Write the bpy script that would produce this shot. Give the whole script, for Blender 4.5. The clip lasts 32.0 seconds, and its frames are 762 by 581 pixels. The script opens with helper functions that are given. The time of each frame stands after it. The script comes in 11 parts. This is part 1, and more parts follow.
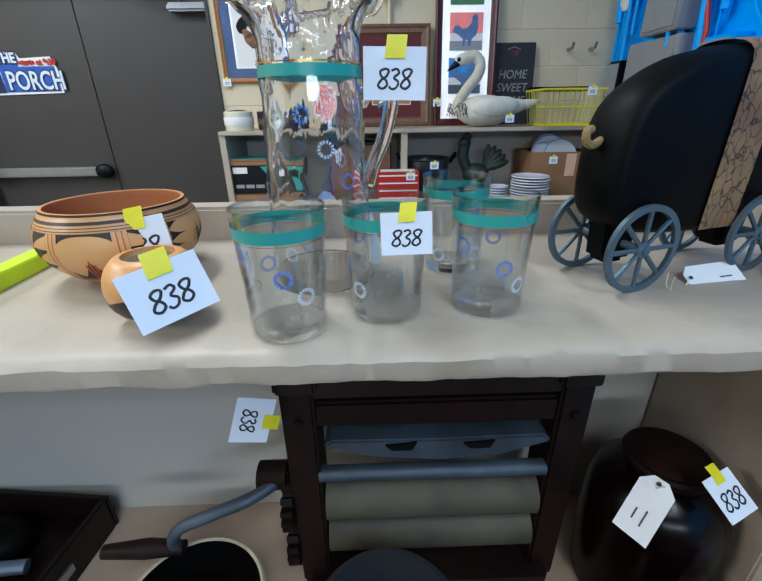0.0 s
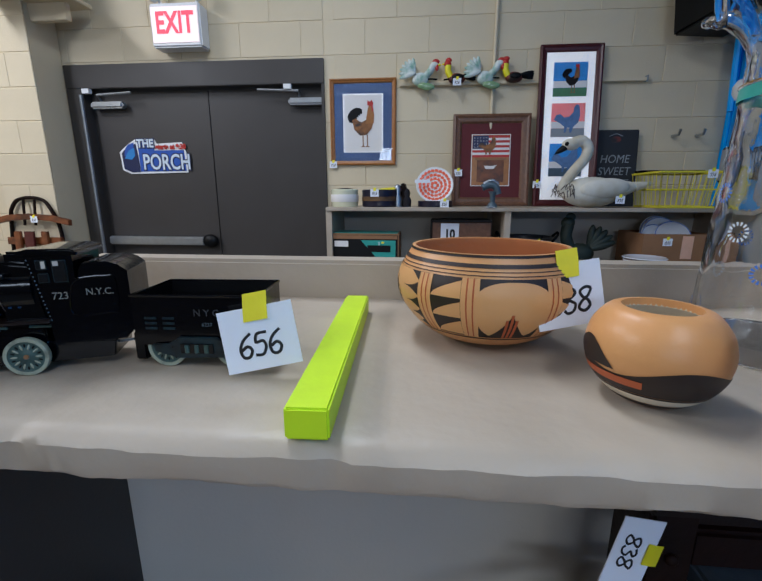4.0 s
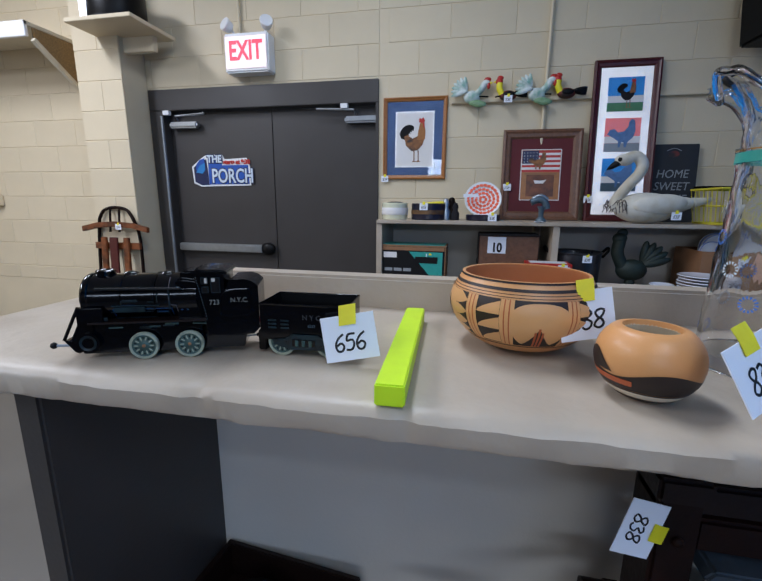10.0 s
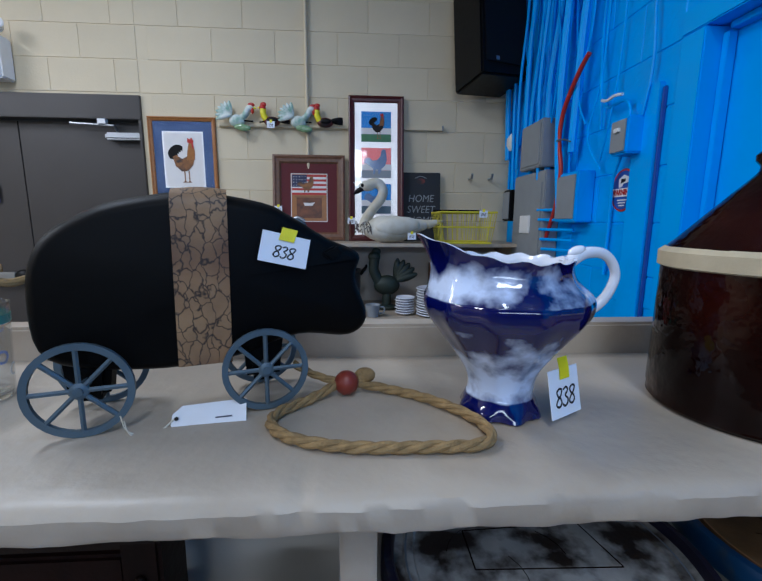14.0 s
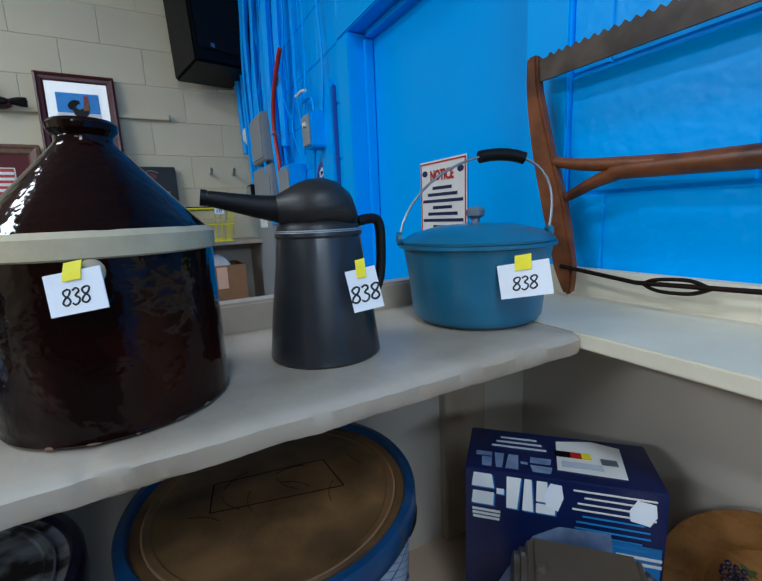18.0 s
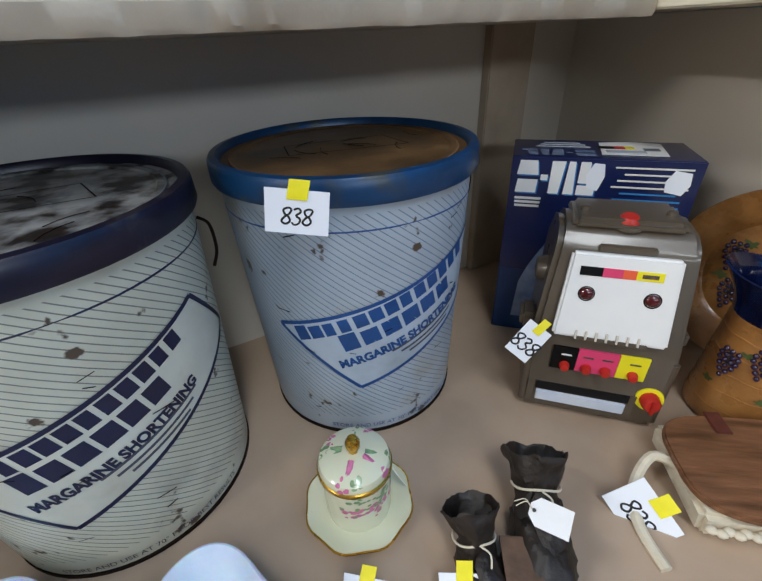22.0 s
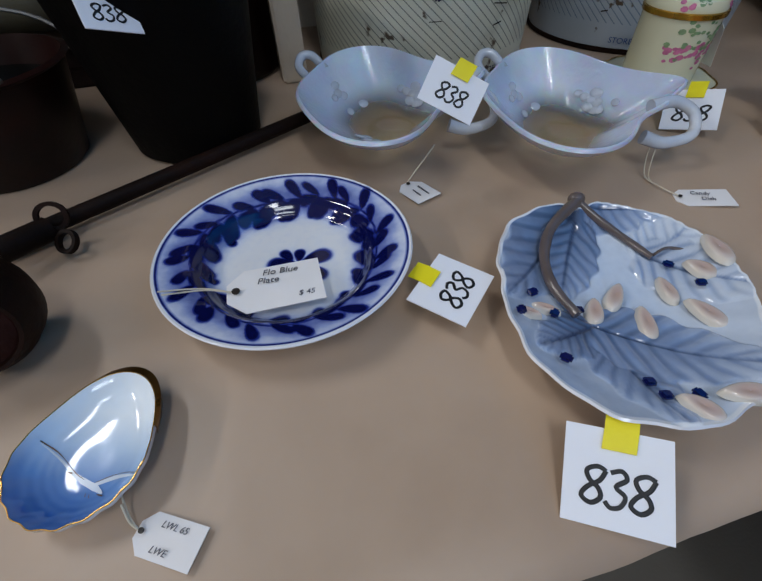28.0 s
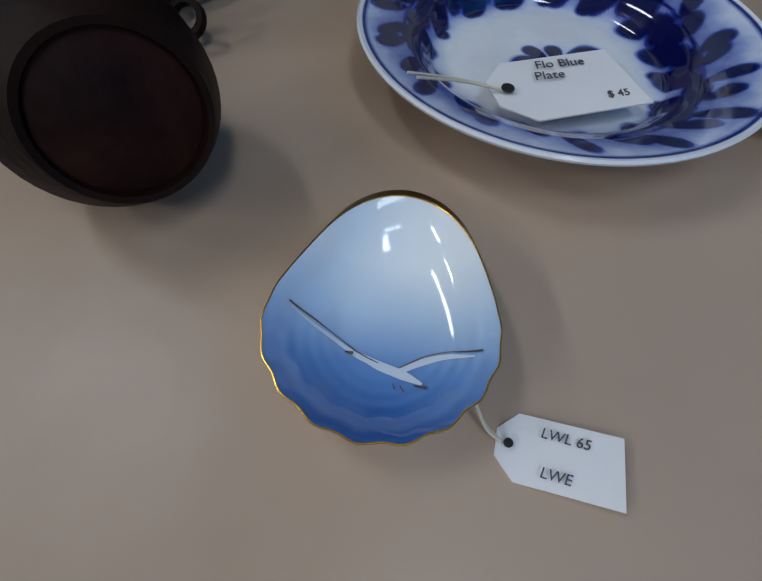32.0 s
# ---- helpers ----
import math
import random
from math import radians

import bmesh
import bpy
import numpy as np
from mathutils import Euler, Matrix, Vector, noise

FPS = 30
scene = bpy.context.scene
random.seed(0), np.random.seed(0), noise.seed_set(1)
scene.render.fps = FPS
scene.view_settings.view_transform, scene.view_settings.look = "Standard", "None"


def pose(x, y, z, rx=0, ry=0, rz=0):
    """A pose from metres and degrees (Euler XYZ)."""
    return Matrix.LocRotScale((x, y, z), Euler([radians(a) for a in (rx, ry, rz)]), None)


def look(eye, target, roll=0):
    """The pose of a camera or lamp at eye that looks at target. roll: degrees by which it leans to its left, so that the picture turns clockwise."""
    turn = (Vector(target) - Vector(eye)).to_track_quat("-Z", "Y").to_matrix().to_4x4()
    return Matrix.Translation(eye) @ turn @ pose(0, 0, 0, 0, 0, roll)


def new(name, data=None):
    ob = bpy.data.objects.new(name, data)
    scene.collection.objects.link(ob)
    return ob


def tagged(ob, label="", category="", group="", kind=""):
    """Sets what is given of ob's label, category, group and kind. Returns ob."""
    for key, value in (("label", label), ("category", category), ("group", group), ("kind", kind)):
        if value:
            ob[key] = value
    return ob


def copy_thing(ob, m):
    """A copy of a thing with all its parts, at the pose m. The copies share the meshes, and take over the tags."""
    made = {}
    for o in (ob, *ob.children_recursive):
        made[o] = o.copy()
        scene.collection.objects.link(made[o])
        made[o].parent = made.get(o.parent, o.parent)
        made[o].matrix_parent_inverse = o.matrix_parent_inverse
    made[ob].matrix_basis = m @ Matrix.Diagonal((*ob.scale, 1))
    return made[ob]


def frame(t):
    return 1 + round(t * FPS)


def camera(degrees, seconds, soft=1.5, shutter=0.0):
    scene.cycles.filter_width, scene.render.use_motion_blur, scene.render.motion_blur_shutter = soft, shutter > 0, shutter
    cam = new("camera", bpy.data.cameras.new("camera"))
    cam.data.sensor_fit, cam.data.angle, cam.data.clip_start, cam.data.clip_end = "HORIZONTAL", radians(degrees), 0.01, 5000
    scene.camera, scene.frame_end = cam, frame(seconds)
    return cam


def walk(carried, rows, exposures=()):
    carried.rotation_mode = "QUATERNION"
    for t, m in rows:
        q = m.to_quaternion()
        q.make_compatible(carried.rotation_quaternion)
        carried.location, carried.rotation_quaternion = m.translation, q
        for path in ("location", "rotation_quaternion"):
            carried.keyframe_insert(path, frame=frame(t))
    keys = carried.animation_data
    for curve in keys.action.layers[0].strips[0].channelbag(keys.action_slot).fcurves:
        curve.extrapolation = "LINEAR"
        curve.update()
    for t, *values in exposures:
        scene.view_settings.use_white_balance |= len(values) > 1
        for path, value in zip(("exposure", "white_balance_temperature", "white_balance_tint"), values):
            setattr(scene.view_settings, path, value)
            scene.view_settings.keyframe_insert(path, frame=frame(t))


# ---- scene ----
cam = camera(86.3, 32.0)
PATH = [
    (0, (0.898, -0.252, 1.301), (0.938, 1.572, 0.481), -0.9),
    (0.5, (0.907, -0.218, 1.302), (0.808, 1.658, 0.616), -0.7),
    (1, (0.906, -0.205, 1.299), (0.723, 1.699, 0.715), -0.8),
    (1.5, (0.854, -0.206, 1.289), (0.579, 1.704, 0.763), -0.9),
    (2, (0.792, -0.209, 1.278), (0.369, 1.675, 0.759), -0.6),
    (2.5, (0.784, -0.224, 1.278), (0.255, 1.635, 0.762), -0.6),
    (4.5, (0.497, -0.157, 1.25), (0.39, 1.789, 0.802), 0.1),
    (5, (0.43, -0.143, 1.241), (0.12, 1.776, 0.769), 0.0),
    (5.5, (0.417, -0.133, 1.239), (-0.036, 1.752, 0.745), 0.3),
    (6, (0.398, -0.1, 1.231), (-0.12, 1.769, 0.739), 0.5),
    (6.5, (0.393, -0.078, 1.228), (-0.116, 1.786, 0.711), 0.9),
    (7, (0.372, -0.049, 1.224), (-0.183, 1.798, 0.692), 0.5),
    (7.5, (0.37, -0.039, 1.222), (-0.222, 1.793, 0.682), 0.5),
    (8, (0.383, -0.045, 1.221), (-0.219, 1.787, 0.691), 0.3),
    (8.5, (0.414, -0.055, 1.225), (-0.116, 1.804, 0.713), -0.2),
    (9, (0.434, -0.085, 1.238), (-0.031, 1.799, 0.754), -0.0),
    (9.5, (0.489, -0.161, 1.263), (0.069, 1.743, 0.82), 0.0),
    (10, (0.584, -0.271, 1.288), (0.195, 1.645, 0.87), 0.5),
    (10.5, (0.78, -0.34, 1.302), (0.489, 1.599, 0.907), 1.4),
    (11, (0.965, -0.292, 1.314), (0.808, 1.668, 0.949), 1.5),
    (11.5, (1.068, -0.222, 1.314), (1.032, 1.751, 0.987), 1.8),
    (12, (1.149, -0.217, 1.319), (1.206, 1.753, 0.981), 1.0),
    (12.5, (1.202, -0.208, 1.32), (1.27, 1.761, 0.975), 0.5),
    (13, (1.234, -0.207, 1.316), (1.268, 1.761, 0.966), 0.4),
    (13.5, (1.274, -0.221, 1.319), (1.268, 1.75, 0.978), 0.2),
    (14, (1.353, -0.246, 1.321), (1.481, 1.722, 0.987), 0.4),
    (14.5, (1.411, -0.249, 1.322), (1.685, 1.706, 1.0), 0.1),
    (15, (1.479, -0.254, 1.328), (1.839, 1.689, 1.017), -0.2),
    (15.5, (1.542, -0.262, 1.332), (1.994, 1.662, 1.027), -0.5),
    (17.5, (1.761, -0.29, 1.321), (2.608, 1.49, 0.98), -2.3),
    (18, (1.775, -0.32, 1.301), (2.72, 1.405, 0.938), -2.5),
    (18.5, (1.78, -0.348, 1.219), (2.812, 1.291, 0.719), -3.2),
    (19, (1.774, -0.367, 1.156), (2.833, 1.191, 0.484), -4.1),
    (19.5, (1.771, -0.369, 1.133), (2.831, 1.095, 0.278), -4.3),
    (20, (1.761, -0.357, 1.138), (2.823, 1.046, 0.188), -4.5),
    (20.5, (1.766, -0.342, 1.126), (2.831, 1.018, 0.118), -5.3),
    (21, (1.751, -0.339, 1.12), (2.82, 0.985, 0.07), -5.7),
    (21.5, (1.699, -0.345, 1.116), (2.661, 1.04, 0.042), -4.4),
    (22, (1.654, -0.357, 1.115), (2.453, 1.133, 0.047), -2.7),
    (22.5, (1.62, -0.369, 1.118), (2.265, 1.195, 0.051), -1.7),
    (23, (1.589, -0.375, 1.121), (2.11, 1.241, 0.063), -0.9),
    (23.5, (1.575, -0.395, 1.115), (2.004, 1.252, 0.065), -0.7),
    (24, (1.541, -0.441, 1.088), (1.937, 1.206, 0.025), -0.6),
    (24.5, (1.487, -0.473, 1.034), (1.818, 1.153, -0.082), -1.1),
    (25, (1.447, -0.447, 0.974), (1.763, 1.09, -0.266), -1.2),
    (25.5, (1.428, -0.417, 0.922), (1.749, 1.065, -0.382), -3.0),
    (27.5, (1.356, -0.478, 0.859), (1.751, 0.806, -0.623), -1.8),
    (28, (1.315, -0.497, 0.854), (1.651, 0.805, -0.626), -1.9),
    (28.5, (1.273, -0.497, 0.84), (1.502, 0.792, -0.673), -1.7),
    (29, (1.246, -0.494, 0.833), (1.382, 0.773, -0.709), -1.5),
    (29.5, (1.223, -0.489, 0.826), (1.283, 0.766, -0.731), -1.6),
    (30, (1.179, -0.46, 0.787), (1.211, 0.699, -0.843), -2.3),
    (30.5, (1.172, -0.437, 0.763), (1.299, 0.632, -0.922), -0.9),
    (31, (1.181, -0.428, 0.758), (1.37, 0.596, -0.95), -1.2),
    (31.5, (1.185, -0.428, 0.757), (1.442, 0.557, -0.965), -0.0),
    (32, (1.186, -0.437, 0.767), (1.485, 0.521, -0.963), 1.8),
]
EXPOSURES = [(0, 0.48, 5900, 4), (1, 0.02, 5750, 4), (2, -0.07, 5700, 6), (5, -0.18, 5850, 11), (7, -0.02, 5800, 11), (8, 0.27, 5850, 12), (9, 0.17, 5850, 12), (10, -0.08, 5700, 12), (12, -0.03, 5650, 12), (13, -0.02, 5600, 12), (15, 0.1, 5600, 8), (18, 0.2, 5700, 4), (19, 0.4, 6100, 7), (20, 0.46, 6350, 8),
             (22, 0.46, 6550, 9), (24, 0.44, 6700, 7), (25, 0.04, 6750, 8), (28, -0.38, 6500, 11), (29, -0.46, 6400, 11), (31, -0.64, 6100, 9), (32, -0.64, 6100, 8)]
walk(cam, [(t, look(eye, target, roll)) for t, eye, target, roll in PATH], EXPOSURES)


# ---- light ----
world = bpy.data.worlds.new("world")
scene.world = world
world.use_nodes = True
world.node_tree.nodes["Background"].inputs[0].default_value = (0.75, 0.85, 1.0, 1)
world.node_tree.nodes["Background"].inputs[1].default_value = 0.25


def tube_lamp(x, y, z, sx, sy, watts, colour=(1.0, 0.96, 0.9)):
    data = bpy.data.lights.new("fluorescent_lamp", "AREA")
    data.shape, data.size, data.size_y, data.energy, data.color = "RECTANGLE", sx, sy, watts, colour
    ob = new("fluorescent_lamp", data)
    ob.matrix_world = pose(x, y, z)
    return ob


tube_lamp(-0.1, 0.85, 3.28, 0.3, 1.2, 33, (0.92, 0.96, 1.0))
tube_lamp(0.9, -2.6, 3.28, 1.2, 0.3, 14, (0.86, 0.94, 1.0))
tube_lamp(-2.5, 0.9, 3.28, 0.3, 1.2, 58, (0.98, 0.97, 0.98))
# unseen fill lamp, added to brighten the blue wall and door
tube_lamp(1.4, -1.6, 3.28, 0.3, 1.2, 22, (0.9, 0.95, 1.0))
tube_lamp(-3.0, -1.3, 3.28, 0.3, 1.2, 88, (0.98, 0.97, 0.98))
# daylight through the row of high windows behind the camera
day = tube_lamp(0.9, -4.05, 2.1, 2.4, 0.35, 27, (0.8, 0.9, 1.0))
day.name = day.data.name = "window_daylight"
day.matrix_world = pose(0.9, -4.05, 2.1, 90, 0, 0)


# ---- materials ----
from math import cos, degrees, pi, sin


def rgb(h):
    v = [int(h[i:i + 2], 16) / 255 for i in (0, 2, 4)]
    return tuple(c / 12.92 if c < 0.04045 else ((c + 0.055) / 1.055) ** 2.4 for c in v) + (1,)


def mat(name, col, rough=0.5, metal=0.0, var=0.12, scale=20.0, bump=0.1, fine=180.0, coat=0.0, col2=None, mixscale=4.0, mixat=0.55, sharp=0.1, spec=0.5, perobj=0.0):
    """Base colour with grain at two scales, optional second colour in stains, and relief."""
    m = bpy.data.materials.new(name)
    m.use_nodes = True
    nt = m.node_tree
    b = nt.nodes["Principled BSDF"]
    b.inputs["Roughness"].default_value, b.inputs["Metallic"].default_value = rough, metal
    b.inputs["Coat Weight"].default_value, b.inputs["Specular IOR Level"].default_value = coat, spec
    b.inputs["Coat Roughness"].default_value = 0.08
    tc = nt.nodes.new("ShaderNodeTexCoord")
    n1, n2 = nt.nodes.new("ShaderNodeTexNoise"), nt.nodes.new("ShaderNodeTexNoise")
    n1.inputs["Scale"].default_value, n2.inputs["Scale"].default_value = scale, fine
    n1.inputs["Detail"].default_value = 5
    for n in (n1, n2):
        nt.links.new(tc.outputs["Object"], n.inputs["Vector"])
    base = rgb(col)
    hsv = nt.nodes.new("ShaderNodeHueSaturation")
    hsv.inputs["Color"].default_value = base
    if col2:
        n3, rp, mx = nt.nodes.new("ShaderNodeTexNoise"), nt.nodes.new("ShaderNodeMapRange"), nt.nodes.new("ShaderNodeMix")
        n3.inputs["Scale"].default_value, n3.inputs["Detail"].default_value = mixscale, 6
        nt.links.new(tc.outputs["Object"], n3.inputs["Vector"])
        rp.inputs["From Min"].default_value, rp.inputs["From Max"].default_value = mixat - sharp, mixat + sharp
        nt.links.new(n3.outputs["Fac"], rp.inputs["Value"])
        mx.data_type = "RGBA"
        mx.inputs["A"].default_value, mx.inputs["B"].default_value = base, rgb(col2)
        nt.links.new(rp.outputs["Result"], mx.inputs["Factor"])
        nt.links.new(mx.outputs["Result"], hsv.inputs["Color"])
    mr = nt.nodes.new("ShaderNodeMapRange")
    mr.inputs["From Min"].default_value, mr.inputs["From Max"].default_value = 0.3, 0.7
    mr.inputs["To Min"].default_value, mr.inputs["To Max"].default_value = 1 - var, 1 + var
    nt.links.new(n1.outputs["Fac"], mr.inputs["Value"])
    out = mr.outputs["Result"]
    if perobj:
        oi, ma, mm = nt.nodes.new("ShaderNodeObjectInfo"), nt.nodes.new("ShaderNodeMapRange"), nt.nodes.new("ShaderNodeMath")
        ma.inputs["To Min"].default_value, ma.inputs["To Max"].default_value = 1 - perobj, 1 + perobj
        nt.links.new(oi.outputs["Random"], ma.inputs["Value"])
        mm.operation = "MULTIPLY"
        nt.links.new(out, mm.inputs[0]), nt.links.new(ma.outputs["Result"], mm.inputs[1])
        out = mm.outputs[0]
    nt.links.new(out, hsv.inputs["Value"])
    nt.links.new(hsv.outputs["Color"], b.inputs["Base Color"])
    rr = nt.nodes.new("ShaderNodeMapRange")
    rr.inputs["To Min"].default_value, rr.inputs["To Max"].default_value = max(rough - 0.08, 0.02), min(rough + 0.1, 1)
    nt.links.new(n1.outputs["Fac"], rr.inputs["Value"]), nt.links.new(rr.outputs["Result"], b.inputs["Roughness"])
    if bump:
        bp = nt.nodes.new("ShaderNodeBump")
        bp.inputs["Strength"].default_value, bp.inputs["Distance"].default_value = bump, 0.002
        nt.links.new(n2.outputs["Fac"], bp.inputs["Height"]), nt.links.new(bp.outputs["Normal"], b.inputs["Normal"])
    return m


def glass_mat(name, tint=(1, 1, 1, 1), rough=0.02, ior=1.45):
    m = bpy.data.materials.new(name)
    m.use_nodes = True
    b = m.node_tree.nodes["Principled BSDF"]
    b.inputs["Base Color"].default_value, b.inputs["Roughness"].default_value = tint, rough
    b.inputs["Transmission Weight"].default_value, b.inputs["IOR"].default_value = 1.0, ior
    return m


def thin_glass(name):
    """Thin clear wall: light passes straight, gloss grows towards the edge."""
    m = bpy.data.materials.new(name)
    m.use_nodes = True
    nt = m.node_tree
    out = nt.nodes["Material Output"]
    tr, gl, mx, fr, mu = (nt.nodes.new("ShaderNode" + k) for k in ("BsdfTransparent", "BsdfGlossy", "MixShader", "LayerWeight", "Math"))
    tr.inputs["Color"].default_value = (0.965, 0.98, 0.985, 1)
    gl.inputs["Roughness"].default_value = 0.03
    fr.inputs["Blend"].default_value = 0.22
    mu.operation = "MULTIPLY_ADD"
    mu.inputs[1].default_value, mu.inputs[2].default_value = 0.85, 0.03
    nt.links.new(fr.outputs["Facing"], mu.inputs[0]), nt.links.new(mu.outputs[0], mx.inputs[0]), nt.links.new(tr.outputs[0], mx.inputs[1]), nt.links.new(gl.outputs[0], mx.inputs[2])
    nt.links.new(mx.outputs[0], out.inputs["Surface"])
    return m


def glow_mat(name, col, strength):
    m = bpy.data.materials.new(name)
    m.use_nodes = True
    b = m.node_tree.nodes["Principled BSDF"]
    b.inputs["Base Color"].default_value = rgb(col)
    b.inputs["Emission Color"].default_value, b.inputs["Emission Strength"].default_value = rgb(col), strength
    return m


def crackled(name, base, dark):
    """Old brown paint broken by a net of dark cracks."""
    m = mat(name, base, 0.55, var=0.2, scale=30, bump=0.3, col2="6f4f37", mixscale=18, mixat=0.52, sharp=0.2)
    nt = m.node_tree
    b = nt.nodes["Principled BSDF"]
    src = b.inputs["Base Color"].links[0].from_socket
    tc, mp, ns, vo, rr, mx, ad = (nt.nodes.new("ShaderNode" + k) for k in ("TexCoord", "Mapping", "TexNoise", "TexVoronoi", "MapRange", "Mix", "VectorMath"))
    mp.inputs["Scale"].default_value = (1.2, 1.0, 0.7)
    ns.inputs["Scale"].default_value = 90
    ad.operation = "MULTIPLY_ADD"
    ad.inputs[1].default_value = (0.012, 0.012, 0.012)
    nt.links.new(tc.outputs["Object"], mp.inputs["Vector"]), nt.links.new(tc.outputs["Object"], ns.inputs["Vector"])
    nt.links.new(ns.outputs["Color"], ad.inputs[0]), nt.links.new(mp.outputs["Vector"], ad.inputs[2])
    vo.feature = "DISTANCE_TO_EDGE"
    vo.inputs["Scale"].default_value = 92
    nt.links.new(ad.outputs[0], vo.inputs["Vector"])
    rr.inputs["From Min"].default_value, rr.inputs["From Max"].default_value = 0.008, 0.07
    nt.links.new(vo.outputs["Distance"], rr.inputs["Value"])
    rr.inputs["To Min"].default_value = 0.05
    mx.data_type = "RGBA"
    mx.inputs["A"].default_value = rgb(dark)
    nt.links.new(rr.outputs["Result"], mx.inputs["Factor"]), nt.links.new(src, mx.inputs["B"])
    nt.links.new(mx.outputs["Result"], b.inputs["Base Color"])
    return m


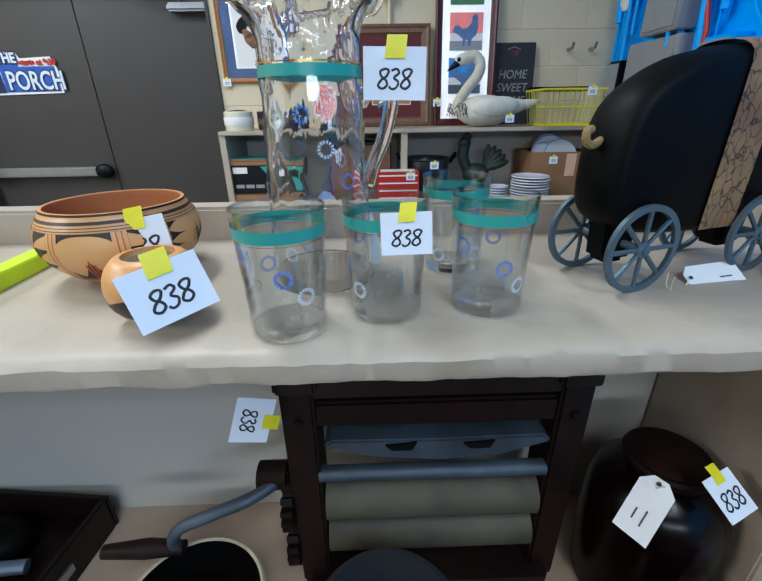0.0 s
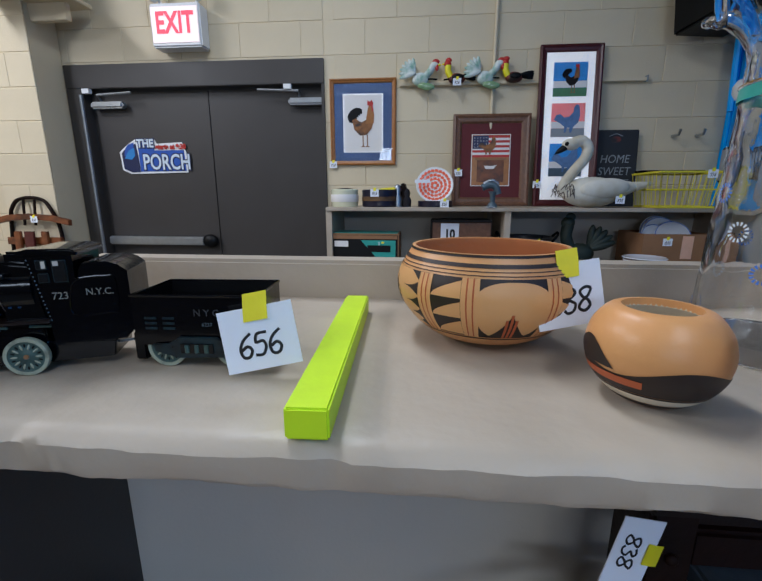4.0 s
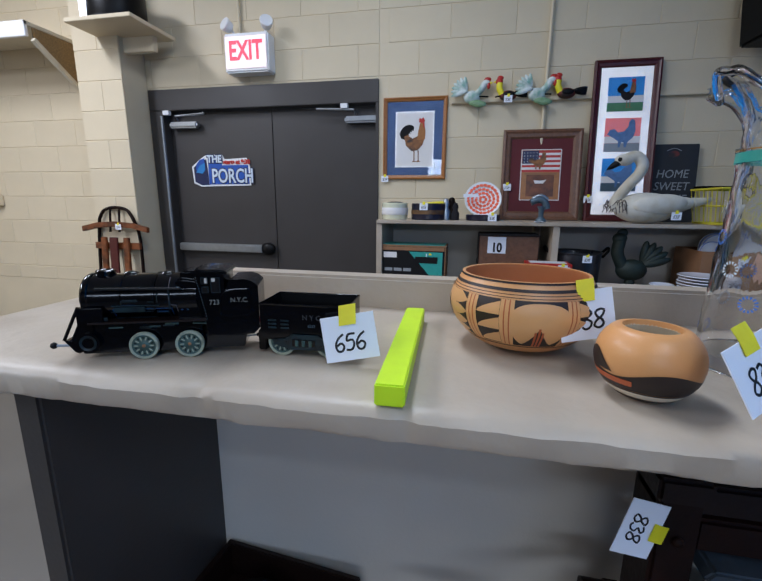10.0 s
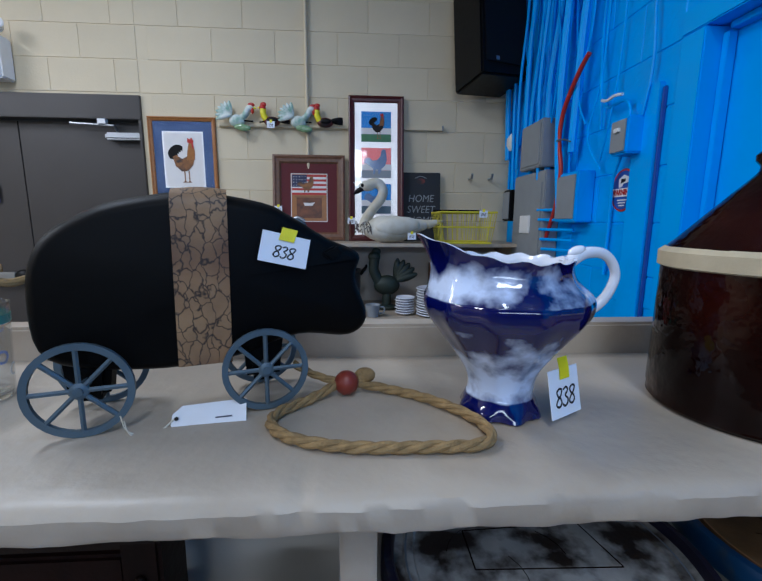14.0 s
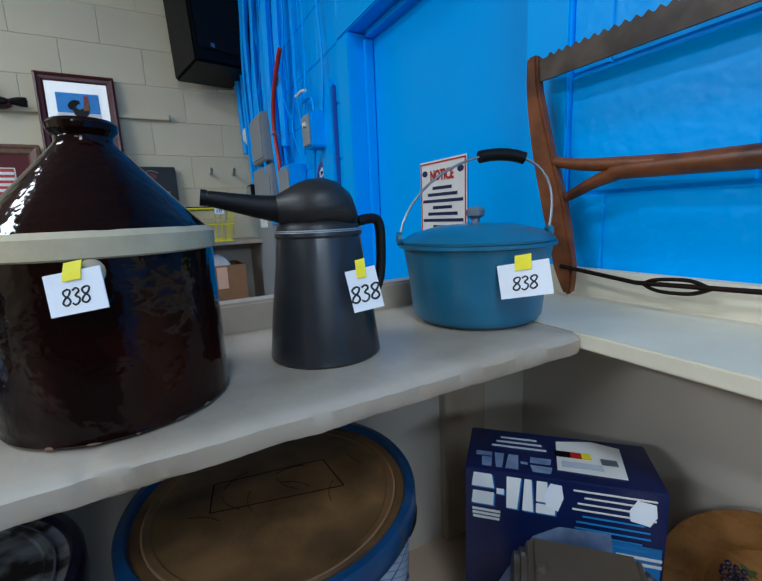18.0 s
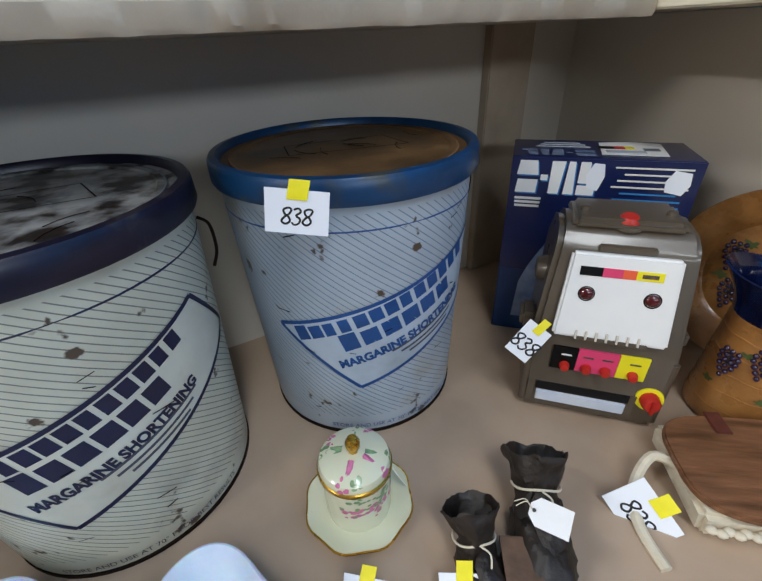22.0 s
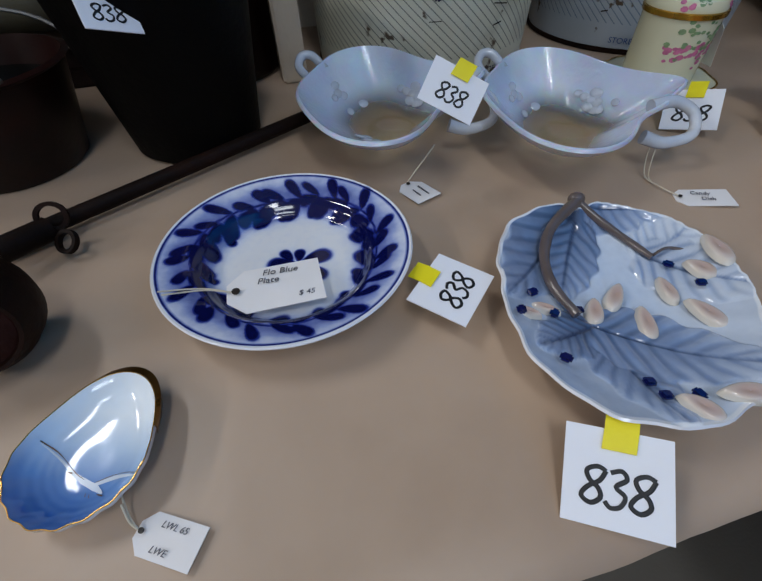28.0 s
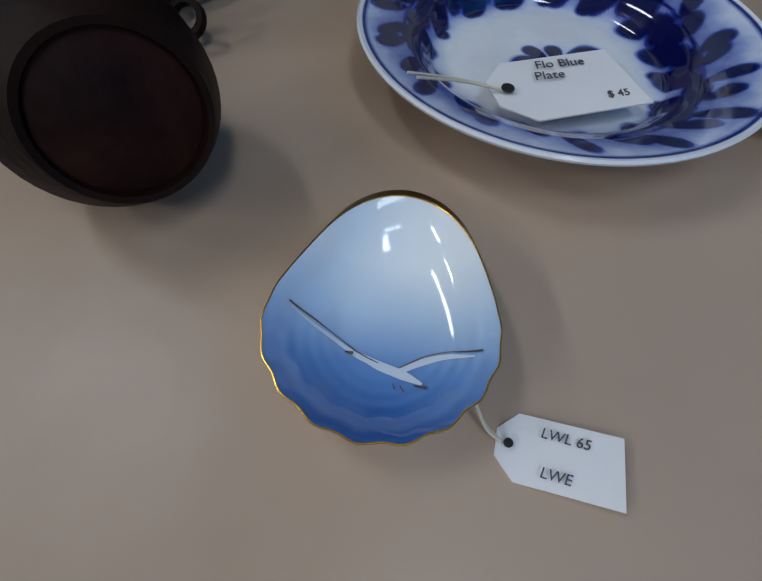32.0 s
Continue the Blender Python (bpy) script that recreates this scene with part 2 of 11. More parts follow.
M = {
    "block": mat("cream_block_paint", "d3c4a6", 0.6, var=0.05, scale=3, bump=0.5, fine=90, perobj=0.03),
    "blue": mat("blue_wall_paint", "0ca4ff", 0.45, var=0.07, scale=4, bump=1.0, fine=38, perobj=0.02),
    "shelf": mat("worn_cream_shelf_paint", "b2a492", 0.42, var=0.08, scale=9, bump=1.0, fine=45, col2="9c8b76", mixscale=7, mixat=0.62, sharp=0.12),
    "wing": mat("pale_painted_pine", "d9d0ba", 0.5, var=0.06, scale=12, bump=0.25, fine=70),
    "lowshelf": mat("tan_lower_shelf_paint", "b39c87", 0.4, var=0.05, scale=9, bump=0.25, fine=45, col2="a48c76", mixscale=6, mixat=0.62, sharp=0.12),
    "panel": mat("painted_back_panel", "c8c0b4", 0.6, var=0.04, scale=5, bump=0.15),
    "floor": mat("concrete_floor", "5e5a54", 0.5, var=0.1, scale=3, bump=0.2),
    "ceil": mat("ceiling_paint", "d8d2c6", 0.8, var=0.04, scale=2, bump=0.1),
    "doorb": mat("bronze_door_paint", "3a3634", 0.45, var=0.06, scale=6, bump=0.1),
    "alu": mat("brushed_aluminium", "a9adb2", 0.35, 0.9, var=0.06, scale=30, bump=0.05),
    "steel": mat("grey_steel_paint", "8c9196", 0.45, var=0.06, scale=14, bump=0.1),
    "bluegrey": mat("grey_blue_iron_paint", "51616c", 0.45, 0.25, var=0.12, scale=40, bump=0.15),
    "black": mat("black_paint", "08080a", 0.45, var=0.2, scale=30, bump=0.1, spec=0.2),
    "tinblack": mat("black_lithographed_tin", "020308", 0.12, 0.0, var=0.3, scale=25, bump=0.1, fine=90, coat=0.2, spec=0.25),
    "tinblue": mat("blue_green_print", "12282f", 0.3, 0.1, var=0.4, scale=90, bump=0.05, col2="08141a", mixscale=120, mixat=0.55),
    "tingreen": mat("grey_green_wheel_paint", "3c544f", 0.4, 0.1, var=0.2, scale=80, bump=0.15, col2="22302e", mixscale=90, mixat=0.6),
    "tyre": mat("cream_tyre_paint", "9da28e", 0.5, var=0.14, scale=120, bump=0.15, col2="6f7466", mixscale=140, mixat=0.6),
    "silver": mat("silver_print", "85857d", 0.4, 0.3, var=0.15, scale=200, bump=0),
    "red": mat("red_paint", "b3261d", 0.4, var=0.1, scale=30, bump=0.1),
    "card": mat("white_card", "e9ecf4", 0.7, var=0.02, scale=10, bump=0.05),
    "tag": mat("white_string_tag", "e8e6e6", 0.7, var=0.03, scale=30, bump=0.05),
    "tape": mat("yellow_tape", "eddf19", 0.45, var=0.06, scale=60, bump=0.15),
    "ink": mat("black_marker_ink", "101014", 0.5, var=0.1, bump=0),
    "rust_ink": mat("faded_ink", "4a4a55", 0.6, var=0.1, bump=0),
    "lime": mat("fluorescent_lime_paint", "c9ea12", 0.45, var=0.06, scale=30, bump=0.1),
    "pot": mat("orange_pueblo_clay", "d49a61", 0.38, var=0.08, scale=18, bump=0.12, col2="c88a54", mixscale=9),
    "potin": mat("clay_bowl_inside", "b27246", 0.6, var=0.08, scale=14, bump=0.15),
    "potblack": mat("black_slip_paint", "2a1d18", 0.5, var=0.15, scale=40, bump=0.05),
    "potwhite": mat("white_slip_paint", "d9cdb8", 0.5, var=0.08, scale=40, bump=0.05),
    "potred": mat("red_slip_paint", "b2582f", 0.5, var=0.1, scale=40, bump=0.05),
    "glass": glass_mat("clear_drinking_glass"),
    "thinglass": thin_glass("thin_drinking_glass"),
    "teal": mat("teal_enamel_band", "3e9d92", 0.3, var=0.06, scale=50, bump=0.02),
    "lblue": mat("blue_enamel_flower", "4f7fd8", 0.4, var=0.1, scale=50, bump=0.02),
    "gold": mat("gilt_rim", "c79a3c", 0.25, 0.9, var=0.08, scale=40, bump=0.03),
    "pig": mat("matt_black_wood", "060607", 0.5, var=0.3, scale=15, bump=0.2, fine=60, col2="0e0c0b", mixscale=5, mixat=0.66, spec=0.1),
    "band": crackled("crackled_brown_band", "94734f", "22150e"),
    "rope": mat("twisted_jute_rope", "8f744b", 0.85, var=0.25, scale=120, bump=0.6, fine=500),
    "bead": mat("dark_red_wooden_bead", "7c2f22", 0.4, var=0.12, scale=60, bump=0.1),
    "brown": mat("dark_brown_glaze", "120302", 0.05, var=0.35, scale=10, bump=0.7, fine=60, coat=0.0, spec=0.22, col2="220804", mixscale=12),
    "crock": mat("unglazed_tan_stoneware", "b7a98c", 0.7, var=0.1, scale=40, bump=0.2),
    "enamel": mat("grey_enamelled_steel", "35363a", 0.3, 0.25, var=0.14, scale=18, bump=0.06, coat=0.2, col2="29292c", mixscale=10),
    "headmetal": mat("dull_dark_grey_metal", "2e2d2d", 0.42, 0.3, var=0.18, scale=25, bump=0.12, col2="232222", mixscale=12),
    "pailred": mat("dark_red_brown_enamel", "210a08", 0.4, var=0.25, scale=18, bump=0.08, coat=0.05, spec=0.2, col2="120605", mixscale=14),
    "rustdisc": mat("red_brown_rusted_iron", "2e1713", 0.6, var=0.3, scale=50, bump=0.35, col2="170c0a", mixscale=40, spec=0.1),
    "rubber": mat("black_plastic", "111113", 0.5, var=0.1, scale=50, bump=0.15, spec=0.25),
    "teapot": mat("teal_enamelled_iron", "256787", 0.35, var=0.1, scale=16, bump=0.1, coat=0.2),
    "wire": mat("galvanised_wire", "8a8c8e", 0.4, 0.8, var=0.1, bump=0.05),
    "oldwood": mat("old_varnished_wood", "74401f", 0.4, var=0.22, scale=30, bump=0.25, fine=120, col2="4a2612", mixscale=14),
    "darkwood": mat("dark_walnut_stained_wood", "170b08", 0.45, var=0.2, scale=30, bump=0.2, spec=0.3),
    "iron": mat("rusty_cast_iron", "170e0b", 0.55, 0.0, var=0.3, scale=35, bump=0.35, fine=140, col2="24130d", mixscale=16, spec=0.1),
    "blackpan": mat("black_iron", "050404", 0.6, 0.0, var=0.2, scale=30, bump=0.25, spec=0.1),
    "amber": mat("dark_amber_glaze", "0c0303", 0.22, var=0.2, scale=20, bump=0.03, coat=0.0, spec=0.2),
    "roller": mat("aged_rubber_roller", "4e4938", 0.65, var=0.2, scale=12, bump=0.2, col2="39342a", mixscale=9),
    "wringwood": mat("dark_red_brown_wood", "200e09", 0.55, var=0.25, scale=25, bump=0.25, fine=120, col2="120806", mixscale=10, spec=0.2),
    "tabred": mat("dark_red_leather", "5a2c22", 0.55, var=0.2, scale=60, bump=0.2),
    "tansole": mat("worn_tan_leather_sole", "6a5140", 0.7, var=0.3, scale=45, bump=0.2, col2="4a382c", mixscale=30),
    "label1": mat("cream_tin_label", "d0d0c2", 0.4, 0.1, var=0.08, scale=20, bump=0.05, col2="b5b2a2", mixscale=12, mixat=0.64),
    "label2": mat("pale_blue_tin_label", "b4c1d0", 0.4, 0.1, var=0.08, scale=20, bump=0.05, col2="98a4b0", mixscale=12, mixat=0.62),
    "ironspring": mat("dull_blue_grey_steel", "4d5761", 0.5, 0.3, var=0.2, scale=14, bump=0.2, col2="39414a", mixscale=10),
    "zinc": mat("weathered_zinc", "7e8894", 0.45, 0.5, var=0.18, scale=10, bump=0.15),
    "navy": mat("navy_print", "16204a", 0.4, var=0.1, scale=40, bump=0.02),
    "tinnavy": mat("navy_tin_ring", "1c1a2e", 0.35, 0.2, var=0.2, scale=30, bump=0.08, col2="4a4440", mixscale=30, mixat=0.68),
    "tinblue2": mat("blue_tin_ring", "143f68", 0.35, 0.2, var=0.2, scale=30, bump=0.08, col2="4a4a3c", mixscale=24, mixat=0.66),
    "lid1": mat("stained_white_tin_lid", "a8a6a2", 0.4, 0.1, var=0.2, scale=34, bump=0.2, col2="2a221f", mixscale=26, mixat=0.5, sharp=0.09),
    "lid2": mat("rusty_brown_tin_lid", "7a5a36", 0.45, 0.1, var=0.25, scale=22, bump=0.15, col2="3f2c1a", mixscale=13, mixat=0.52, sharp=0.2),
    "opal": mat("pale_blue_opal_glass", "cdd9ec", 0.16, var=0.06, scale=14, bump=0.25, fine=260, coat=0.4, col2="e4ebf4", mixscale=16, mixat=0.56, sharp=0.15),
    "opalflower": mat("white_opal_relief", "d3deea", 0.2, var=0.05, scale=40, bump=0.05, coat=0.4),
    "china": mat("white_glazed_china", "e4e6ee", 0.1, var=0.03, scale=10, bump=0.01, coat=0.5),
    "cream": mat("ivory_glazed_china", "dcdcc0", 0.14, var=0.04, scale=10, bump=0.01, coat=0.5),
    "cobalt": mat("flow_blue_print", "0e1450", 0.12, var=0.3, scale=60, bump=0.0, coat=0.5),
    "pink": mat("pink_painted_petal", "c9749a", 0.2, var=0.25, scale=160, bump=0.0, coat=0.4),
    "green": mat("green_painted_leaf", "7f9d74", 0.2, var=0.25, scale=160, bump=0.0, coat=0.4),
    "leafblue": mat("blue_grey_glazed_leaf", "687da6", 0.14, var=0.18, scale=30, bump=0.05, coat=0.5, col2="98a9c6", mixscale=22, mixat=0.56, sharp=0.2),
    "leafpale": mat("pale_blue_white_glaze", "d3d9e4", 0.12, var=0.08, scale=30, bump=0.05, coat=0.5, col2="aab7ce", mixscale=16, mixat=0.6, sharp=0.2),
    "leafdark": mat("slate_blue_vein", "5f779f", 0.18, var=0.15, scale=50, bump=0.0, coat=0.5),
    "blossom": mat("pale_pink_petal_glaze", "d9c3b6", 0.16, var=0.12, scale=60, bump=0.0, coat=0.5),
    "stem": mat("grey_brown_stem_glaze", "5c5250", 0.2, var=0.15, scale=60, bump=0.05, coat=0.5),
    "boxblue": mat("dark_blue_carton_print", "14204f", 0.3, var=0.1, scale=6, bump=0.03, coat=0.2),
    "boxlight": mat("light_blue_carton_print", "2f74b4", 0.3, var=0.15, scale=14, bump=0.02),
    "white": mat("white_paint", "e6e6e6", 0.4, var=0.03, bump=0.03),
    "taupe": mat("taupe_plastic", "544a3f", 0.3, var=0.08, scale=20, bump=0.03, coat=0.3),
    "magenta": mat("magenta_print", "d83f6d", 0.4, var=0.05, bump=0),
    "orange": mat("orange_print", "e8603a", 0.4, var=0.05, bump=0),
    "yellow": mat("yellow_print", "e9dc22", 0.4, var=0.05, bump=0),
    "redlens": mat("dark_red_lens", "4a0b14", 0.1, var=0.1, bump=0, coat=0.6),
    "stone": mat("tan_glazed_stoneware", "a1703e", 0.28, var=0.2, scale=45, bump=0.4, fine=110, coat=0.35, col2="6b4520", mixscale=22, mixat=0.6, sharp=0.16),
    "cobglaze": mat("cobalt_glaze", "070e2c", 0.1, var=0.35, scale=30, bump=0.03, coat=0.4, col2="10204a", mixscale=26),
    "purple": mat("dark_purple_glaze", "2a1e3c", 0.25, var=0.2, scale=60, bump=0.0, coat=0.3),
    "leather": mat("worn_dark_brown_leather", "1f1712", 0.5, var=0.35, scale=60, bump=0.5),
    "purse": mat("basket_lid_wood", "80573c", 0.5, var=0.25, scale=14, bump=0.25, fine=90, col2="54361f", mixscale=12, mixat=0.52, sharp=0.15),
    "strap": mat("cream_fabric_strap", "d3c9b4", 0.8, var=0.08, scale=80, bump=0.3),
    "velvet": mat("dark_velvet", "17141a", 0.9, var=0.2, scale=60, bump=0.2),
    "boxpink": mat("peach_card_box", "dcae94", 0.7, var=0.06, scale=20, bump=0.1),
    "cardboard": mat("brown_cardboard", "8d6646", 0.8, var=0.08, scale=12, bump=0.1),
    "frameoak": mat("honey_oak_frame", "9c6530", 0.35, var=0.15, scale=50, bump=0.1),
    "framebrown": mat("antique_brown_frame", "6b4a36", 0.4, var=0.2, scale=50, bump=0.15),
    "framered": mat("dark_cherry_frame", "4a1717", 0.35, var=0.15, scale=50, bump=0.1),
    "matnavy": mat("navy_mount_board", "253a5c", 0.8, var=0.05, bump=0.05),
    "matred": mat("maroon_mount_board", "5a1f24", 0.8, var=0.05, bump=0.05),
    "paper": mat("off_white_paper", "e2dedb", 0.7, var=0.02, bump=0.02),
    "signblue": mat("sign_blue", "1f4fa8", 0.5, var=0.1, scale=12, bump=0),
    "skyprint": mat("blue_print", "2f7fc0", 0.6, var=0.1, scale=12, bump=0),
    "pinkprint": mat("coral_print", "e08080", 0.6, var=0.08, scale=12, bump=0),
    "fieldprint": mat("green_print", "4f7f5a", 0.6, var=0.1, scale=30, bump=0),
    "rustfig": mat("russet_painted_shape", "8a5a30", 0.6, var=0.3, scale=40, bump=0.05, col2="40302a", mixscale=30),
    "whitefig": mat("white_resin_figure", "d6dcd6", 0.5, var=0.12, scale=30, bump=0.2, col2="7fa595", mixscale=16),
    "redfig": mat("red_and_black_resin_figure", "8a2f20", 0.5, var=0.2, scale=30, bump=0.2, col2="2a1f1c", mixscale=9, mixat=0.5),
    "leaffig": mat("dark_green_cast_iron", "26302a", 0.55, 0.2, var=0.2, scale=40, bump=0.2),
    "swan": mat("aged_white_plaster", "d5d0c2", 0.6, var=0.08, scale=16, bump=0.2, col2="b5ab94", mixscale=8),
    "chalk": mat("slate_chalkboard", "23262b", 0.7, var=0.1, scale=20, bump=0.1),
    "chalkink": mat("grey_chalk", "8d9092", 0.9, var=0.1, bump=0),
    "yellowwire": mat("yellow_vinyl_wire", "d9cb2f", 0.5, var=0.05, bump=0.05),
    "sawsteel": mat("dull_brown_saw_steel", "3c332e", 0.45, 0.3, var=0.2, scale=20, bump=0.1, col2="544840", mixscale=10),
    "wornsilver": mat("worn_silver_print", "3c3e42", 0.45, 0.2, var=0.3, scale=200, bump=0),
    "lobe": mat("pale_orange_slip", "d9a268", 0.38, var=0.08, scale=18, bump=0.1),
    "oldgilt": mat("worn_gilding", "8a6420", 0.28, 0.8, var=0.2, scale=60, bump=0.08, col2="5c3f18", mixscale=30),
    "stroke": mat("grey_brown_brush_stroke", "4a4642", 0.3, var=0.2, scale=200, bump=0.0, col2="7a5a40", mixscale=120),
    "vineleaf": mat("dull_green_vine_leaf_glaze", "4f5c34", 0.3, var=0.25, scale=80, bump=0.1, coat=0.3),
    "boxmid": mat("mid_blue_carton_print", "17477c", 0.3, var=0.15, scale=10, bump=0.02, col2="14204f", mixscale=9, mixat=0.5, sharp=0.2),
    "bluedoor": mat("smooth_blue_door_paint", "0ea6ff", 0.4, var=0.03, scale=3, bump=0.08, fine=40),
    "exitred": glow_mat("lit_exit_letters", "ff3a4c", 1.4),
    "exitwhite": glow_mat("lit_exit_panel", "ffe8e4", 0.55),
}

grain_tree = M["purse"].node_tree
grain = grain_tree.nodes.new("ShaderNodeMapping")
grain.inputs["Scale"].default_value = (1.0, 7.0, 1.0)
grain_tree.links.new([nd for nd in grain_tree.nodes if nd.bl_idname == "ShaderNodeTexCoord"][0].outputs["Object"], grain.inputs["Vector"])
for nd in list(grain_tree.nodes):
    if nd.bl_idname == "ShaderNodeTexNoise":
        grain_tree.links.new(grain.outputs["Vector"], nd.inputs["Vector"])
for nd in M["shelf"].node_tree.nodes:
    if nd.bl_idname == "ShaderNodeTexNoise" and abs(nd.inputs["Scale"].default_value - 45) < 0.01:
        nd.inputs["Detail"].default_value, nd.inputs["Roughness"].default_value = 4, 0.5
    if nd.bl_idname == "ShaderNodeBump":
        nd.inputs["Distance"].default_value = 0.0013
M["opal"].node_tree.nodes["Principled BSDF"].inputs["Transmission Weight"].default_value = 0.35


# ---- building helpers ----
def part(name, bm, material, parent=None, label="", m=None, smooth=True, bevel=0.0):
    me = bpy.data.meshes.new(name)
    if bevel:
        es = [e for e in bm.edges if len(e.link_faces) == 2 and e.calc_face_angle(0) > 0.6]
        if es:
            bmesh.ops.bevel(bm, geom=es, offset=bevel, segments=2, affect="EDGES", clamp_overlap=True)
    bmesh.ops.recalc_face_normals(bm, faces=bm.faces)
    bm.to_mesh(me)
    bm.free()
    if smooth:
        me.shade_smooth()
        me.set_sharp_from_angle(angle=radians(38))
    me.materials.append(M[material] if isinstance(material, str) else material)
    ob = new(name, me)
    if m is not None:
        ob.matrix_basis = m
    if parent is not None:
        ob.parent = parent
    if label:
        ob["label"] = label
    return ob


def thing(name, label, category, m=None, group="", kind=""):
    ob = new(name)
    ob.empty_display_size = 0.02
    if m is not None:
        ob.matrix_basis = m
    return tagged(ob, label, category, group, kind)


def box(sx, sy, sz, x=0, y=0, z=0, bm=None, m=None):
    """A box of that size on its base centre (x, y, z)."""
    bm = bm or bmesh.new()
    t = Matrix.Translation((x, y, z + sz / 2)) @ Matrix.Diagonal((sx, sy, sz, 1))
    bmesh.ops.create_cube(bm, size=1, matrix=(m @ t) if m else t)
    return bm


def lathe(profile, segs=40, bm=None, wave=None, m=None, uv=False):
    """Turn (radius, height) points round z. wave(angle, radius, height) may shift a point."""
    bm = bm or bmesh.new()
    rings = []
    for r, z in profile:
        if r < 1e-6:
            rings.append([bm.verts.new((0, 0, z))])
            continue
        ring = []
        for i in range(segs):
            a = 2 * math.pi * i / segs
            rr, zz = wave(a, r, z) if wave else (r, z)
            ring.append(bm.verts.new((rr * math.cos(a), rr * math.sin(a), zz)))
        rings.append(ring)
    for a, b in zip(rings, rings[1:]):
        for i in range(segs):
            j = (i + 1) % segs
            q = [a[i % len(a)], a[j % len(a)], b[j % len(b)], b[i % len(b)]]
            q = [v for k, v in enumerate(q) if v not in q[:k]]
            if len(q) > 2:
                bm.faces.new(q)
    if m:
        bmesh.ops.transform(bm, matrix=m, verts=[v for ring in rings for v in ring])
    return bm


def tube(points, radius, segs=10, bm=None, closed=False, taper=None, cap=True):
    """A round bar along points."""
    bm = bm or bmesh.new()
    pts = [Vector(p) for p in points]
    n = len(pts)
    rings, up = [], None
    for i, p in enumerate(pts):
        a = pts[(i - 1) % n] if (closed or i) else p
        b = pts[(i + 1) % n] if (closed or i < n - 1) else p
        d = (b - a).normalized()
        if up is None:
            up = d.orthogonal().normalized()
        up = (up - d * up.dot(d)).normalized()
        side = d.cross(up)
        r = radius * (taper(i / max(n - 1, 1)) if taper else 1)
        rings.append([bm.verts.new(p + r * (math.cos(2 * math.pi * k / segs) * up + math.sin(2 * math.pi * k / segs) * side)) for k in range(segs)])
    for i in range(n if closed else n - 1):
        a, b = rings[i], rings[(i + 1) % n]
        for k in range(segs):
            bm.faces.new((a[k], a[(k + 1) % segs], b[(k + 1) % segs], b[k]))
    if cap and not closed:
        bm.faces.new(rings[0][::-1]), bm.faces.new(rings[-1])
    return bm


def spline(ctrl, steps=8, closed=False):
    """Catmull-Rom points through the control points."""
    p = [Vector(c) for c in ctrl]
    n = len(p)
    out = []
    for i in range(n if closed else n - 1):
        if closed:
            a, b, c, d = p[(i - 1) % n], p[i], p[(i + 1) % n], p[(i + 2) % n]
        else:
            a, b, c, d = p[max(i - 1, 0)], p[i], p[i + 1], p[min(i + 2, n - 1)]
        for s in range(steps):
            t = s / steps
            out.append(0.5 * ((2 * b) + (c - a) * t + (2 * a - 5 * b + 4 * c - d) * t * t + (3 * b - a - 3 * c + d) * t ** 3))
    if not closed:
        out.append(p[-1])
    return out


def prism(outline, depth, bm=None, m=None):
    """A flat outline (x, z) given depth along y, from 0 to depth."""
    bm = bm or bmesh.new()
    f = [bm.verts.new((x, 0, z)) for x, z in outline]
    b = [bm.verts.new((x, depth, z)) for x, z in outline]
    n = len(f)
    bm.faces.new(f), bm.faces.new(b[::-1])
    for i in range(n):
        bm.faces.new((f[i], b[i], b[(i + 1) % n], f[(i + 1) % n]))
    if m:
        bmesh.ops.transform(bm, matrix=m, verts=f + b)
    return bm


def ball(rx, ry, rz, x=0, y=0, z=0, segs=20, bm=None, m=None):
    bm = bm or bmesh.new()
    t = Matrix.Translation((x, y, z)) @ (m or Matrix()) @ Matrix.Diagonal((rx, ry, rz, 1))
    bmesh.ops.create_uvsphere(bm, u_segments=segs, v_segments=segs // 2 + 2, radius=1, matrix=t)
    return bm


def rod(r, length, m, segs=20, bm=None):
    bm = bm or bmesh.new()
    bmesh.ops.create_cone(bm, cap_ends=True, segments=segs, radius1=r, radius2=r, depth=length, matrix=m)
    return bm


def letters(text, size, thick=0.0004, shear=0.0, bold=0.0, wide=1.0):
    """Writing in the built-in font as a mesh in the xz plane, centred, facing -y."""
    cu = bpy.data.curves.new("writing", "FONT")
    cu.body, cu.size, cu.extrude, cu.shear, cu.offset = text, size, thick, shear, bold
    cu.align_x, cu.align_y, cu.resolution_u = "CENTER", "CENTER", 3
    ob = bpy.data.objects.new("writing", cu)
    scene.collection.objects.link(ob)
    me = bpy.data.meshes.new_from_object(ob.evaluated_get(bpy.context.evaluated_depsgraph_get()))
    bpy.data.objects.remove(ob)
    bpy.data.curves.remove(cu)
    bm = bmesh.new()
    bm.from_mesh(me)
    bpy.data.meshes.remove(me)
    bmesh.ops.transform(bm, matrix=pose(0, 0, 0, 90) @ Matrix.Diagonal((wide, 1, 1, 1)), verts=bm.verts)
    return bm


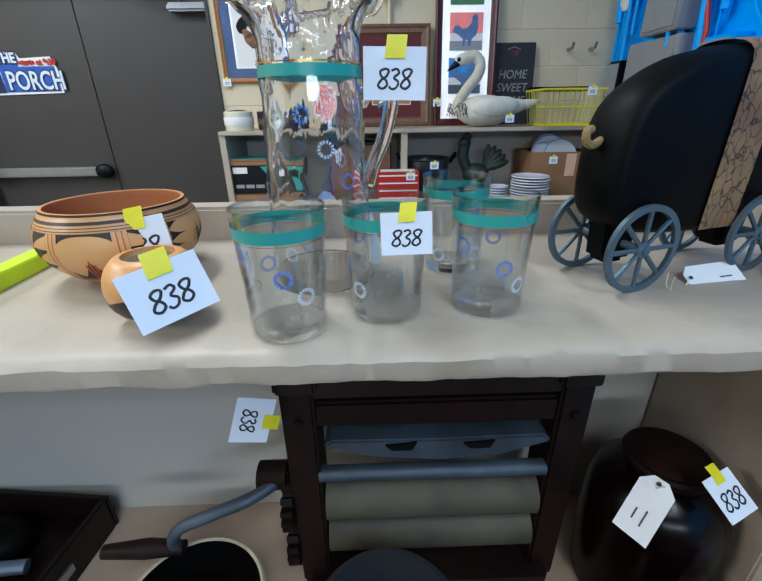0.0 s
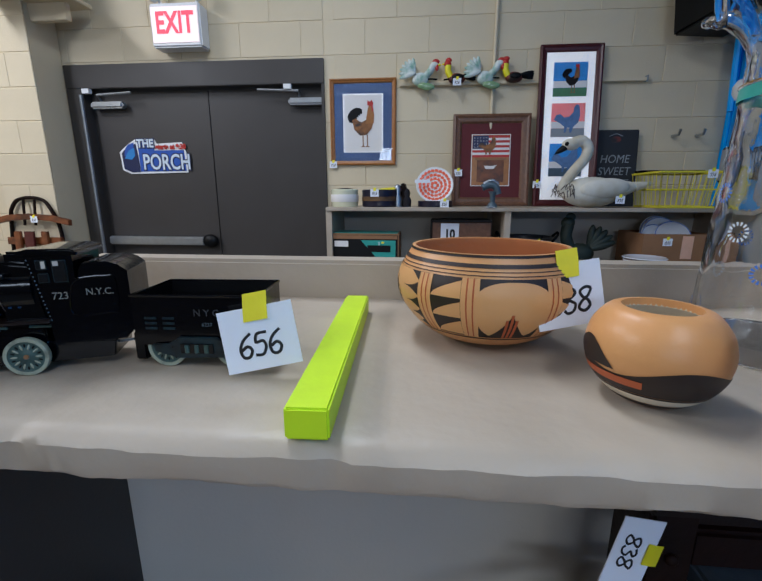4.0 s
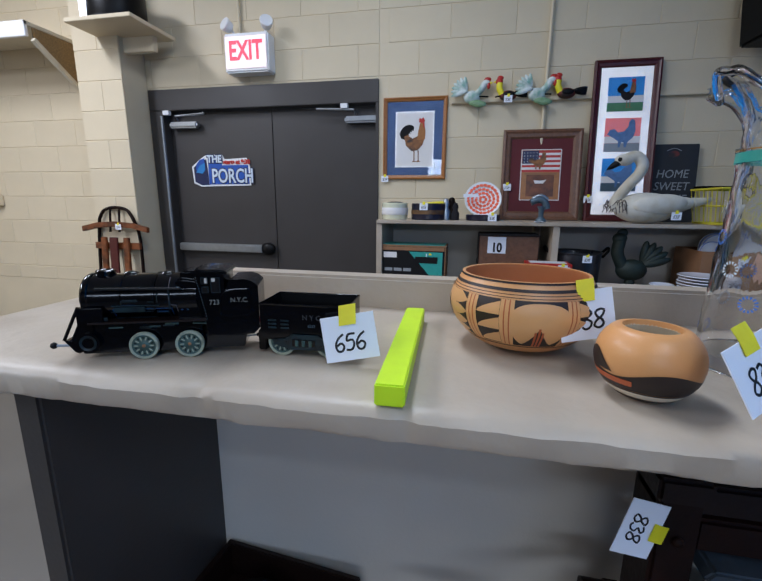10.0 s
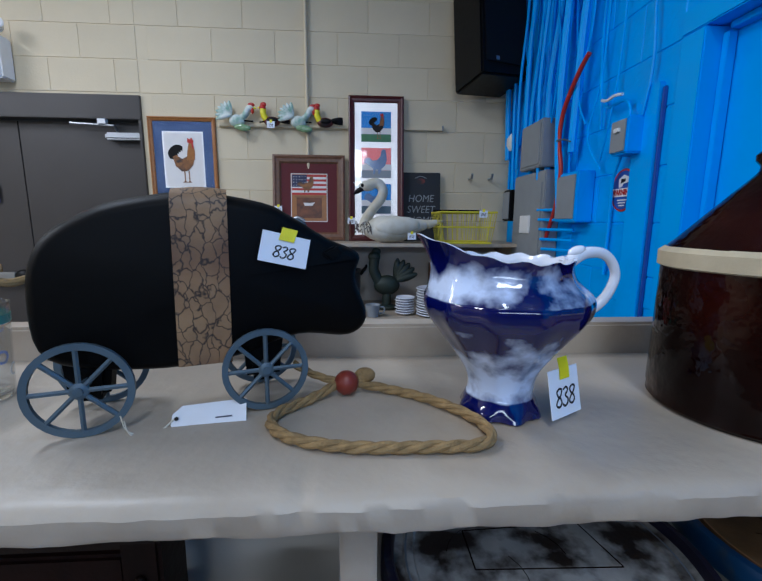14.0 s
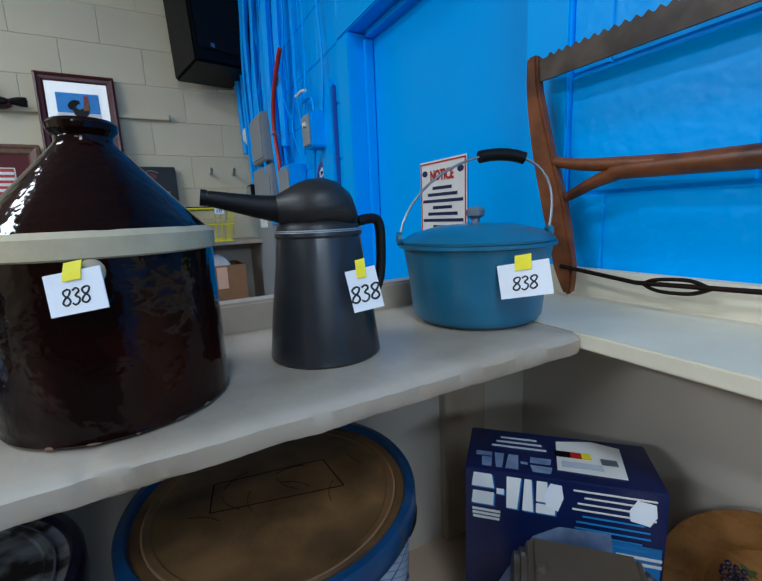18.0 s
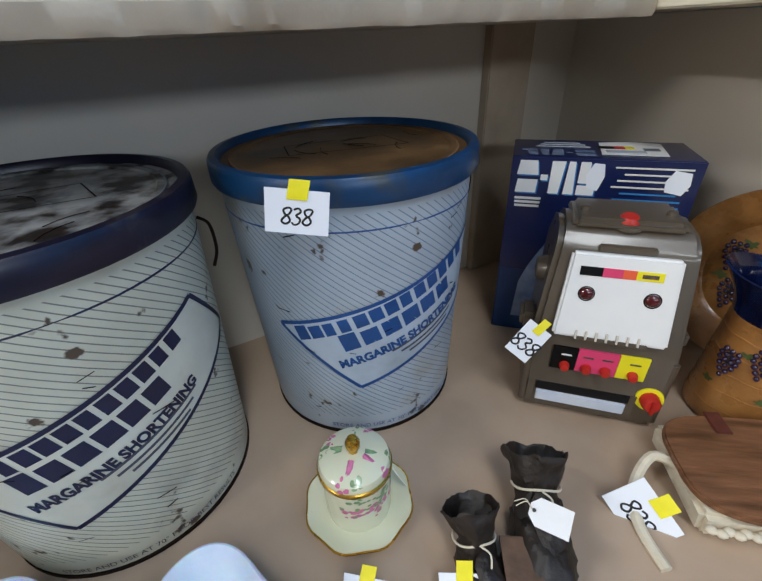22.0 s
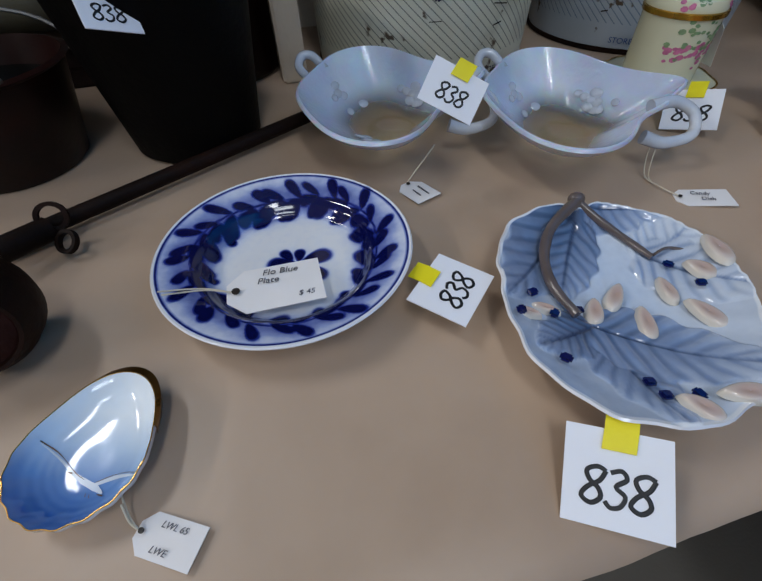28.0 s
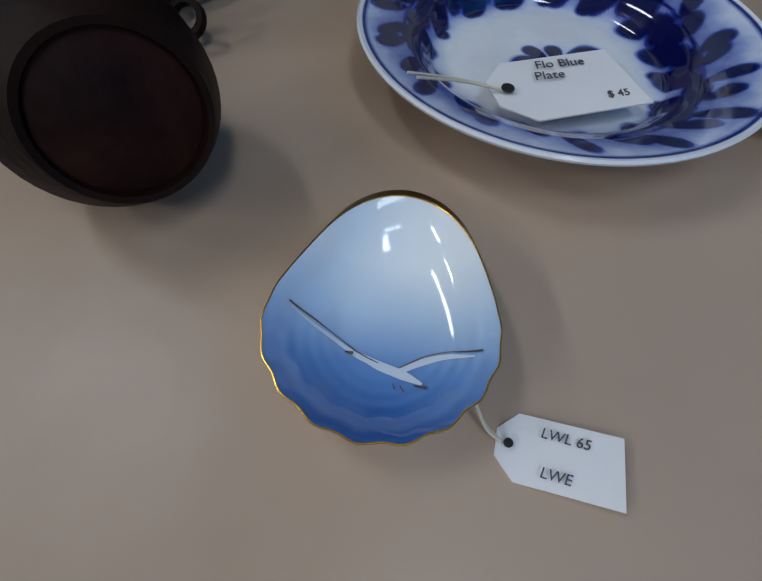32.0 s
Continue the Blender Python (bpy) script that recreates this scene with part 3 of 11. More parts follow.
def basis(tl, tr, bl):
    """Pose of a card whose upper left, upper right and lower left corners are given, with its width and height."""
    tl, tr, bl = Vector(tl), Vector(tr), Vector(bl)
    u = (tr - tl).normalized()
    w = tl - bl
    w = (w - u * w.dot(u)).normalized()
    y = w.cross(u)
    c = (tr + bl) / 2
    m = Matrix((u, y, w)).transposed().to_4x4()
    m.translation = c
    return m, (tr - tl).length, (tl - bl).length


def hand_digits(text, size, r, bm=None):
    """Figures as a felt pen draws them, in the xz plane."""
    strokes = {
        "8": [[(0.28, 0.42), (0.05, 0.5), (-0.2, 0.36), (-0.1, 0.12), (0.15, -0.06), (0.24, -0.3), (0.02, -0.48), (-0.24, -0.34), (-0.12, -0.08), (0.16, 0.14), (0.28, 0.42)]],
        "3": [[(-0.22, 0.4), (0.05, 0.5), (0.2, 0.3), (-0.04, 0.06), (0.22, -0.14), (0.14, -0.42), (-0.1, -0.5), (-0.26, -0.36)]],
        "6": [[(0.2, 0.5), (-0.1, 0.26), (-0.24, -0.1), (-0.12, -0.44), (0.14, -0.46), (0.24, -0.2), (0.06, -0.02), (-0.18, -0.16)]],
        "5": [[(0.26, 0.46), (-0.14, 0.44), (-0.2, 0.1), (0.1, 0.12), (0.22, -0.14), (0.08, -0.44), (-0.24, -0.42)]],
    }
    bm = bm or bmesh.new()
    adv = size * 0.62
    for i, ch in enumerate(text):
        x0 = (i - (len(text) - 1) / 2) * adv
        for s in strokes[ch]:
            pts = spline([(x0 + px * size + pz * size * 0.12, 0, pz * size) for px, pz in s], 4)
            tube(pts, r, 6, bm)
    return bm


CARD_GROUP = "lot number cards"


def lot_card(m, w, h, text="838", beside="", tape=True, turn=0, tapeoff=0.0, taper=0.0):
    """White card with a pen-written lot number, hung by a strip of yellow tape."""
    c = thing("lot_card", f"lot card {text} with yellow tape{beside}", "price card", m, CARD_GROUP)
    part("card", box(w, 0.0008, h, 0, 0, -h / 2), "card", c, smooth=False)
    n = hand_digits(text, h * 0.38, h * 0.025)
    bmesh.ops.transform(n, matrix=pose(0, -0.0006, -h * 0.1, 0, turn, 0) @ Matrix.Diagonal((1, 0.25, 1, 1)), verts=n.verts)
    part("number", n, "ink", c, "black marker number")
    if tape:
        b = bmesh.new()
        pts = [(-0.0016, h * 0.28), (-0.0012, h * 0.5), (0.0005 + taper, h * 0.72)]
        ws = w * 0.16
        rows = [[b.verts.new((tapeoff + s * ws + (0.001 * k), y, z)) for s in (-1, -0.3, 0.4, 1)] for k, (y, z) in enumerate(pts)]
        back = [[b.verts.new((v.co.x, v.co.y + 0.0004, v.co.z)) for v in r] for r in rows]
        for g in (rows, back):
            for r1, r2 in zip(g, g[1:]):
                for i in range(3):
                    b.faces.new((r1[i], r1[i + 1], r2[i + 1], r2[i]))
        part("tape", b, "tape", c, "strip of yellow tape")
    return c


def string_tag(m, w, h, lines=(), string=None, label="white string price tag lying flat"):
    """Paper tag with clipped corners, hole and string, lying in its xy plane; the hole at -x."""
    t = thing("string_tag", label, "price tag", m, "string price tags")
    c = h * 0.3
    o = [(-w / 2, -h / 2 + c), (-w / 2 + c, -h / 2), (w / 2, -h / 2), (w / 2, h / 2), (-w / 2 + c, h / 2), (-w / 2, h / 2 - c)]
    bm = bmesh.new()
    a = [bm.verts.new((x, y, 0.0008 + 0.0012 * math.sin(3 * x / w))) for x, y in o]
    b = [bm.verts.new((v.co.x, v.co.y, v.co.z - 0.0006)) for v in a]
    bm.faces.new(a), bm.faces.new(b[::-1])
    for i in range(6):
        bm.faces.new((a[i], b[i], b[(i + 1) % 6], a[(i + 1) % 6]))
    part("paper", bm, "tag", t, smooth=False)
    part("hole", lathe([(0, 0.0017), (h * 0.07, 0.0017), (h * 0.07, 0.001)], 12), "leather", t, m=pose(-w / 2 + h * 0.16, 0, 0))
    for s, size, x, y in lines:
        if s:
            wr = letters(s, size, 0.0001, shear=0.25)
            bmesh.ops.transform(wr, matrix=pose(x, y, 0.0018, -90), verts=wr.verts)
        else:
            wr = box(size, h * 0.05, 0.0003, x, y, 0.0015)
        part("writing", wr, "rust_ink", t, "faint pen writing")
    if string:
        part("string", tube(spline(string, 6), 0.0005, 6), "strap", t, "thin white string")
        fork = [(px + 0.0012 * k, py - 0.0016 * k, pz) for k, (px, py, pz) in enumerate(string)]
        part("string", tube(spline(fork, 6), 0.0005, 6), "strap", t, "thin white string")
    return t


# ---- the room ----
WALL_Y, BLUE_X, CEIL, S, LOW = 2.68, 2.46, 3.4, 1.146, 0.657
DOOR_L, DOOR_R, DOOR_T = -1.85, -0.04, 2.12


def setting(name, bm, material, label="", smooth=False, bevel=0.0):
    return tagged(part(name, bm, material, smooth=smooth, bevel=bevel), label, "", "", "structure")


floor = setting("floor", box(7.2, 7.2, 0.1, -1.0, -0.6, -0.1), "floor", "grey concrete floor")
ceiling = setting("ceiling", box(7.2, 7.2, 0.1, -1.0, -0.6, CEIL), "ceil", "plain pale ceiling")
bm = box(DOOR_L + 4.6, 0.2, CEIL, (DOOR_L - 4.6) / 2, WALL_Y + 0.1, 0)
box(BLUE_X + 0.2 - DOOR_R, 0.2, CEIL, (BLUE_X + 0.2 + DOOR_R) / 2, WALL_Y + 0.1, 0, bm)
box(DOOR_R - DOOR_L, 0.2, CEIL - DOOR_T, (DOOR_R + DOOR_L) / 2, WALL_Y + 0.1, DOOR_T, bm)
wall_north = setting("wall_north", bm, "block", "cream-painted concrete block wall")
bm = box(0.2, 1.56, CEIL, BLUE_X + 0.1, 1.9, 0)
box(0.2, 4.44, CEIL, BLUE_X + 0.1, -1.98, 0, bm)
box(0.2, 0.88, CEIL - 1.975, BLUE_X + 0.1, 0.68, 1.975, bm)
wall_east = setting("wall_east", bm, "blue", "bright blue painted block wall")
wall_west = setting("wall_west", box(0.2, 7.2, CEIL, -4.6, -0.6, 0), "block", "cream-painted block wall")
# unseen wall behind the camera; its dark grey keeps reflections down
wall_south = setting("wall_south", box(7.2, 0.2, CEIL, -1.0, -4.2, 0), "floor", "unseen plain wall, kept dark grey to cut reflected light")
pilaster = setting("pilaster", box(0.38, 0.24, CEIL, -2.05, 2.56, 0), "block", "cream-painted block pier beside the doors", bevel=0.006)

# black-bronze double doors in their frame
door_1 = thing("door_1", "closed pair of dark bronze steel doors with closers", "door", kind="structure")
part("door_frame", box(0.12, 0.16, DOOR_T - 0.152, DOOR_L + 0.06, WALL_Y + 0.06, 0), "doorb", door_1, smooth=False, bevel=0.004)
part("door_frame", box(0.02, 0.16, DOOR_T - 0.152, DOOR_R - 0.01, WALL_Y + 0.06, 0), "doorb", door_1, smooth=False, bevel=0.003)
part("door_frame", box(DOOR_R - DOOR_L, 0.16, 0.15, (DOOR_L + DOOR_R) / 2, WALL_Y + 0.06, DOOR_T - 0.15), "doorb", door_1, smooth=False, bevel=0.004)
for x0, x1 in ((-1.73, -0.872), (-0.866, -0.06)):
    leaf = part("door_leaf", box(x1 - x0, 0.045, 1.955, (x0 + x1) / 2, WALL_Y + 0.08, 0.01), "doorb", door_1, smooth=False, bevel=0.002)
for x0, d in ((-1.72, 1), (-0.31, -1)):
    c = part("door_closer", box(0.24, 0.06, 0.045, x0 + 0.14 * (1 if d > 0 else 1), WALL_Y + 0.02, 1.845), "alu", door_1, "silver door closer", bevel=0.012)
    part("closer_arm", tube([(x0 + 0.1, WALL_Y + 0.0, 1.9), (x0 + 0.1 + 0.0, WALL_Y - 0.03, 1.925), (x0 + 0.26 * d + 0.08, WALL_Y - 0.02, 1.94), ], 0.008, 8), "alu", c)
    part("closer_shoe", box(0.05, 0.03, 0.03, x0 + 0.03, WALL_Y - 0.03, 1.935), "white", c)
part("push_bar", box(0.74, 0.05, 0.06, -1.34, WALL_Y + 0.02, 0.9), "alu", door_1, "silver panic bar", bevel=0.008)
part("bar_end", ball(0.06, 0.035, 0.05, -0.93, WALL_Y + 0.02, 0.93), "black", door_1)
part("hinge_rod", tube([(-1.745, WALL_Y - 0.02, 0.2), (-1.745, WALL_Y - 0.02, 1.93)], 0.012, 8), "alu", door_1)

# sign on the door: white-edged blue mark and two words
sign = thing("door_sign", "blue and white die-cut sign stuck on the dark door", "sign", Matrix.Translation((-1.318, WALL_Y + 0.05, 1.535)) @ Matrix.Diagonal((0.9, 1, 0.9, 1)) @ Matrix.Translation((1.297, -WALL_Y - 0.05, -1.51)))
bm = prism([(-0.27, -0.11), (-0.28, 0.03), (-0.2, 0.09), (-0.13, 0.13), (0.02, 0.13), (0.04, 0.09), (0.25, 0.1), (0.28, 0.02), (0.28, -0.13), (-0.2, -0.14)], 0.004, m=pose(-1.297, WALL_Y + 0.05, 1.51))
part("backing", bm, "white", sign, smooth=False)
part("mark", prism([(-0.255, -0.1), (-0.262, 0.02), (-0.2, 0.075), (-0.135, 0.09), (-0.125, 0.0), (-0.12, -0.125), (-0.19, -0.128)], 0.002, m=pose(-1.297, WALL_Y + 0.047, 1.51)), "navy", sign, smooth=False)
part("letter_panel", prism([(-0.118, -0.122), (-0.118, 0.118), (0.012, 0.118), (0.016, 0.04), (0.262, 0.04), (0.268, -0.118)], 0.002, m=pose(-1.297, WALL_Y + 0.0475, 1.51)), "signblue", sign, "mid blue lettering panel", smooth=False)
part("mark_edge", prism([(-0.24, 0.0), (-0.23, 0.05), (-0.2, 0.085), (-0.15, 0.1), (-0.16, 0.04), (-0.21, -0.01)], 0.001, m=pose(-1.297, WALL_Y + 0.0462, 1.51)), "signblue", sign, smooth=False)
for txt, size, x, z, wd in (("THE", 0.085, -1.35, 1.6, 0.9), ("PORCH", 0.165, -1.185, 1.455, 0.72)):
    part("letter_outline", letters(txt, size, 0.001, bold=0.011, wide=wd), "navy", sign, m=pose(x, WALL_Y + 0.046, z), smooth=False)
    part("lettering", letters(txt, size, 0.001, bold=0.003, wide=wd), "opalflower", sign, m=pose(x, WALL_Y + 0.044, z), smooth=False)
part("lettering", letters("starts at 9:30", 0.05, 0.001, bold=0.003, wide=0.95), "red", sign, m=pose(-1.14, WALL_Y + 0.045, 1.575), smooth=False)
flatmark = prism([(-0.24, -0.02), (-0.2, 0.04), (-0.15, 0.06), (-0.15, 0.0), (-0.18, -0.03)], 0.001, m=pose(-1.297, WALL_Y + 0.0455, 1.51))
part("mark_light", flatmark, "skyprint", sign, smooth=False)

# lit exit sign with two lamp heads
ex = thing("exit_sign", "white lit exit sign with red letters and two lamp heads", "exit sign")
part("case", box(0.33, 0.11, 0.25, -0.955, 2.615, 2.175), "white", ex, bevel=0.01)
part("face", box(0.3, 0.006, 0.2, -0.955, 2.557, 2.2), "exitwhite", ex, smooth=False)
part("letters", letters("EXIT", 0.17, 0.002, bold=0.004, wide=0.72), "exitred", ex, m=pose(-0.955, 2.551, 2.305), smooth=False)
for sx in (-0.13, 0.14):
    head = part("lamp_head", lathe([(0, 0), (0.035, 0.0), (0.045, 0.05), (0.04, 0.055), (0, 0.05)], 18, m=pose(-0.955 + sx, 2.6, 2.47, 70, 0, 25 * sx * 8)), "white", ex)
    part("neck", tube([(-0.955 + sx * 0.8, 2.62, 2.42), (-0.955 + sx, 2.61, 2.47)], 0.01, 8), "white", head)

# conduit, rails and coat hooks on the walls
wires = thing("wall_conduit", "cream-painted electrical conduit up the block wall", "conduit", kind="structure")
part("pipe", tube([(1.04, 2.655, 0.1), (1.04, 2.655, CEIL)], 0.011, 10), "block", wires)
part("pipe", tube([(-1.05, 2.66, 2.42), (-1.05, 2.66, CEIL)], 0.011, 10), "block", wires)
part("pipe", tube([(-3.465, 2.655, 1.33), (-3.5, 2.655, 2.4)], 0.009, 8), "block", wires)
part("switch_box", box(0.07, 0.05, 0.1, -3.463, 2.65, 1.24), "block", wires, bevel=0.006)
part("hook", tube([(2.16, 2.67, 1.62), (2.16, 2.6, 1.62), (2.16, 2.59, 1.65)], 0.008, 8), "alu", wires)
part("hook", tube([(2.3, 2.67, 1.62), (2.3, 2.6, 1.62), (2.3, 2.59, 1.65)], 0.008, 8), "alu", wires)

# ---- blue wall: door, conduits and switch boxes ----
door_2 = thing("door_2", "closed blue steel door in a blue frame", "door", kind="structure")
part("door_leaf", box(0.045, 0.785, 1.905, 2.5625, 0.679, 0.01), "bluedoor", door_2, smooth=False, bevel=0.002)
for y, s in ((1.122, 1), (0.237, -1)):
    part("door_frame", box(0.14, 0.098, 1.933, BLUE_X + 0.058, y, 0), "bluedoor", door_2, smooth=False, bevel=0.004)
    part("door_stop", box(0.03, 0.022, 1.91, BLUE_X + 0.062, y - 0.0605 * s, 0), "bluedoor", door_2, smooth=False, bevel=0.002)
part("door_frame", box(0.14, 0.982, 0.079, BLUE_X + 0.058, 0.6795, 1.935), "bluedoor", door_2, smooth=False, bevel=0.004)
part("door_stop", box(0.03, 0.74, 0.02, BLUE_X + 0.062, 0.6795, 1.9135), "bluedoor", door_2, smooth=False, bevel=0.002)

pipes = thing("conduit_bundle", "bundle of blue-painted conduits and cables in the wall corner", "conduit", kind="structure")
rng = random.Random(4)
for i in range(15):
    y = 2.6 - i * 0.062
    x = BLUE_X - 0.03 - rng.random() * 0.06
    r = 0.008 + 0.012 * rng.random()
    z0 = 1.35 + 0.5 * rng.random()
    pts = [(x, y + rng.uniform(-0.03, 0.03), z0), (x - 0.01, y + rng.uniform(-0.05, 0.05), z0 + 0.5), (x, y + rng.uniform(-0.06, 0.06), 2.6), (x, y, CEIL)]
    part("conduit", tube(spline(pts, 5), r, 8), "blue", pipes)
for i in range(16):
    y = 1.5 + i * 0.062 + rng.uniform(-0.02, 0.02)
    x = BLUE_X - 0.02 - rng.random() * 0.05
    z0 = 1.42 + 0.45 * rng.random()
    part("cable", tube(spline([(x, y + rng.uniform(-0.06, 0.06), z0), (x - 0.015, y + rng.uniform(-0.05, 0.05), z0 + 0.16), (x, y + rng.uniform(-0.03, 0.03), z0 + 0.42), (x - 0.01, y + rng.uniform(-0.05, 0.05), 2.5), (x, y, CEIL)], 6), rng.uniform(0.0035, 0.006), 6), "blue", pipes)
part("red_conduit", tube(spline([(2.37, 1.6, 2.047), (2.37, 1.665, 2.0), (2.37, 1.735, 1.93), (2.372, 1.795, 1.85), (2.374, 1.82, 1.755), (2.376, 1.812, 1.68), (2.376, 1.782, 1.565), (2.38, 1.82, 1.4), (2.39, 1.92, 1.24), (2.4, 1.97, 1.16)], 6), 0.0105, 10), "red", pipes, "red plastic conduit")
part("red_conduit", tube(spline([(2.385, 1.855, 1.78), (2.385, 1.85, 1.68), (2.385, 1.815, 1.57), (2.39, 1.85, 1.38), (2.4, 1.95, 1.2)], 6), 0.007, 8), "red", pipes, "thin red plastic conduit")
part("cable_tie", tube(spline([(2.366, 1.838, 1.725), (2.356, 1.79, 1.722), (2.36, 1.74, 1.716), (2.37, 1.7, 1.7)], 5), 0.004, 6), "bluegrey", pipes, "pale tie round the conduits")
part("cable", tube(spline([(2.4, 1.52, 1.832), (2.385, 1.46, 1.815), (2.385, 1.41, 1.82), (2.39, 1.37, 1.815)], 6), 0.006, 8), "white", pipes, "pale loose cable end")
for k in range(5):
    part("pipe_stub", tube([(2.36, 1.98 - 0.02 * k, 1.39 - 0.052 * k), (2.42, 1.7, 1.385 - 0.05 * k)], 0.008, 8), "blue", pipes)
part("cable", tube(spline([(2.42, 1.38, 1.6), (2.43, 1.44, 1.5), (2.44, 1.455, 1.35), (2.44, 1.46, 1.1)], 6), 0.007, 8), "blue", pipes)
part("cable", tube(spline([(2.44, 1.56, 1.84), (2.42, 1.5, 1.8), (2.42, 1.4, 1.8), (2.41, 1.345, 1.76), (2.41, 1.345, 1.7)], 6), 0.006, 8), "blue", pipes)
part("cable", tube(spline([(2.43, 1.3, 1.72), (2.43, 1.27, 1.9), (2.43, 1.29, 2.2), (2.43, 1.25, 2.7)], 6), 0.005, 8), "blue", pipes)
part("channel", box(0.02, 0.12, 1.62, 2.446, 1.29, 0.2), "blue", pipes, "flat blue-painted cover board", bevel=0.002)
# solid strip; its darker blue gives the gap its shade
part("channel_edge", box(0.012, 0.016, 1.6, 2.45, 1.22, 0.2), "signblue", pipes, "dark blue strip for the shaded ragged gap beside the board", bevel=0.003)


def switch_box(name, x, y, z, sx, sy, sz, material, label, knob=True):
    b = thing(name, label, "electrical box", pose(x, y, z))
    part("case", box(sx, sy, sz), material, b, bevel=0.006)
    part("cover", box(0.006, sy * 0.86, sz * 0.86, -sx / 2 - 0.003, 0, sz * 0.07), "steel", b, bevel=0.002)
    if knob:
        part("switch", box(0.012, sy * 0.3, sz * 0.12, -sx / 2 - 0.01, 0, sz * 0.6), "white", b, "white label plate", bevel=0.002)
    return b


switch_box("switch_box", 2.4, 2.1, 1.62, 0.1, 0.28, 0.25, "steel", "grey steel switch box on the blue wall", False)
switch_box("breaker_panel", 2.41, 2.13, 0.75, 0.09, 0.42, 0.85, "steel", "tall grey steel breaker panel on the blue wall")
switch_box("junction_box", 2.415, 1.71, 1.325, 0.085, 0.2, 0.235, "blue", "blue-painted steel junction box with cover", False)
switch_box("junction_box", 2.417, 1.345, 1.585, 0.083, 0.1, 0.135, "blue", "small blue-painted switch box with label")
switch_box("outlet_box", 2.42, 1.86, 1.03, 0.05, 0.07, 0.11, "wing", "small cream outlet box low on the blue wall")
switch_box("meter_box", 2.4, 2.43, 1.33, 0.1, 0.12, 0.2, "black", "small dark metal box in the wall corner", False)
disc = thing("round_bell", "small white round bell on the blue wall", "bell")
part("bell", lathe([(0, 0.03), (0.03, 0.03), (0.055, 0.012), (0.055, 0)], 20, m=pose(2.39, 2.49, 1.84, 0, -90, 0)), "white", disc)
part("bell_mount", box(0.07, 0.05, 0.05, 2.425, 2.49, 1.815), "blue", disc)
badge = thing("round_sticker", "oval red, white and blue warning sticker on the blue wall", "sticker", pose(2.4535, 1.4, 1.455, 0, 0, -90))
oval_ = lambda rx, rz, y: prism([(rx * math.cos(2 * math.pi * i / 40), rz * math.sin(2 * math.pi * i / 40)) for i in range(40)], 0.001, m=pose(0, y, 0))
part("rim", oval_(0.078, 0.086, -0.001), "red", badge, smooth=False)
part("field", oval_(0.07, 0.078, -0.002), "signblue", badge, smooth=False)
part("shape", prism([(-0.028, 0.012), (-0.01, 0.012), (0.0, 0.026), (0.03, 0.03), (0.036, 0.05), (0.0, 0.062), (-0.03, 0.045)], 0.001, m=pose(0, -0.003, 0)), "white", badge, "white printed shape", smooth=False)
part("shape", prism([(-0.016, 0.028), (0.012, 0.034), (0.012, 0.046), (-0.014, 0.046)], 0.001, m=pose(0, -0.004, 0)), "black", badge, smooth=False)
part("bar", box(0.138, 0.001, 0.034, 0, -0.0035, -0.026), "white", badge, smooth=False)
part("lettering", letters("WARNING!", 0.032, 0.0005, bold=0.0012, wide=0.8), "red", badge, "red printed word", m=pose(0, -0.005, -0.009), smooth=False)
for k in range(3):
    part("small_print", box(0.06 - 0.012 * k, 0.0008, 0.005, 0, -0.003, -0.042 - 0.011 * k), "white", badge, smooth=False)

plate_ = thing("oval_plate", "small oval white and blue plate above the blue door", "sign", pose(2.4535, 1.0, 2.098, 0, 0, -90))
part("rim", oval_(0.075, 0.08, -0.001), "white", plate_, smooth=False)
part("field", oval_(0.066, 0.071, -0.002), "signblue", plate_, smooth=False)
part("bar", box(0.085, 0.001, 0.022, 0, -0.003, -0.035), "white", plate_, smooth=False)

notice = thing("notice_sign", "white paper notice with red heading on the blue door", "sign")
NX = 2.536
part("paper", box(0.002, 0.218, 0.27, NX, 0.666, 1.185), "paper", notice, smooth=False)
for y, sy, z, sz in ((0.666, 0.212, 1.189, 0.004), (0.666, 0.212, 1.446, 0.004), (0.77, 0.004, 1.189, 0.26), (0.562, 0.004, 1.189, 0.26)):
    part("border", box(0.001, sy, sz, NX - 0.002, y, z), "red", notice, smooth=False)
bm = letters("NOTICE", 0.042, 0.0005, bold=0.0012, wide=0.72)
part("heading", bm, "red", notice, "red heading", m=pose(NX - 0.003, 0.666, 1.41, 0, 0, -90), smooth=False)
for i in range(9):
    part("line", box(0.001, 0.09 + 0.05 * ((i * 7) % 3), 0.009, NX - 0.002, 0.666, 1.37 - i * 0.019), "navy", notice, smooth=False)
for y in (0.75, 0.582):
    part("mark", ball(0.001, 0.014, 0.009, NX - 0.002, y, 1.42), "navy", notice)

# ---- loudspeaker, hat shelf and wall bracket shelf ----
spk = thing("wall_speaker", "black loudspeaker cabinet hung high on the wall", "loudspeaker", pose(2.225, 2.46, 2.16, -8, 0, 18))
part("cabinet", prism([(-0.18, 0), (0.18, 0.02), (0.17, 0.62), (-0.17, 0.62)], 0.3, m=pose(0, -0.15, 0)), "black", spk, smooth=False, bevel=0.012)
part("grille", box(0.3, 0.006, 0.5, 0, -0.154, 0.08), "rubber", spk, bevel=0.002)
part("badge", box(0.022, 0.004, 0.022, -0.07, -0.158, 0.09), "alu", spk)
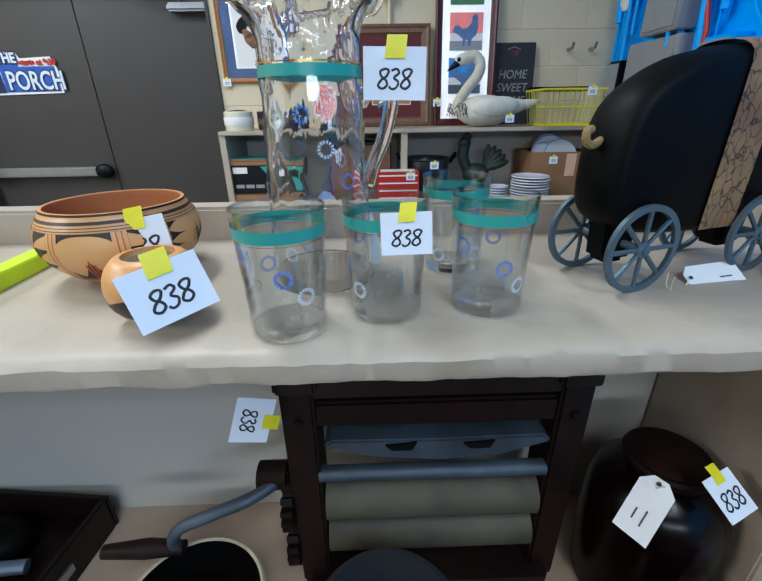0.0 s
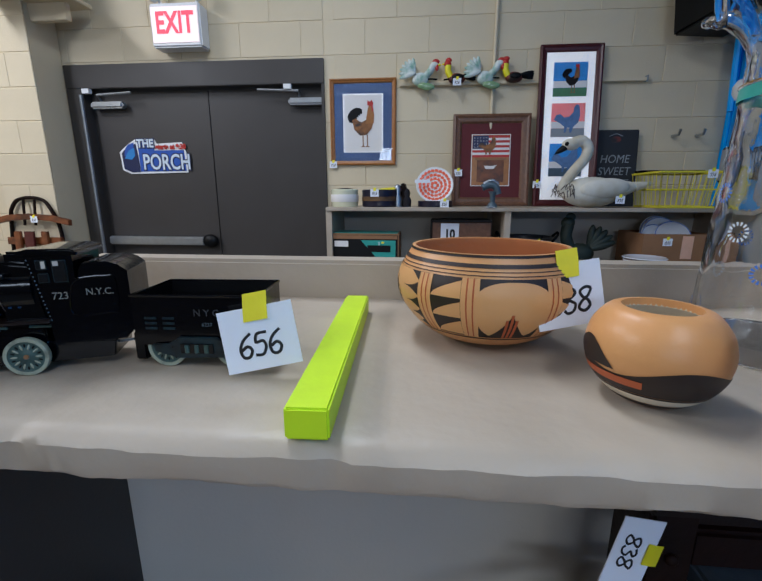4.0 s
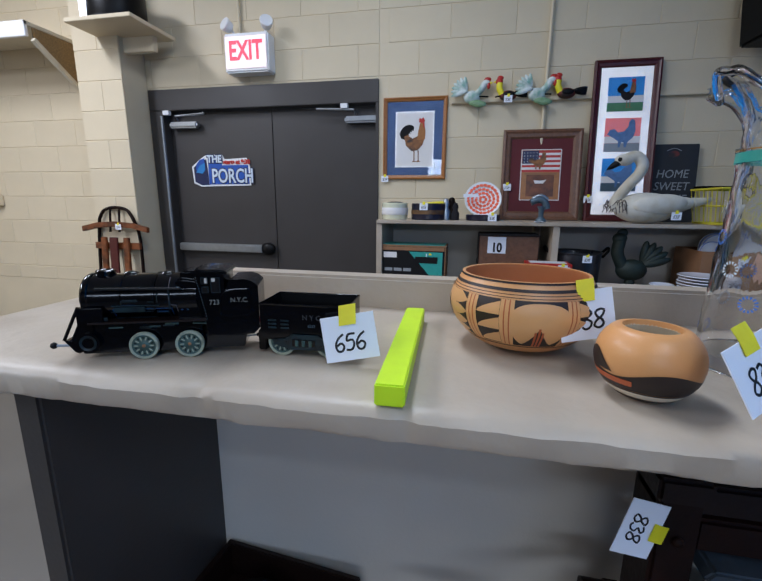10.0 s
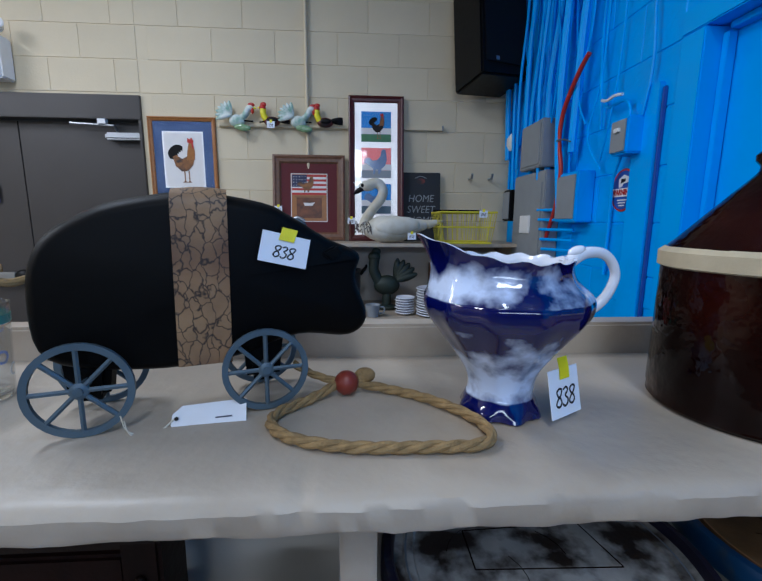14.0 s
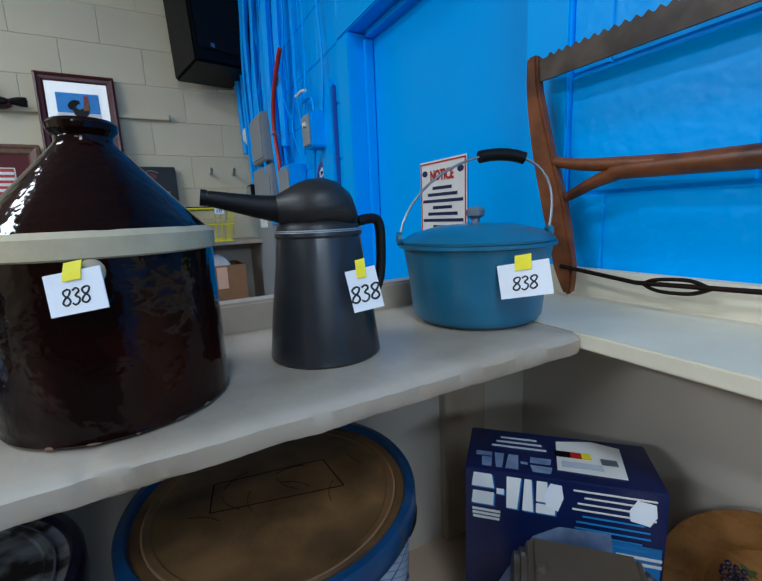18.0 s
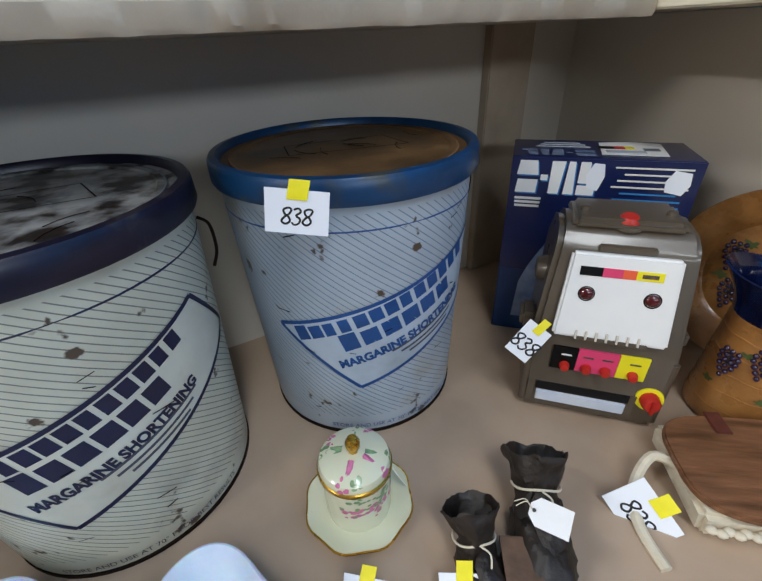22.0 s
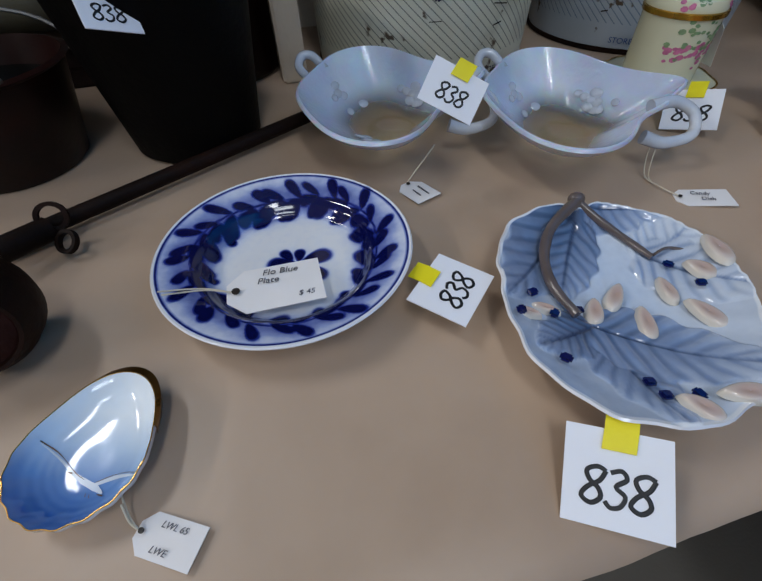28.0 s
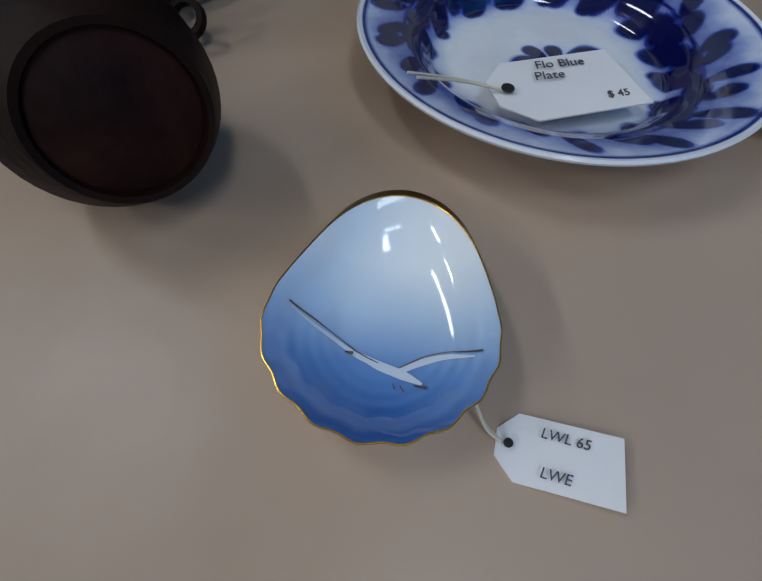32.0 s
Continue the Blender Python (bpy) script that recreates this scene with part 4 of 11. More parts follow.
part("bracket", box(0.06, 0.14, 0.06, 0, 0.17, 0.3), "black", spk)
hs = thing("wall_shelf", "small cream wooden shelf on the pier", "shelf", kind="structure")
part("board", box(0.5, 0.42, 0.025, -1.78, 2.4, 2.42), "block", hs, smooth=False, bevel=0.003)
part("cleat", box(0.3, 0.04, 0.1, -1.76, 2.5, 2.32), "block", hs, smooth=False, bevel=0.003)
hat = thing("black_hat", "black round hat box on the small wall shelf", "hat box", pose(-1.8, 2.4, 2.446))
part("body", lathe([(0, 0), (0.17, 0.0), (0.18, 0.02), (0.175, 0.2), (0.15, 0.235), (0, 0.24)], 32), "black", hat)
part("rim", lathe([(0.178, 0), (0.187, 0.0), (0.187, 0.02), (0.178, 0.02)], 32), "black", hat)
part("clasp", box(0.06, 0.01, 0.15, -0.16, -0.1, 0.02, m=pose(0, 0, 0, 0, 0, 15)), "alu", hat)
bs = thing("bracket_shelf", "unpainted wooden shelf on a diagonal brace", "shelf", kind="structure")
part("board", box(2.0, 0.4, 0.025, -3.45, 2.478, 2.475), "wing", bs, smooth=False, bevel=0.003)
part("apron", box(2.0, 0.025, 0.1, -3.45, 2.29, 2.4), "white", bs, "white front fascia", smooth=False, bevel=0.003)
for x in (-2.46, -3.5):
    g = part("gusset", prism([(0, 0), (0.34, 0.235), (0.34, 0.32), (0, 0.32)], 0.012, m=pose(x, 2.676, 2.15, 0, 0, -90) @ Matrix.Scale(1, 4)), "rope", bs, "plywood bracket gusset", smooth=False)
    part("brace", tube([(x + 0.02, 2.655, 2.14), (x + 0.02, 2.32, 2.39)], 0.02, 4), "wing", bs, "diagonal pine brace", smooth=False)
poster = thing("blue_poster", "blue framed poster on the far block wall", "poster")
part("frame", box(0.36, 0.02, 0.44, -4.28, 2.666, 1.535), "zinc", poster, smooth=False, bevel=0.003)
part("print", box(0.32, 0.004, 0.38, -4.28, 2.654, 1.57), "skyprint", poster, smooth=False)

# ---- shelf unit ----
unit = thing("display_shelf", "worn cream-painted two-level display shelf with a low back ledge", "shelf unit", kind="structure")


def worn_board(x0, x1, y0, y1, z0, z1, nx, seed, amp=0.0014):
    """A board whose front edge is rounded, chipped and uneven."""
    bm = bmesh.new()
    prof = [(y1, z1), (y0 + 0.1, z1), (y0 + 0.03, z1), (y0 + 0.012, z1 - 0.0006), (y0 + 0.004, z1 - 0.003), (y0, z1 - 0.008), (y0 + 0.0005, z0 + 0.004), (y0 + 0.003, z0), (y1, z0)]
    rows = []
    for i in range(nx + 1):
        x = x0 + (x1 - x0) * i / nx
        row = []
        for k, (y, z) in enumerate(prof):
            d = noise.noise((x * 22, k * 0.7, seed)) * amp + noise.noise((x * 70, k * 1.7, seed + 5)) * amp * 0.7
            chip = max(0, noise.noise((x * 30, 3.1, seed + 9)) - 0.42) * 0.009 if 2 <= k <= 6 else 0
            w = 1 if 2 <= k <= 7 else 0.25
            row.append(bm.verts.new((x, y + (d + chip) * w if 0 < k < 8 else y, z + d * 0.6 * w - (chip * 0.5 if k < 5 else 0))))
        rows.append(row)
    for a, b in zip(rows, rows[1:]):
        for k in range(len(prof)):
            j = (k + 1) % len(prof)
            bm.faces.new((a[k], a[j], b[j], b[k]))
    bm.faces.new(rows[0]), bm.faces.new(rows[-1][::-1])
    return bm


part("top_board", worn_board(0.02, 2.222, -0.013, 0.3, 1.120, S, 420, 3, 0.0013), "shelf", unit, "worn cream-painted shelf board with a chipped front edge")
part("back_ledge", box(2.25, 0.036, 0.047, 1.315, 0.284, S - 0.004), "shelf", unit, "low painted back ledge", bevel=0.004)
part("back_panel", box(2.25, 0.015, 0.47, 1.315, 0.272, LOW), "panel", unit, smooth=False)
# end panel stands in shade; the dark colour carries that shade
part("end_panel", box(0.03, 0.28, 1.115, 0.19, 0.145, 0), "doorb", unit, "end panel with its shade put into a dark colour", bevel=0.003)
part("divider", box(0.03, 0.225, 0.468, 1.355, 0.15, LOW), "shelf", unit, bevel=0.003)
part("corner_post", box(0.1, 0.02, 0.468, 2.26, 0.255, LOW), "shelf", unit, bevel=0.002)
part("lower_board", worn_board(0.1, 2.5, -0.495, 0.3, LOW - 0.024, LOW, 240, 8, 0.0008), "lowshelf", unit, "smooth tan-painted lower shelf board")
part("lower_front", box(2.4, 0.02, 0.6, 1.3, -0.44, 0.03), "panel", unit, smooth=False)
wing = thing("corner_shelf", "pale pine return shelf joined at the corner", "shelf unit", kind="structure")
part("board", box(0.24, 1.75, 0.02, 2.344, -0.577, 1.126), "wing", wing, bevel=0.002)
part("corner_piece", box(0.24, 0.3, 0.02, 2.345, 0.149, 1.1255), "shelf", wing, bevel=0.001)
part("ledge", box(0.024, 1.72, 0.05, 2.442, -0.6, S - 0.003), "wing", wing, bevel=0.002)
part("back_panel", box(0.015, 1.75, 0.468, 2.445, -0.6, LOW), "panel", wing, smooth=False)
part("lower_board", box(0.72, 1.3, 0.024, 2.12, -1.134, LOW - 0.024), "lowshelf", wing, bevel=0.002)


# ---- on the upper shelf ----
def spoked_wheel(r, depth, spokes, material, tyre=None, name="wheel", parent=None, m=None, label=""):
    """Wheel in the xz plane, hub at the origin, its outer face at y = 0."""
    w = part(name, lathe([(r * 0.86, -depth / 2), (r, -depth / 2), (r, depth / 2), (r * 0.86, depth / 2), (r * 0.86, -depth / 2)], 36, m=pose(0, 0, 0, 90)), tyre or material, parent, label, m=m)
    part("hub", lathe([(0, depth * 0.8), (r * 0.12, depth * 0.8), (r * 0.18, depth * 0.4), (r * 0.18, -depth * 0.5), (0, -depth * 0.5)], 16, m=pose(0, 0, 0, 90)), material, w)
    for k in range(spokes):
        a = 2 * math.pi * k / spokes
        part("spoke", tube([(r * 0.12 * math.cos(a), 0, r * 0.12 * math.sin(a)), (r * 0.9 * math.cos(a), 0, r * 0.9 * math.sin(a))], r * 0.055, 6), material, w)
    return w


def tin_wheel(r, parent, m, label):
    """Pressed tin wheel: cream tyre, grey-green disc with raised petals, brown hub."""
    w = part("wheel", lathe([(0, 0.0008), (r * 0.8, 0.0008), (r * 0.81, 0.0018), (r * 0.97, 0.0018), (r, 0.001), (r, -0.0015), (0, -0.0015)], 40, m=pose(0, 0, 0, 90)), "tyre", parent, label, m=m)
    part("disc", lathe([(0, 0.0013), (r * 0.3, 0.0013), (r * 0.34, 0.001), (r * 0.72, 0.001), (r * 0.8, 0.0014), (r * 0.8, 0.0005)], 36, m=pose(0, 0, 0, 90)), "tingreen", w)
    for k in range(10):
        a = 2 * math.pi * k / 10
        part("spoke", ball(r * 0.16, 0.0005, r * 0.055, segs=8, m=pose(0, 0, 0, 0, math.degrees(a), 0) @ Matrix.Translation((r * 0.53, -0.0012, 0))), "tyre", w)
        part("hole", ball(r * 0.1, 0.0003, r * 0.045, segs=8, m=pose(0, 0, 0, 0, math.degrees(a) + 18, 0) @ Matrix.Translation((r * 0.6, -0.0011, 0))), "black", w)
    part("hub", lathe([(0, 0.0024), (r * 0.1, 0.0022), (r * 0.14, 0.001)], 14, m=pose(0, 0, 0, 90)), "cardboard", w)
    return w


# toy locomotive
loco = thing("toy_locomotive", "black lithographed tin toy steam locomotive with cream-rimmed wheels", "toy train", pose(0.301, 0.033, S, 0, 0, 20.7), "toy train on the shelf")
W = 0.044
R = 0.022
boiler = lathe([(0, -0.003), (0.006, -0.002), (0.015, 0.0), (R * 0.93, 0.0005), (R, 0.003), (R, 0.006), (R * 0.96, 0.007), (R * 0.96, 0.032), (R, 0.0325), (R, 0.034), (R * 0.96, 0.0345), (R * 0.96, 0.0603), (R, 0.0608), (R, 0.0623), (R * 0.96, 0.0628), (R * 0.96, 0.098), (0, 0.098)], 36, m=pose(-0.05, W / 2, 0.0555, 0, 90, 0))
part("boiler", boiler, "tinblack", loco, "glossy black boiler with raised bands")
part("headlight", lathe([(0, -0.006), (0.004, -0.005), (0.005, 0)], 16, m=pose(-0.052, W / 2, 0.0555, 0, 90, 0)), "tinblack", loco)
part("chimney", lathe([(0, 0.0055), (0.0055, 0.0055), (0.0072, 0.0068), (0.0082, 0.0062), (0.0084, 0.0045), (0.0078, 0.002), (0.0088, -0.0015)], 28, m=pose(-0.0345, W / 2, 0.0735)), "tinblack", loco)
for x, r in ((-0.0127, 0.0075), (0.0194, 0.0065)):
    part("dome", ball(r, 0.007, 0.0045, x, W / 2, 0.0745), "tinblack", loco)
part("sand_box", box(0.0125, 0.03, 0.009, 0.0398, W / 2, 0.0708), "tinblack", loco, bevel=0.0016)
part("firebox", prism([(0.03, 0.03), (0.055, 0.03), (0.05, 0.0715), (0.036, 0.074), (0.03, 0.0725)], 0.038, m=pose(0, 0.003, 0)), "tinblack", loco, bevel=0.002)
cab = part("cab", prism([(0.0565, 0.02), (0.0555, 0.036), (0.0475, 0.0774), (0.0735, 0.0774), (0.0735, 0.0625), (0.0748, 0.062), (0.0762, 0.0685), (0.0785, 0.0722), (0.092, 0.0728), (0.0985, 0.0705), (0.1035, 0.066), (0.1035, 0.026), (0.098, 0.02)], W), "tinblack", loco, "black cab with silver lettering", bevel=0.0008)
for x0, x1, z0, z1 in ((0.0533, 0.0597, 0.0686, 0.0752), (0.0537, 0.06, 0.0603, 0.0668), (0.0618, 0.0702, 0.0603, 0.075)):
    wn = part("window", box(x1 - x0, 0.0008, z1 - z0, (x0 + x1) / 2, -0.0003, z0), "tinblue", cab, "pressed cab window surround", bevel=0.0004)
    part("window_opening", box(x1 - x0 - 0.0016, 0.0008, z1 - z0 - 0.0016, (x0 + x1) / 2, -0.0006, z0 + 0.0008), "black", wn, smooth=False)
# pale plates stand in for light seen through the cab; nothing is cut open
part("light_gap", box(0.0022, 0.0006, 0.0046, 0.0578, -0.0009, 0.0697), "panel", cab, "pale plate painted as light through the cab", smooth=False)
part("light_gap", box(0.003, 0.0006, 0.003, 0.0645, -0.0009, 0.0712), "panel", cab, "pale plate painted as light through the cab", smooth=False)
part("cab_roof", prism([(0.0442, 0.0775), (0.0445, 0.0805), (0.05, 0.082), (0.071, 0.0818), (0.0765, 0.0803), (0.0776, 0.0775)], W + 0.002, m=pose(0, -0.001, 0)), "tinblack", loco, bevel=0.001)


def on_boiler(x, z, lift=0.0004):
    return (x, W / 2 - math.sqrt(max((R * 0.96) ** 2 - (z - 0.0555) ** 2, 0)) - lift, z)


part("printed_line", tube([on_boiler(0.0246, 0.0735 - 0.0023 * i) for i in range(11)] + [on_boiler(0.0307, 0.0494), on_boiler(0.0305, 0.0445), on_boiler(0.0304, 0.0395)], 0.0004, 6), "stem", loco, "tan printed pipe line")
for x0, z0, x1, z1 in ((-0.0235, 0.047, 0.026, 0.0468), (-0.0235, 0.0394, -0.0235, 0.047), (0.026, 0.0394, 0.026, 0.0468), (0.0125, 0.0435, 0.022, 0.0435), (-0.018, 0.0505, -0.004, 0.0505)):
    part("printed_line", tube([on_boiler(x0 + (x1 - x0) * i / 6, z0 + (z1 - z0) * i / 6) for i in range(7)], 0.00045, 6), "tinblue2", loco, "blue-green printed line")
for x in (0.0345, 0.0395):
    for z in (0.0445, 0.058):
        part("printed_mark", box(0.0016, 0.0006, 0.001, x, 0.0026, z), "tinblue2", loco, smooth=False)
part("frame", prism([(-0.055, 0.005), (0.088, 0.006), (0.09, 0.018), (0.05, 0.02), (0.05, 0.034), (-0.042, 0.034), (-0.046, 0.028)], W - 0.008, m=pose(0, 0.005, 0)), "tinblack", loco, bevel=0.001)
part("pilot", prism([(-0.068, 0.019), (-0.062, 0.019), (-0.052, 0.04), (-0.046, 0.046), (-0.042, 0.046), (-0.042, 0.018), (-0.056, 0.006), (-0.06, 0.008)], W - 0.004, m=pose(0, 0.003, 0)), "tinblack", loco, bevel=0.0008)
part("running_board", box(0.1, W + 0.004, 0.0016, 0.006, W / 2, 0.0345), "darkwood", loco, "dull red-brown running board")
part("handrail", tube([(-0.0345, -0.001, 0.0665), (0.036, -0.001, 0.0652)], 0.0012, 10), "rubber", loco)
for x in (-0.03, 0.0, 0.033):
    part("rail_post", tube([(x, -0.001, 0.0658), (x, 0.004, 0.0655)], 0.0009, 6), "bluegrey", loco)
for x0, x1, z, hh in ((-0.022, 0.004, 0.0445, 0.0045), (-0.024, 0.016, 0.0495, 0.0012), (-0.015, -0.002, 0.0535, 0.0022), (0.006, 0.013, 0.046, 0.001), (0.024, 0.0255, 0.046, 0.018), (-0.037, -0.028, 0.037, 0.003), (-0.004, 0.006, 0.0275, 0.0022), (0.016, 0.026, 0.029, 0.0015)):
    part("printed_pipe", box(x1 - x0, 0.0012, hh, (x0 + x1) / 2, 0.0008 if z > 0.034 else 0.0045, z), "tinblue", loco, "blue-green printed piping", bevel=0.0004)
part("cylinder", rod(0.0095, 0.006, pose(-0.047, 0.004, 0.0165, 90)), "tinblack", loco)
part("cylinder_ring", lathe([(0.005, 0), (0.0072, 0.0005), (0.0072, 0)], 20, m=pose(-0.047, 0.0008, 0.0165, 90)), "tinblue", loco)
part("valve_gear", tube(spline([(0.043, 0.002, 0.032), (0.058, 0.002, 0.031), (0.064, 0.002, 0.028), (0.09, 0.002, 0.0285)], 4), 0.0009, 6), "tingreen", loco)
bm = bmesh.new()
for i in range(9):
    for j in range(3):
        ball(0.0009, 0.0005, 0.0009, 0.062 + i * 0.0025 + (j % 2) * 0.001, 0.0045, 0.0225 + j * 0.0022, 6, bm)
part("printed_rivets", bm, "tinblue", loco)
bm = bmesh.new()
for i in range(16):
    ball(0.0005, 0.0004, 0.0005, 0.0567 - 0.0005 * i, -0.0002, 0.036 + i * 0.0026, 6, bm)
part("rivets", bm, "bluegrey", cab)
part("steam_chest", box(0.022, 0.008, 0.0155, -0.042, 0.003, 0.034), "tinblack", loco, "flat black steam chest plate", bevel=0.0008)
part("front_brace", tube([(-0.051, 0.0005, 0.05), (-0.0655, 0.0005, 0.0205)], 0.0015, 8), "tinblack", loco)
part("front_brace", tube([(-0.051, W - 0.0005, 0.05), (-0.0655, W - 0.0005, 0.0205)], 0.0015, 8), "tinblack", loco)
part("cab_bead", tube(spline([(0.0698, -0.0002, 0.0388), (0.0697, -0.0002, 0.055), (0.0735, -0.0002, 0.0612), (0.079, -0.0002, 0.0632), (0.09, -0.0002, 0.0636), (0.0955, -0.0002, 0.0615), (0.0957, -0.0002, 0.0405), (0.09, -0.0002, 0.0388)], 5, closed=True), 0.00055, 6, closed=True), "tinblack", cab, "raised bead round the lettering")
for x0, z0, x1, z1 in ((-0.026, 0.0437, 0.0095, 0.0437), (-0.026, 0.0365, 0.0095, 0.0365), (0.011, 0.0425, 0.0225, 0.0425), (0.0135, 0.0455, 0.0135, 0.0425), (0.0225, 0.0425, 0.0225, 0.037), (-0.016, 0.0545, -0.007, 0.0545), (-0.016, 0.0545, -0.016, 0.051), (0.006, 0.0535, 0.012, 0.0535), (0.0145, 0.0525, 0.0145, 0.061)):
    part("printed_line", tube([on_boiler(x0 + (x1 - x0) * i / 6, z0 + (z1 - z0) * i / 6) for i in range(7)], 0.0005, 6), "tinblue", loco, "blue-green printed line")
for x0, x1, z in ((-0.03, -0.018, 0.0285), (0.004, 0.014, 0.0285), (0.018, 0.03, 0.0305), (0.047, 0.06, 0.0305), (0.062, 0.072, 0.0275), (0.074, 0.088, 0.0285)):
    part("printed_gear", box(x1 - x0, 0.0012, 0.0016, (x0 + x1) / 2, 0.0046, z), "tingreen", loco, "green printed running gear", bevel=0.0003)
part("coupler_rod", tube([(-0.056, W / 2 - 0.014, 0.0125), (-0.078, W / 2 - 0.014, 0.0135)], 0.0013, 8), "steel", loco)
part("coupler_knob", ball(0.003, 0.003, 0.003, -0.079, W / 2 - 0.014, 0.0135, 12), "black", loco)
part("buffer", tube([(0.086, 0.012, 0.014), (0.099, 0.012, 0.015)], 0.001, 6), "steel", loco)
part("buffer_knob", ball(0.002, 0.002, 0.002, 0.1, 0.012, 0.0152, 10), "black", loco)
part("drawbar", tube(spline([(0.095, 0.02, 0.03), (0.102, 0.018, 0.034), (0.108, 0.016, 0.026), (0.113, 0.016, 0.022)], 4), 0.0016, 6), "red", loco, "red coupling link")
for y in (0.0, W):
    for x in (0.0, 0.0396):
        tin_wheel(0.0128, loco, pose(x, y, 0.0128) if y < 0.01 else pose(x, y, 0.0128, 0, 0, 180), "grey-green spoked wheel with cream tyre")
for txt, size, x, z in (("723", 0.0066, 0.064, 0.0515), ("N.Y.C.", 0.0062, 0.0862, 0.0532)):
    part("lettering", letters(txt, size, 0.0002, wide=0.95), "silver", cab, "silver lettering", m=pose(x, -0.0004, z), smooth=False)

# tender
ten = thing("toy_tender", "black tin toy tender with dark green trucks", "toy train", pose(0.400, 0.066, S, 0, 0, 3), "toy train on the shelf")
bm = box(0.085, 0.05, 0.034, 0.0425, 0.025, 0.016)
bmesh.ops.delete(bm, geom=[f for f in bm.faces if f.normal.z > 0.9], context="FACES_ONLY")
part("tub", bm, "tinblack", ten, smooth=False)
bm = box(0.082, 0.047, 0.032, 0.0425, 0.025, 0.018)
bmesh.ops.delete(bm, geom=[f for f in bm.faces if f.normal.z > 0.9], context="FACES_ONLY")
part("inside", bm, "black", ten, smooth=False)
part("rim", tube([(0, 0, 0.05), (0.085, 0, 0.05), (0.085, 0.05, 0.05), (0, 0.05, 0.05)], 0.0011, 6, closed=True), "tinblack", ten)
part("underframe", box(0.08, 0.03, 0.012, 0.0425, 0.025, 0.006), "tinblack", ten)
part("step", box(0.008, 0.03, 0.02, -0.001, 0.02, 0.003), "tinblack", ten, bevel=0.001)
for y in (0.001, 0.049):
    for x in (0.02, 0.066):
        tin_wheel(0.0135, ten, pose(x, y + (0.002 if y < 0.02 else -0.002), 0.0135, 0, 0, 0 if y < 0.02 else 180), "grey-green wheel with cream tyre")
truck = part("truck_frame", prism([(0.012, 0.017), (0.024, 0.018), (0.031, 0.0225), (0.056, 0.0225), (0.063, 0.018), (0.075, 0.016), (0.074, 0.011), (0.058, 0.008), (0.03, 0.0075), (0.014, 0.012)], 0.002, m=pose(0, -0.0025, 0)), "tinblue", ten, "dark blue-green side frame", bevel=0.0006)
part("spring_opening", box(0.022, 0.0012, 0.0065, 0.043, -0.003, 0.0115), "tinblack", truck, smooth=False)
for x in (0.0365, 0.043, 0.0495):
    part("spring", rod(0.0016, 0.0055, pose(x, -0.0034, 0.0148)), "tingreen", truck)
part("lettering", letters("N Y C", 0.0066, 0.0002), "wornsilver", ten, "worn silver lettering", m=pose(0.05, -0.0004, 0.0385), smooth=False)
part("lettering", letters("6237", 0.0036, 0.0002), "bluegrey", ten, m=pose(0.05, -0.0004, 0.0305), smooth=False)
for x in (0.012, 0.024):
    for z in (0.027, 0.0305, 0.034):
        part("small_print", box(0.008, 0.0004, 0.0016, x, -0.0003, z), "tinblue", ten, smooth=False)

# lime bar
bar = thing("lime_bar", "square fluorescent lime-green wooden bar lying on the shelf", "wooden bar", pose(0.5335, 0.102, S, 0, 0, 2))
part("bar", box(0.022, 0.222, 0.017, 0, 0, 0), "lime", bar, bevel=0.0012)

# clay bowl with painted bands
BOWL = [(0.026, 0.0), (0.048, 0.008), (0.066, 0.026), (0.073, 0.044), (0.07, 0.06), (0.0625, 0.073), (0.062, 0.0755)]


def on_profile(prof, z):
    for (r0, z0), (r1, z1) in zip(prof, prof[1:]):
        if z0 <= z <= z1:
            return r0 + (r1 - r0) * (z - z0) / max(z1 - z0, 1e-9)
    return prof[-1][0]


def band(prof, z0, z1, off=0.0004, a0=0.0, a1=2 * math.pi, segs=64, lo=None, hi=None, rows=5):
    """A painted strip that lies on a turned surface; lo and hi give its edges by angle."""
    bm = bmesh.new()
    grid = []
    for i in range(segs + 1):
        a = a0 + (a1 - a0) * i / segs
        b0, b1 = (lo(a) if lo else z0), (hi(a) if hi else z1)
        col = []
        for k in range(rows):
            z = b0 + (b1 - b0) * k / (rows - 1)
            r = on_profile(prof, z) + off
            col.append(bm.verts.new((r * math.cos(a), r * math.sin(a), z)))
        grid.append(col)
    for a, b in zip(grid, grid[1:]):
        for k in range(rows - 1):
            bm.faces.new((a[k], b[k], b[k + 1], a[k + 1]))
    return bm


def smooth_prof(prof, n=4):
    return [(p.x, p.y) for p in spline([(r, z, 0) for r, z in prof], n)]


bowl = thing("clay_bowl", "wide orange clay bowl with black painted bands", "bowl", pose(0.646, 0.158, S))
bp = smooth_prof(BOWL)
part("body", lathe([(0, 0.001)] + bp + [(0.059, 0.0755), (0.06, 0.07), (0.066, 0.055), (0.066, 0.04), (0.055, 0.02), (0, 0.012)], 56), "pot", bowl)
part("inside", lathe([(0.0592, 0.0745), (0.0597, 0.069), (0.0655, 0.055), (0.0655, 0.04), (0.0545, 0.0205), (0, 0.0125)], 56), "potin", bowl, "matt brown inside")
for z0, z1 in ((0.0735, 0.0752), (0.0672, 0.0698), (0.0647, 0.0653), (0.0622, 0.0628)):
    part("painted_band", band(bp, z0, z1), "potblack", bowl)
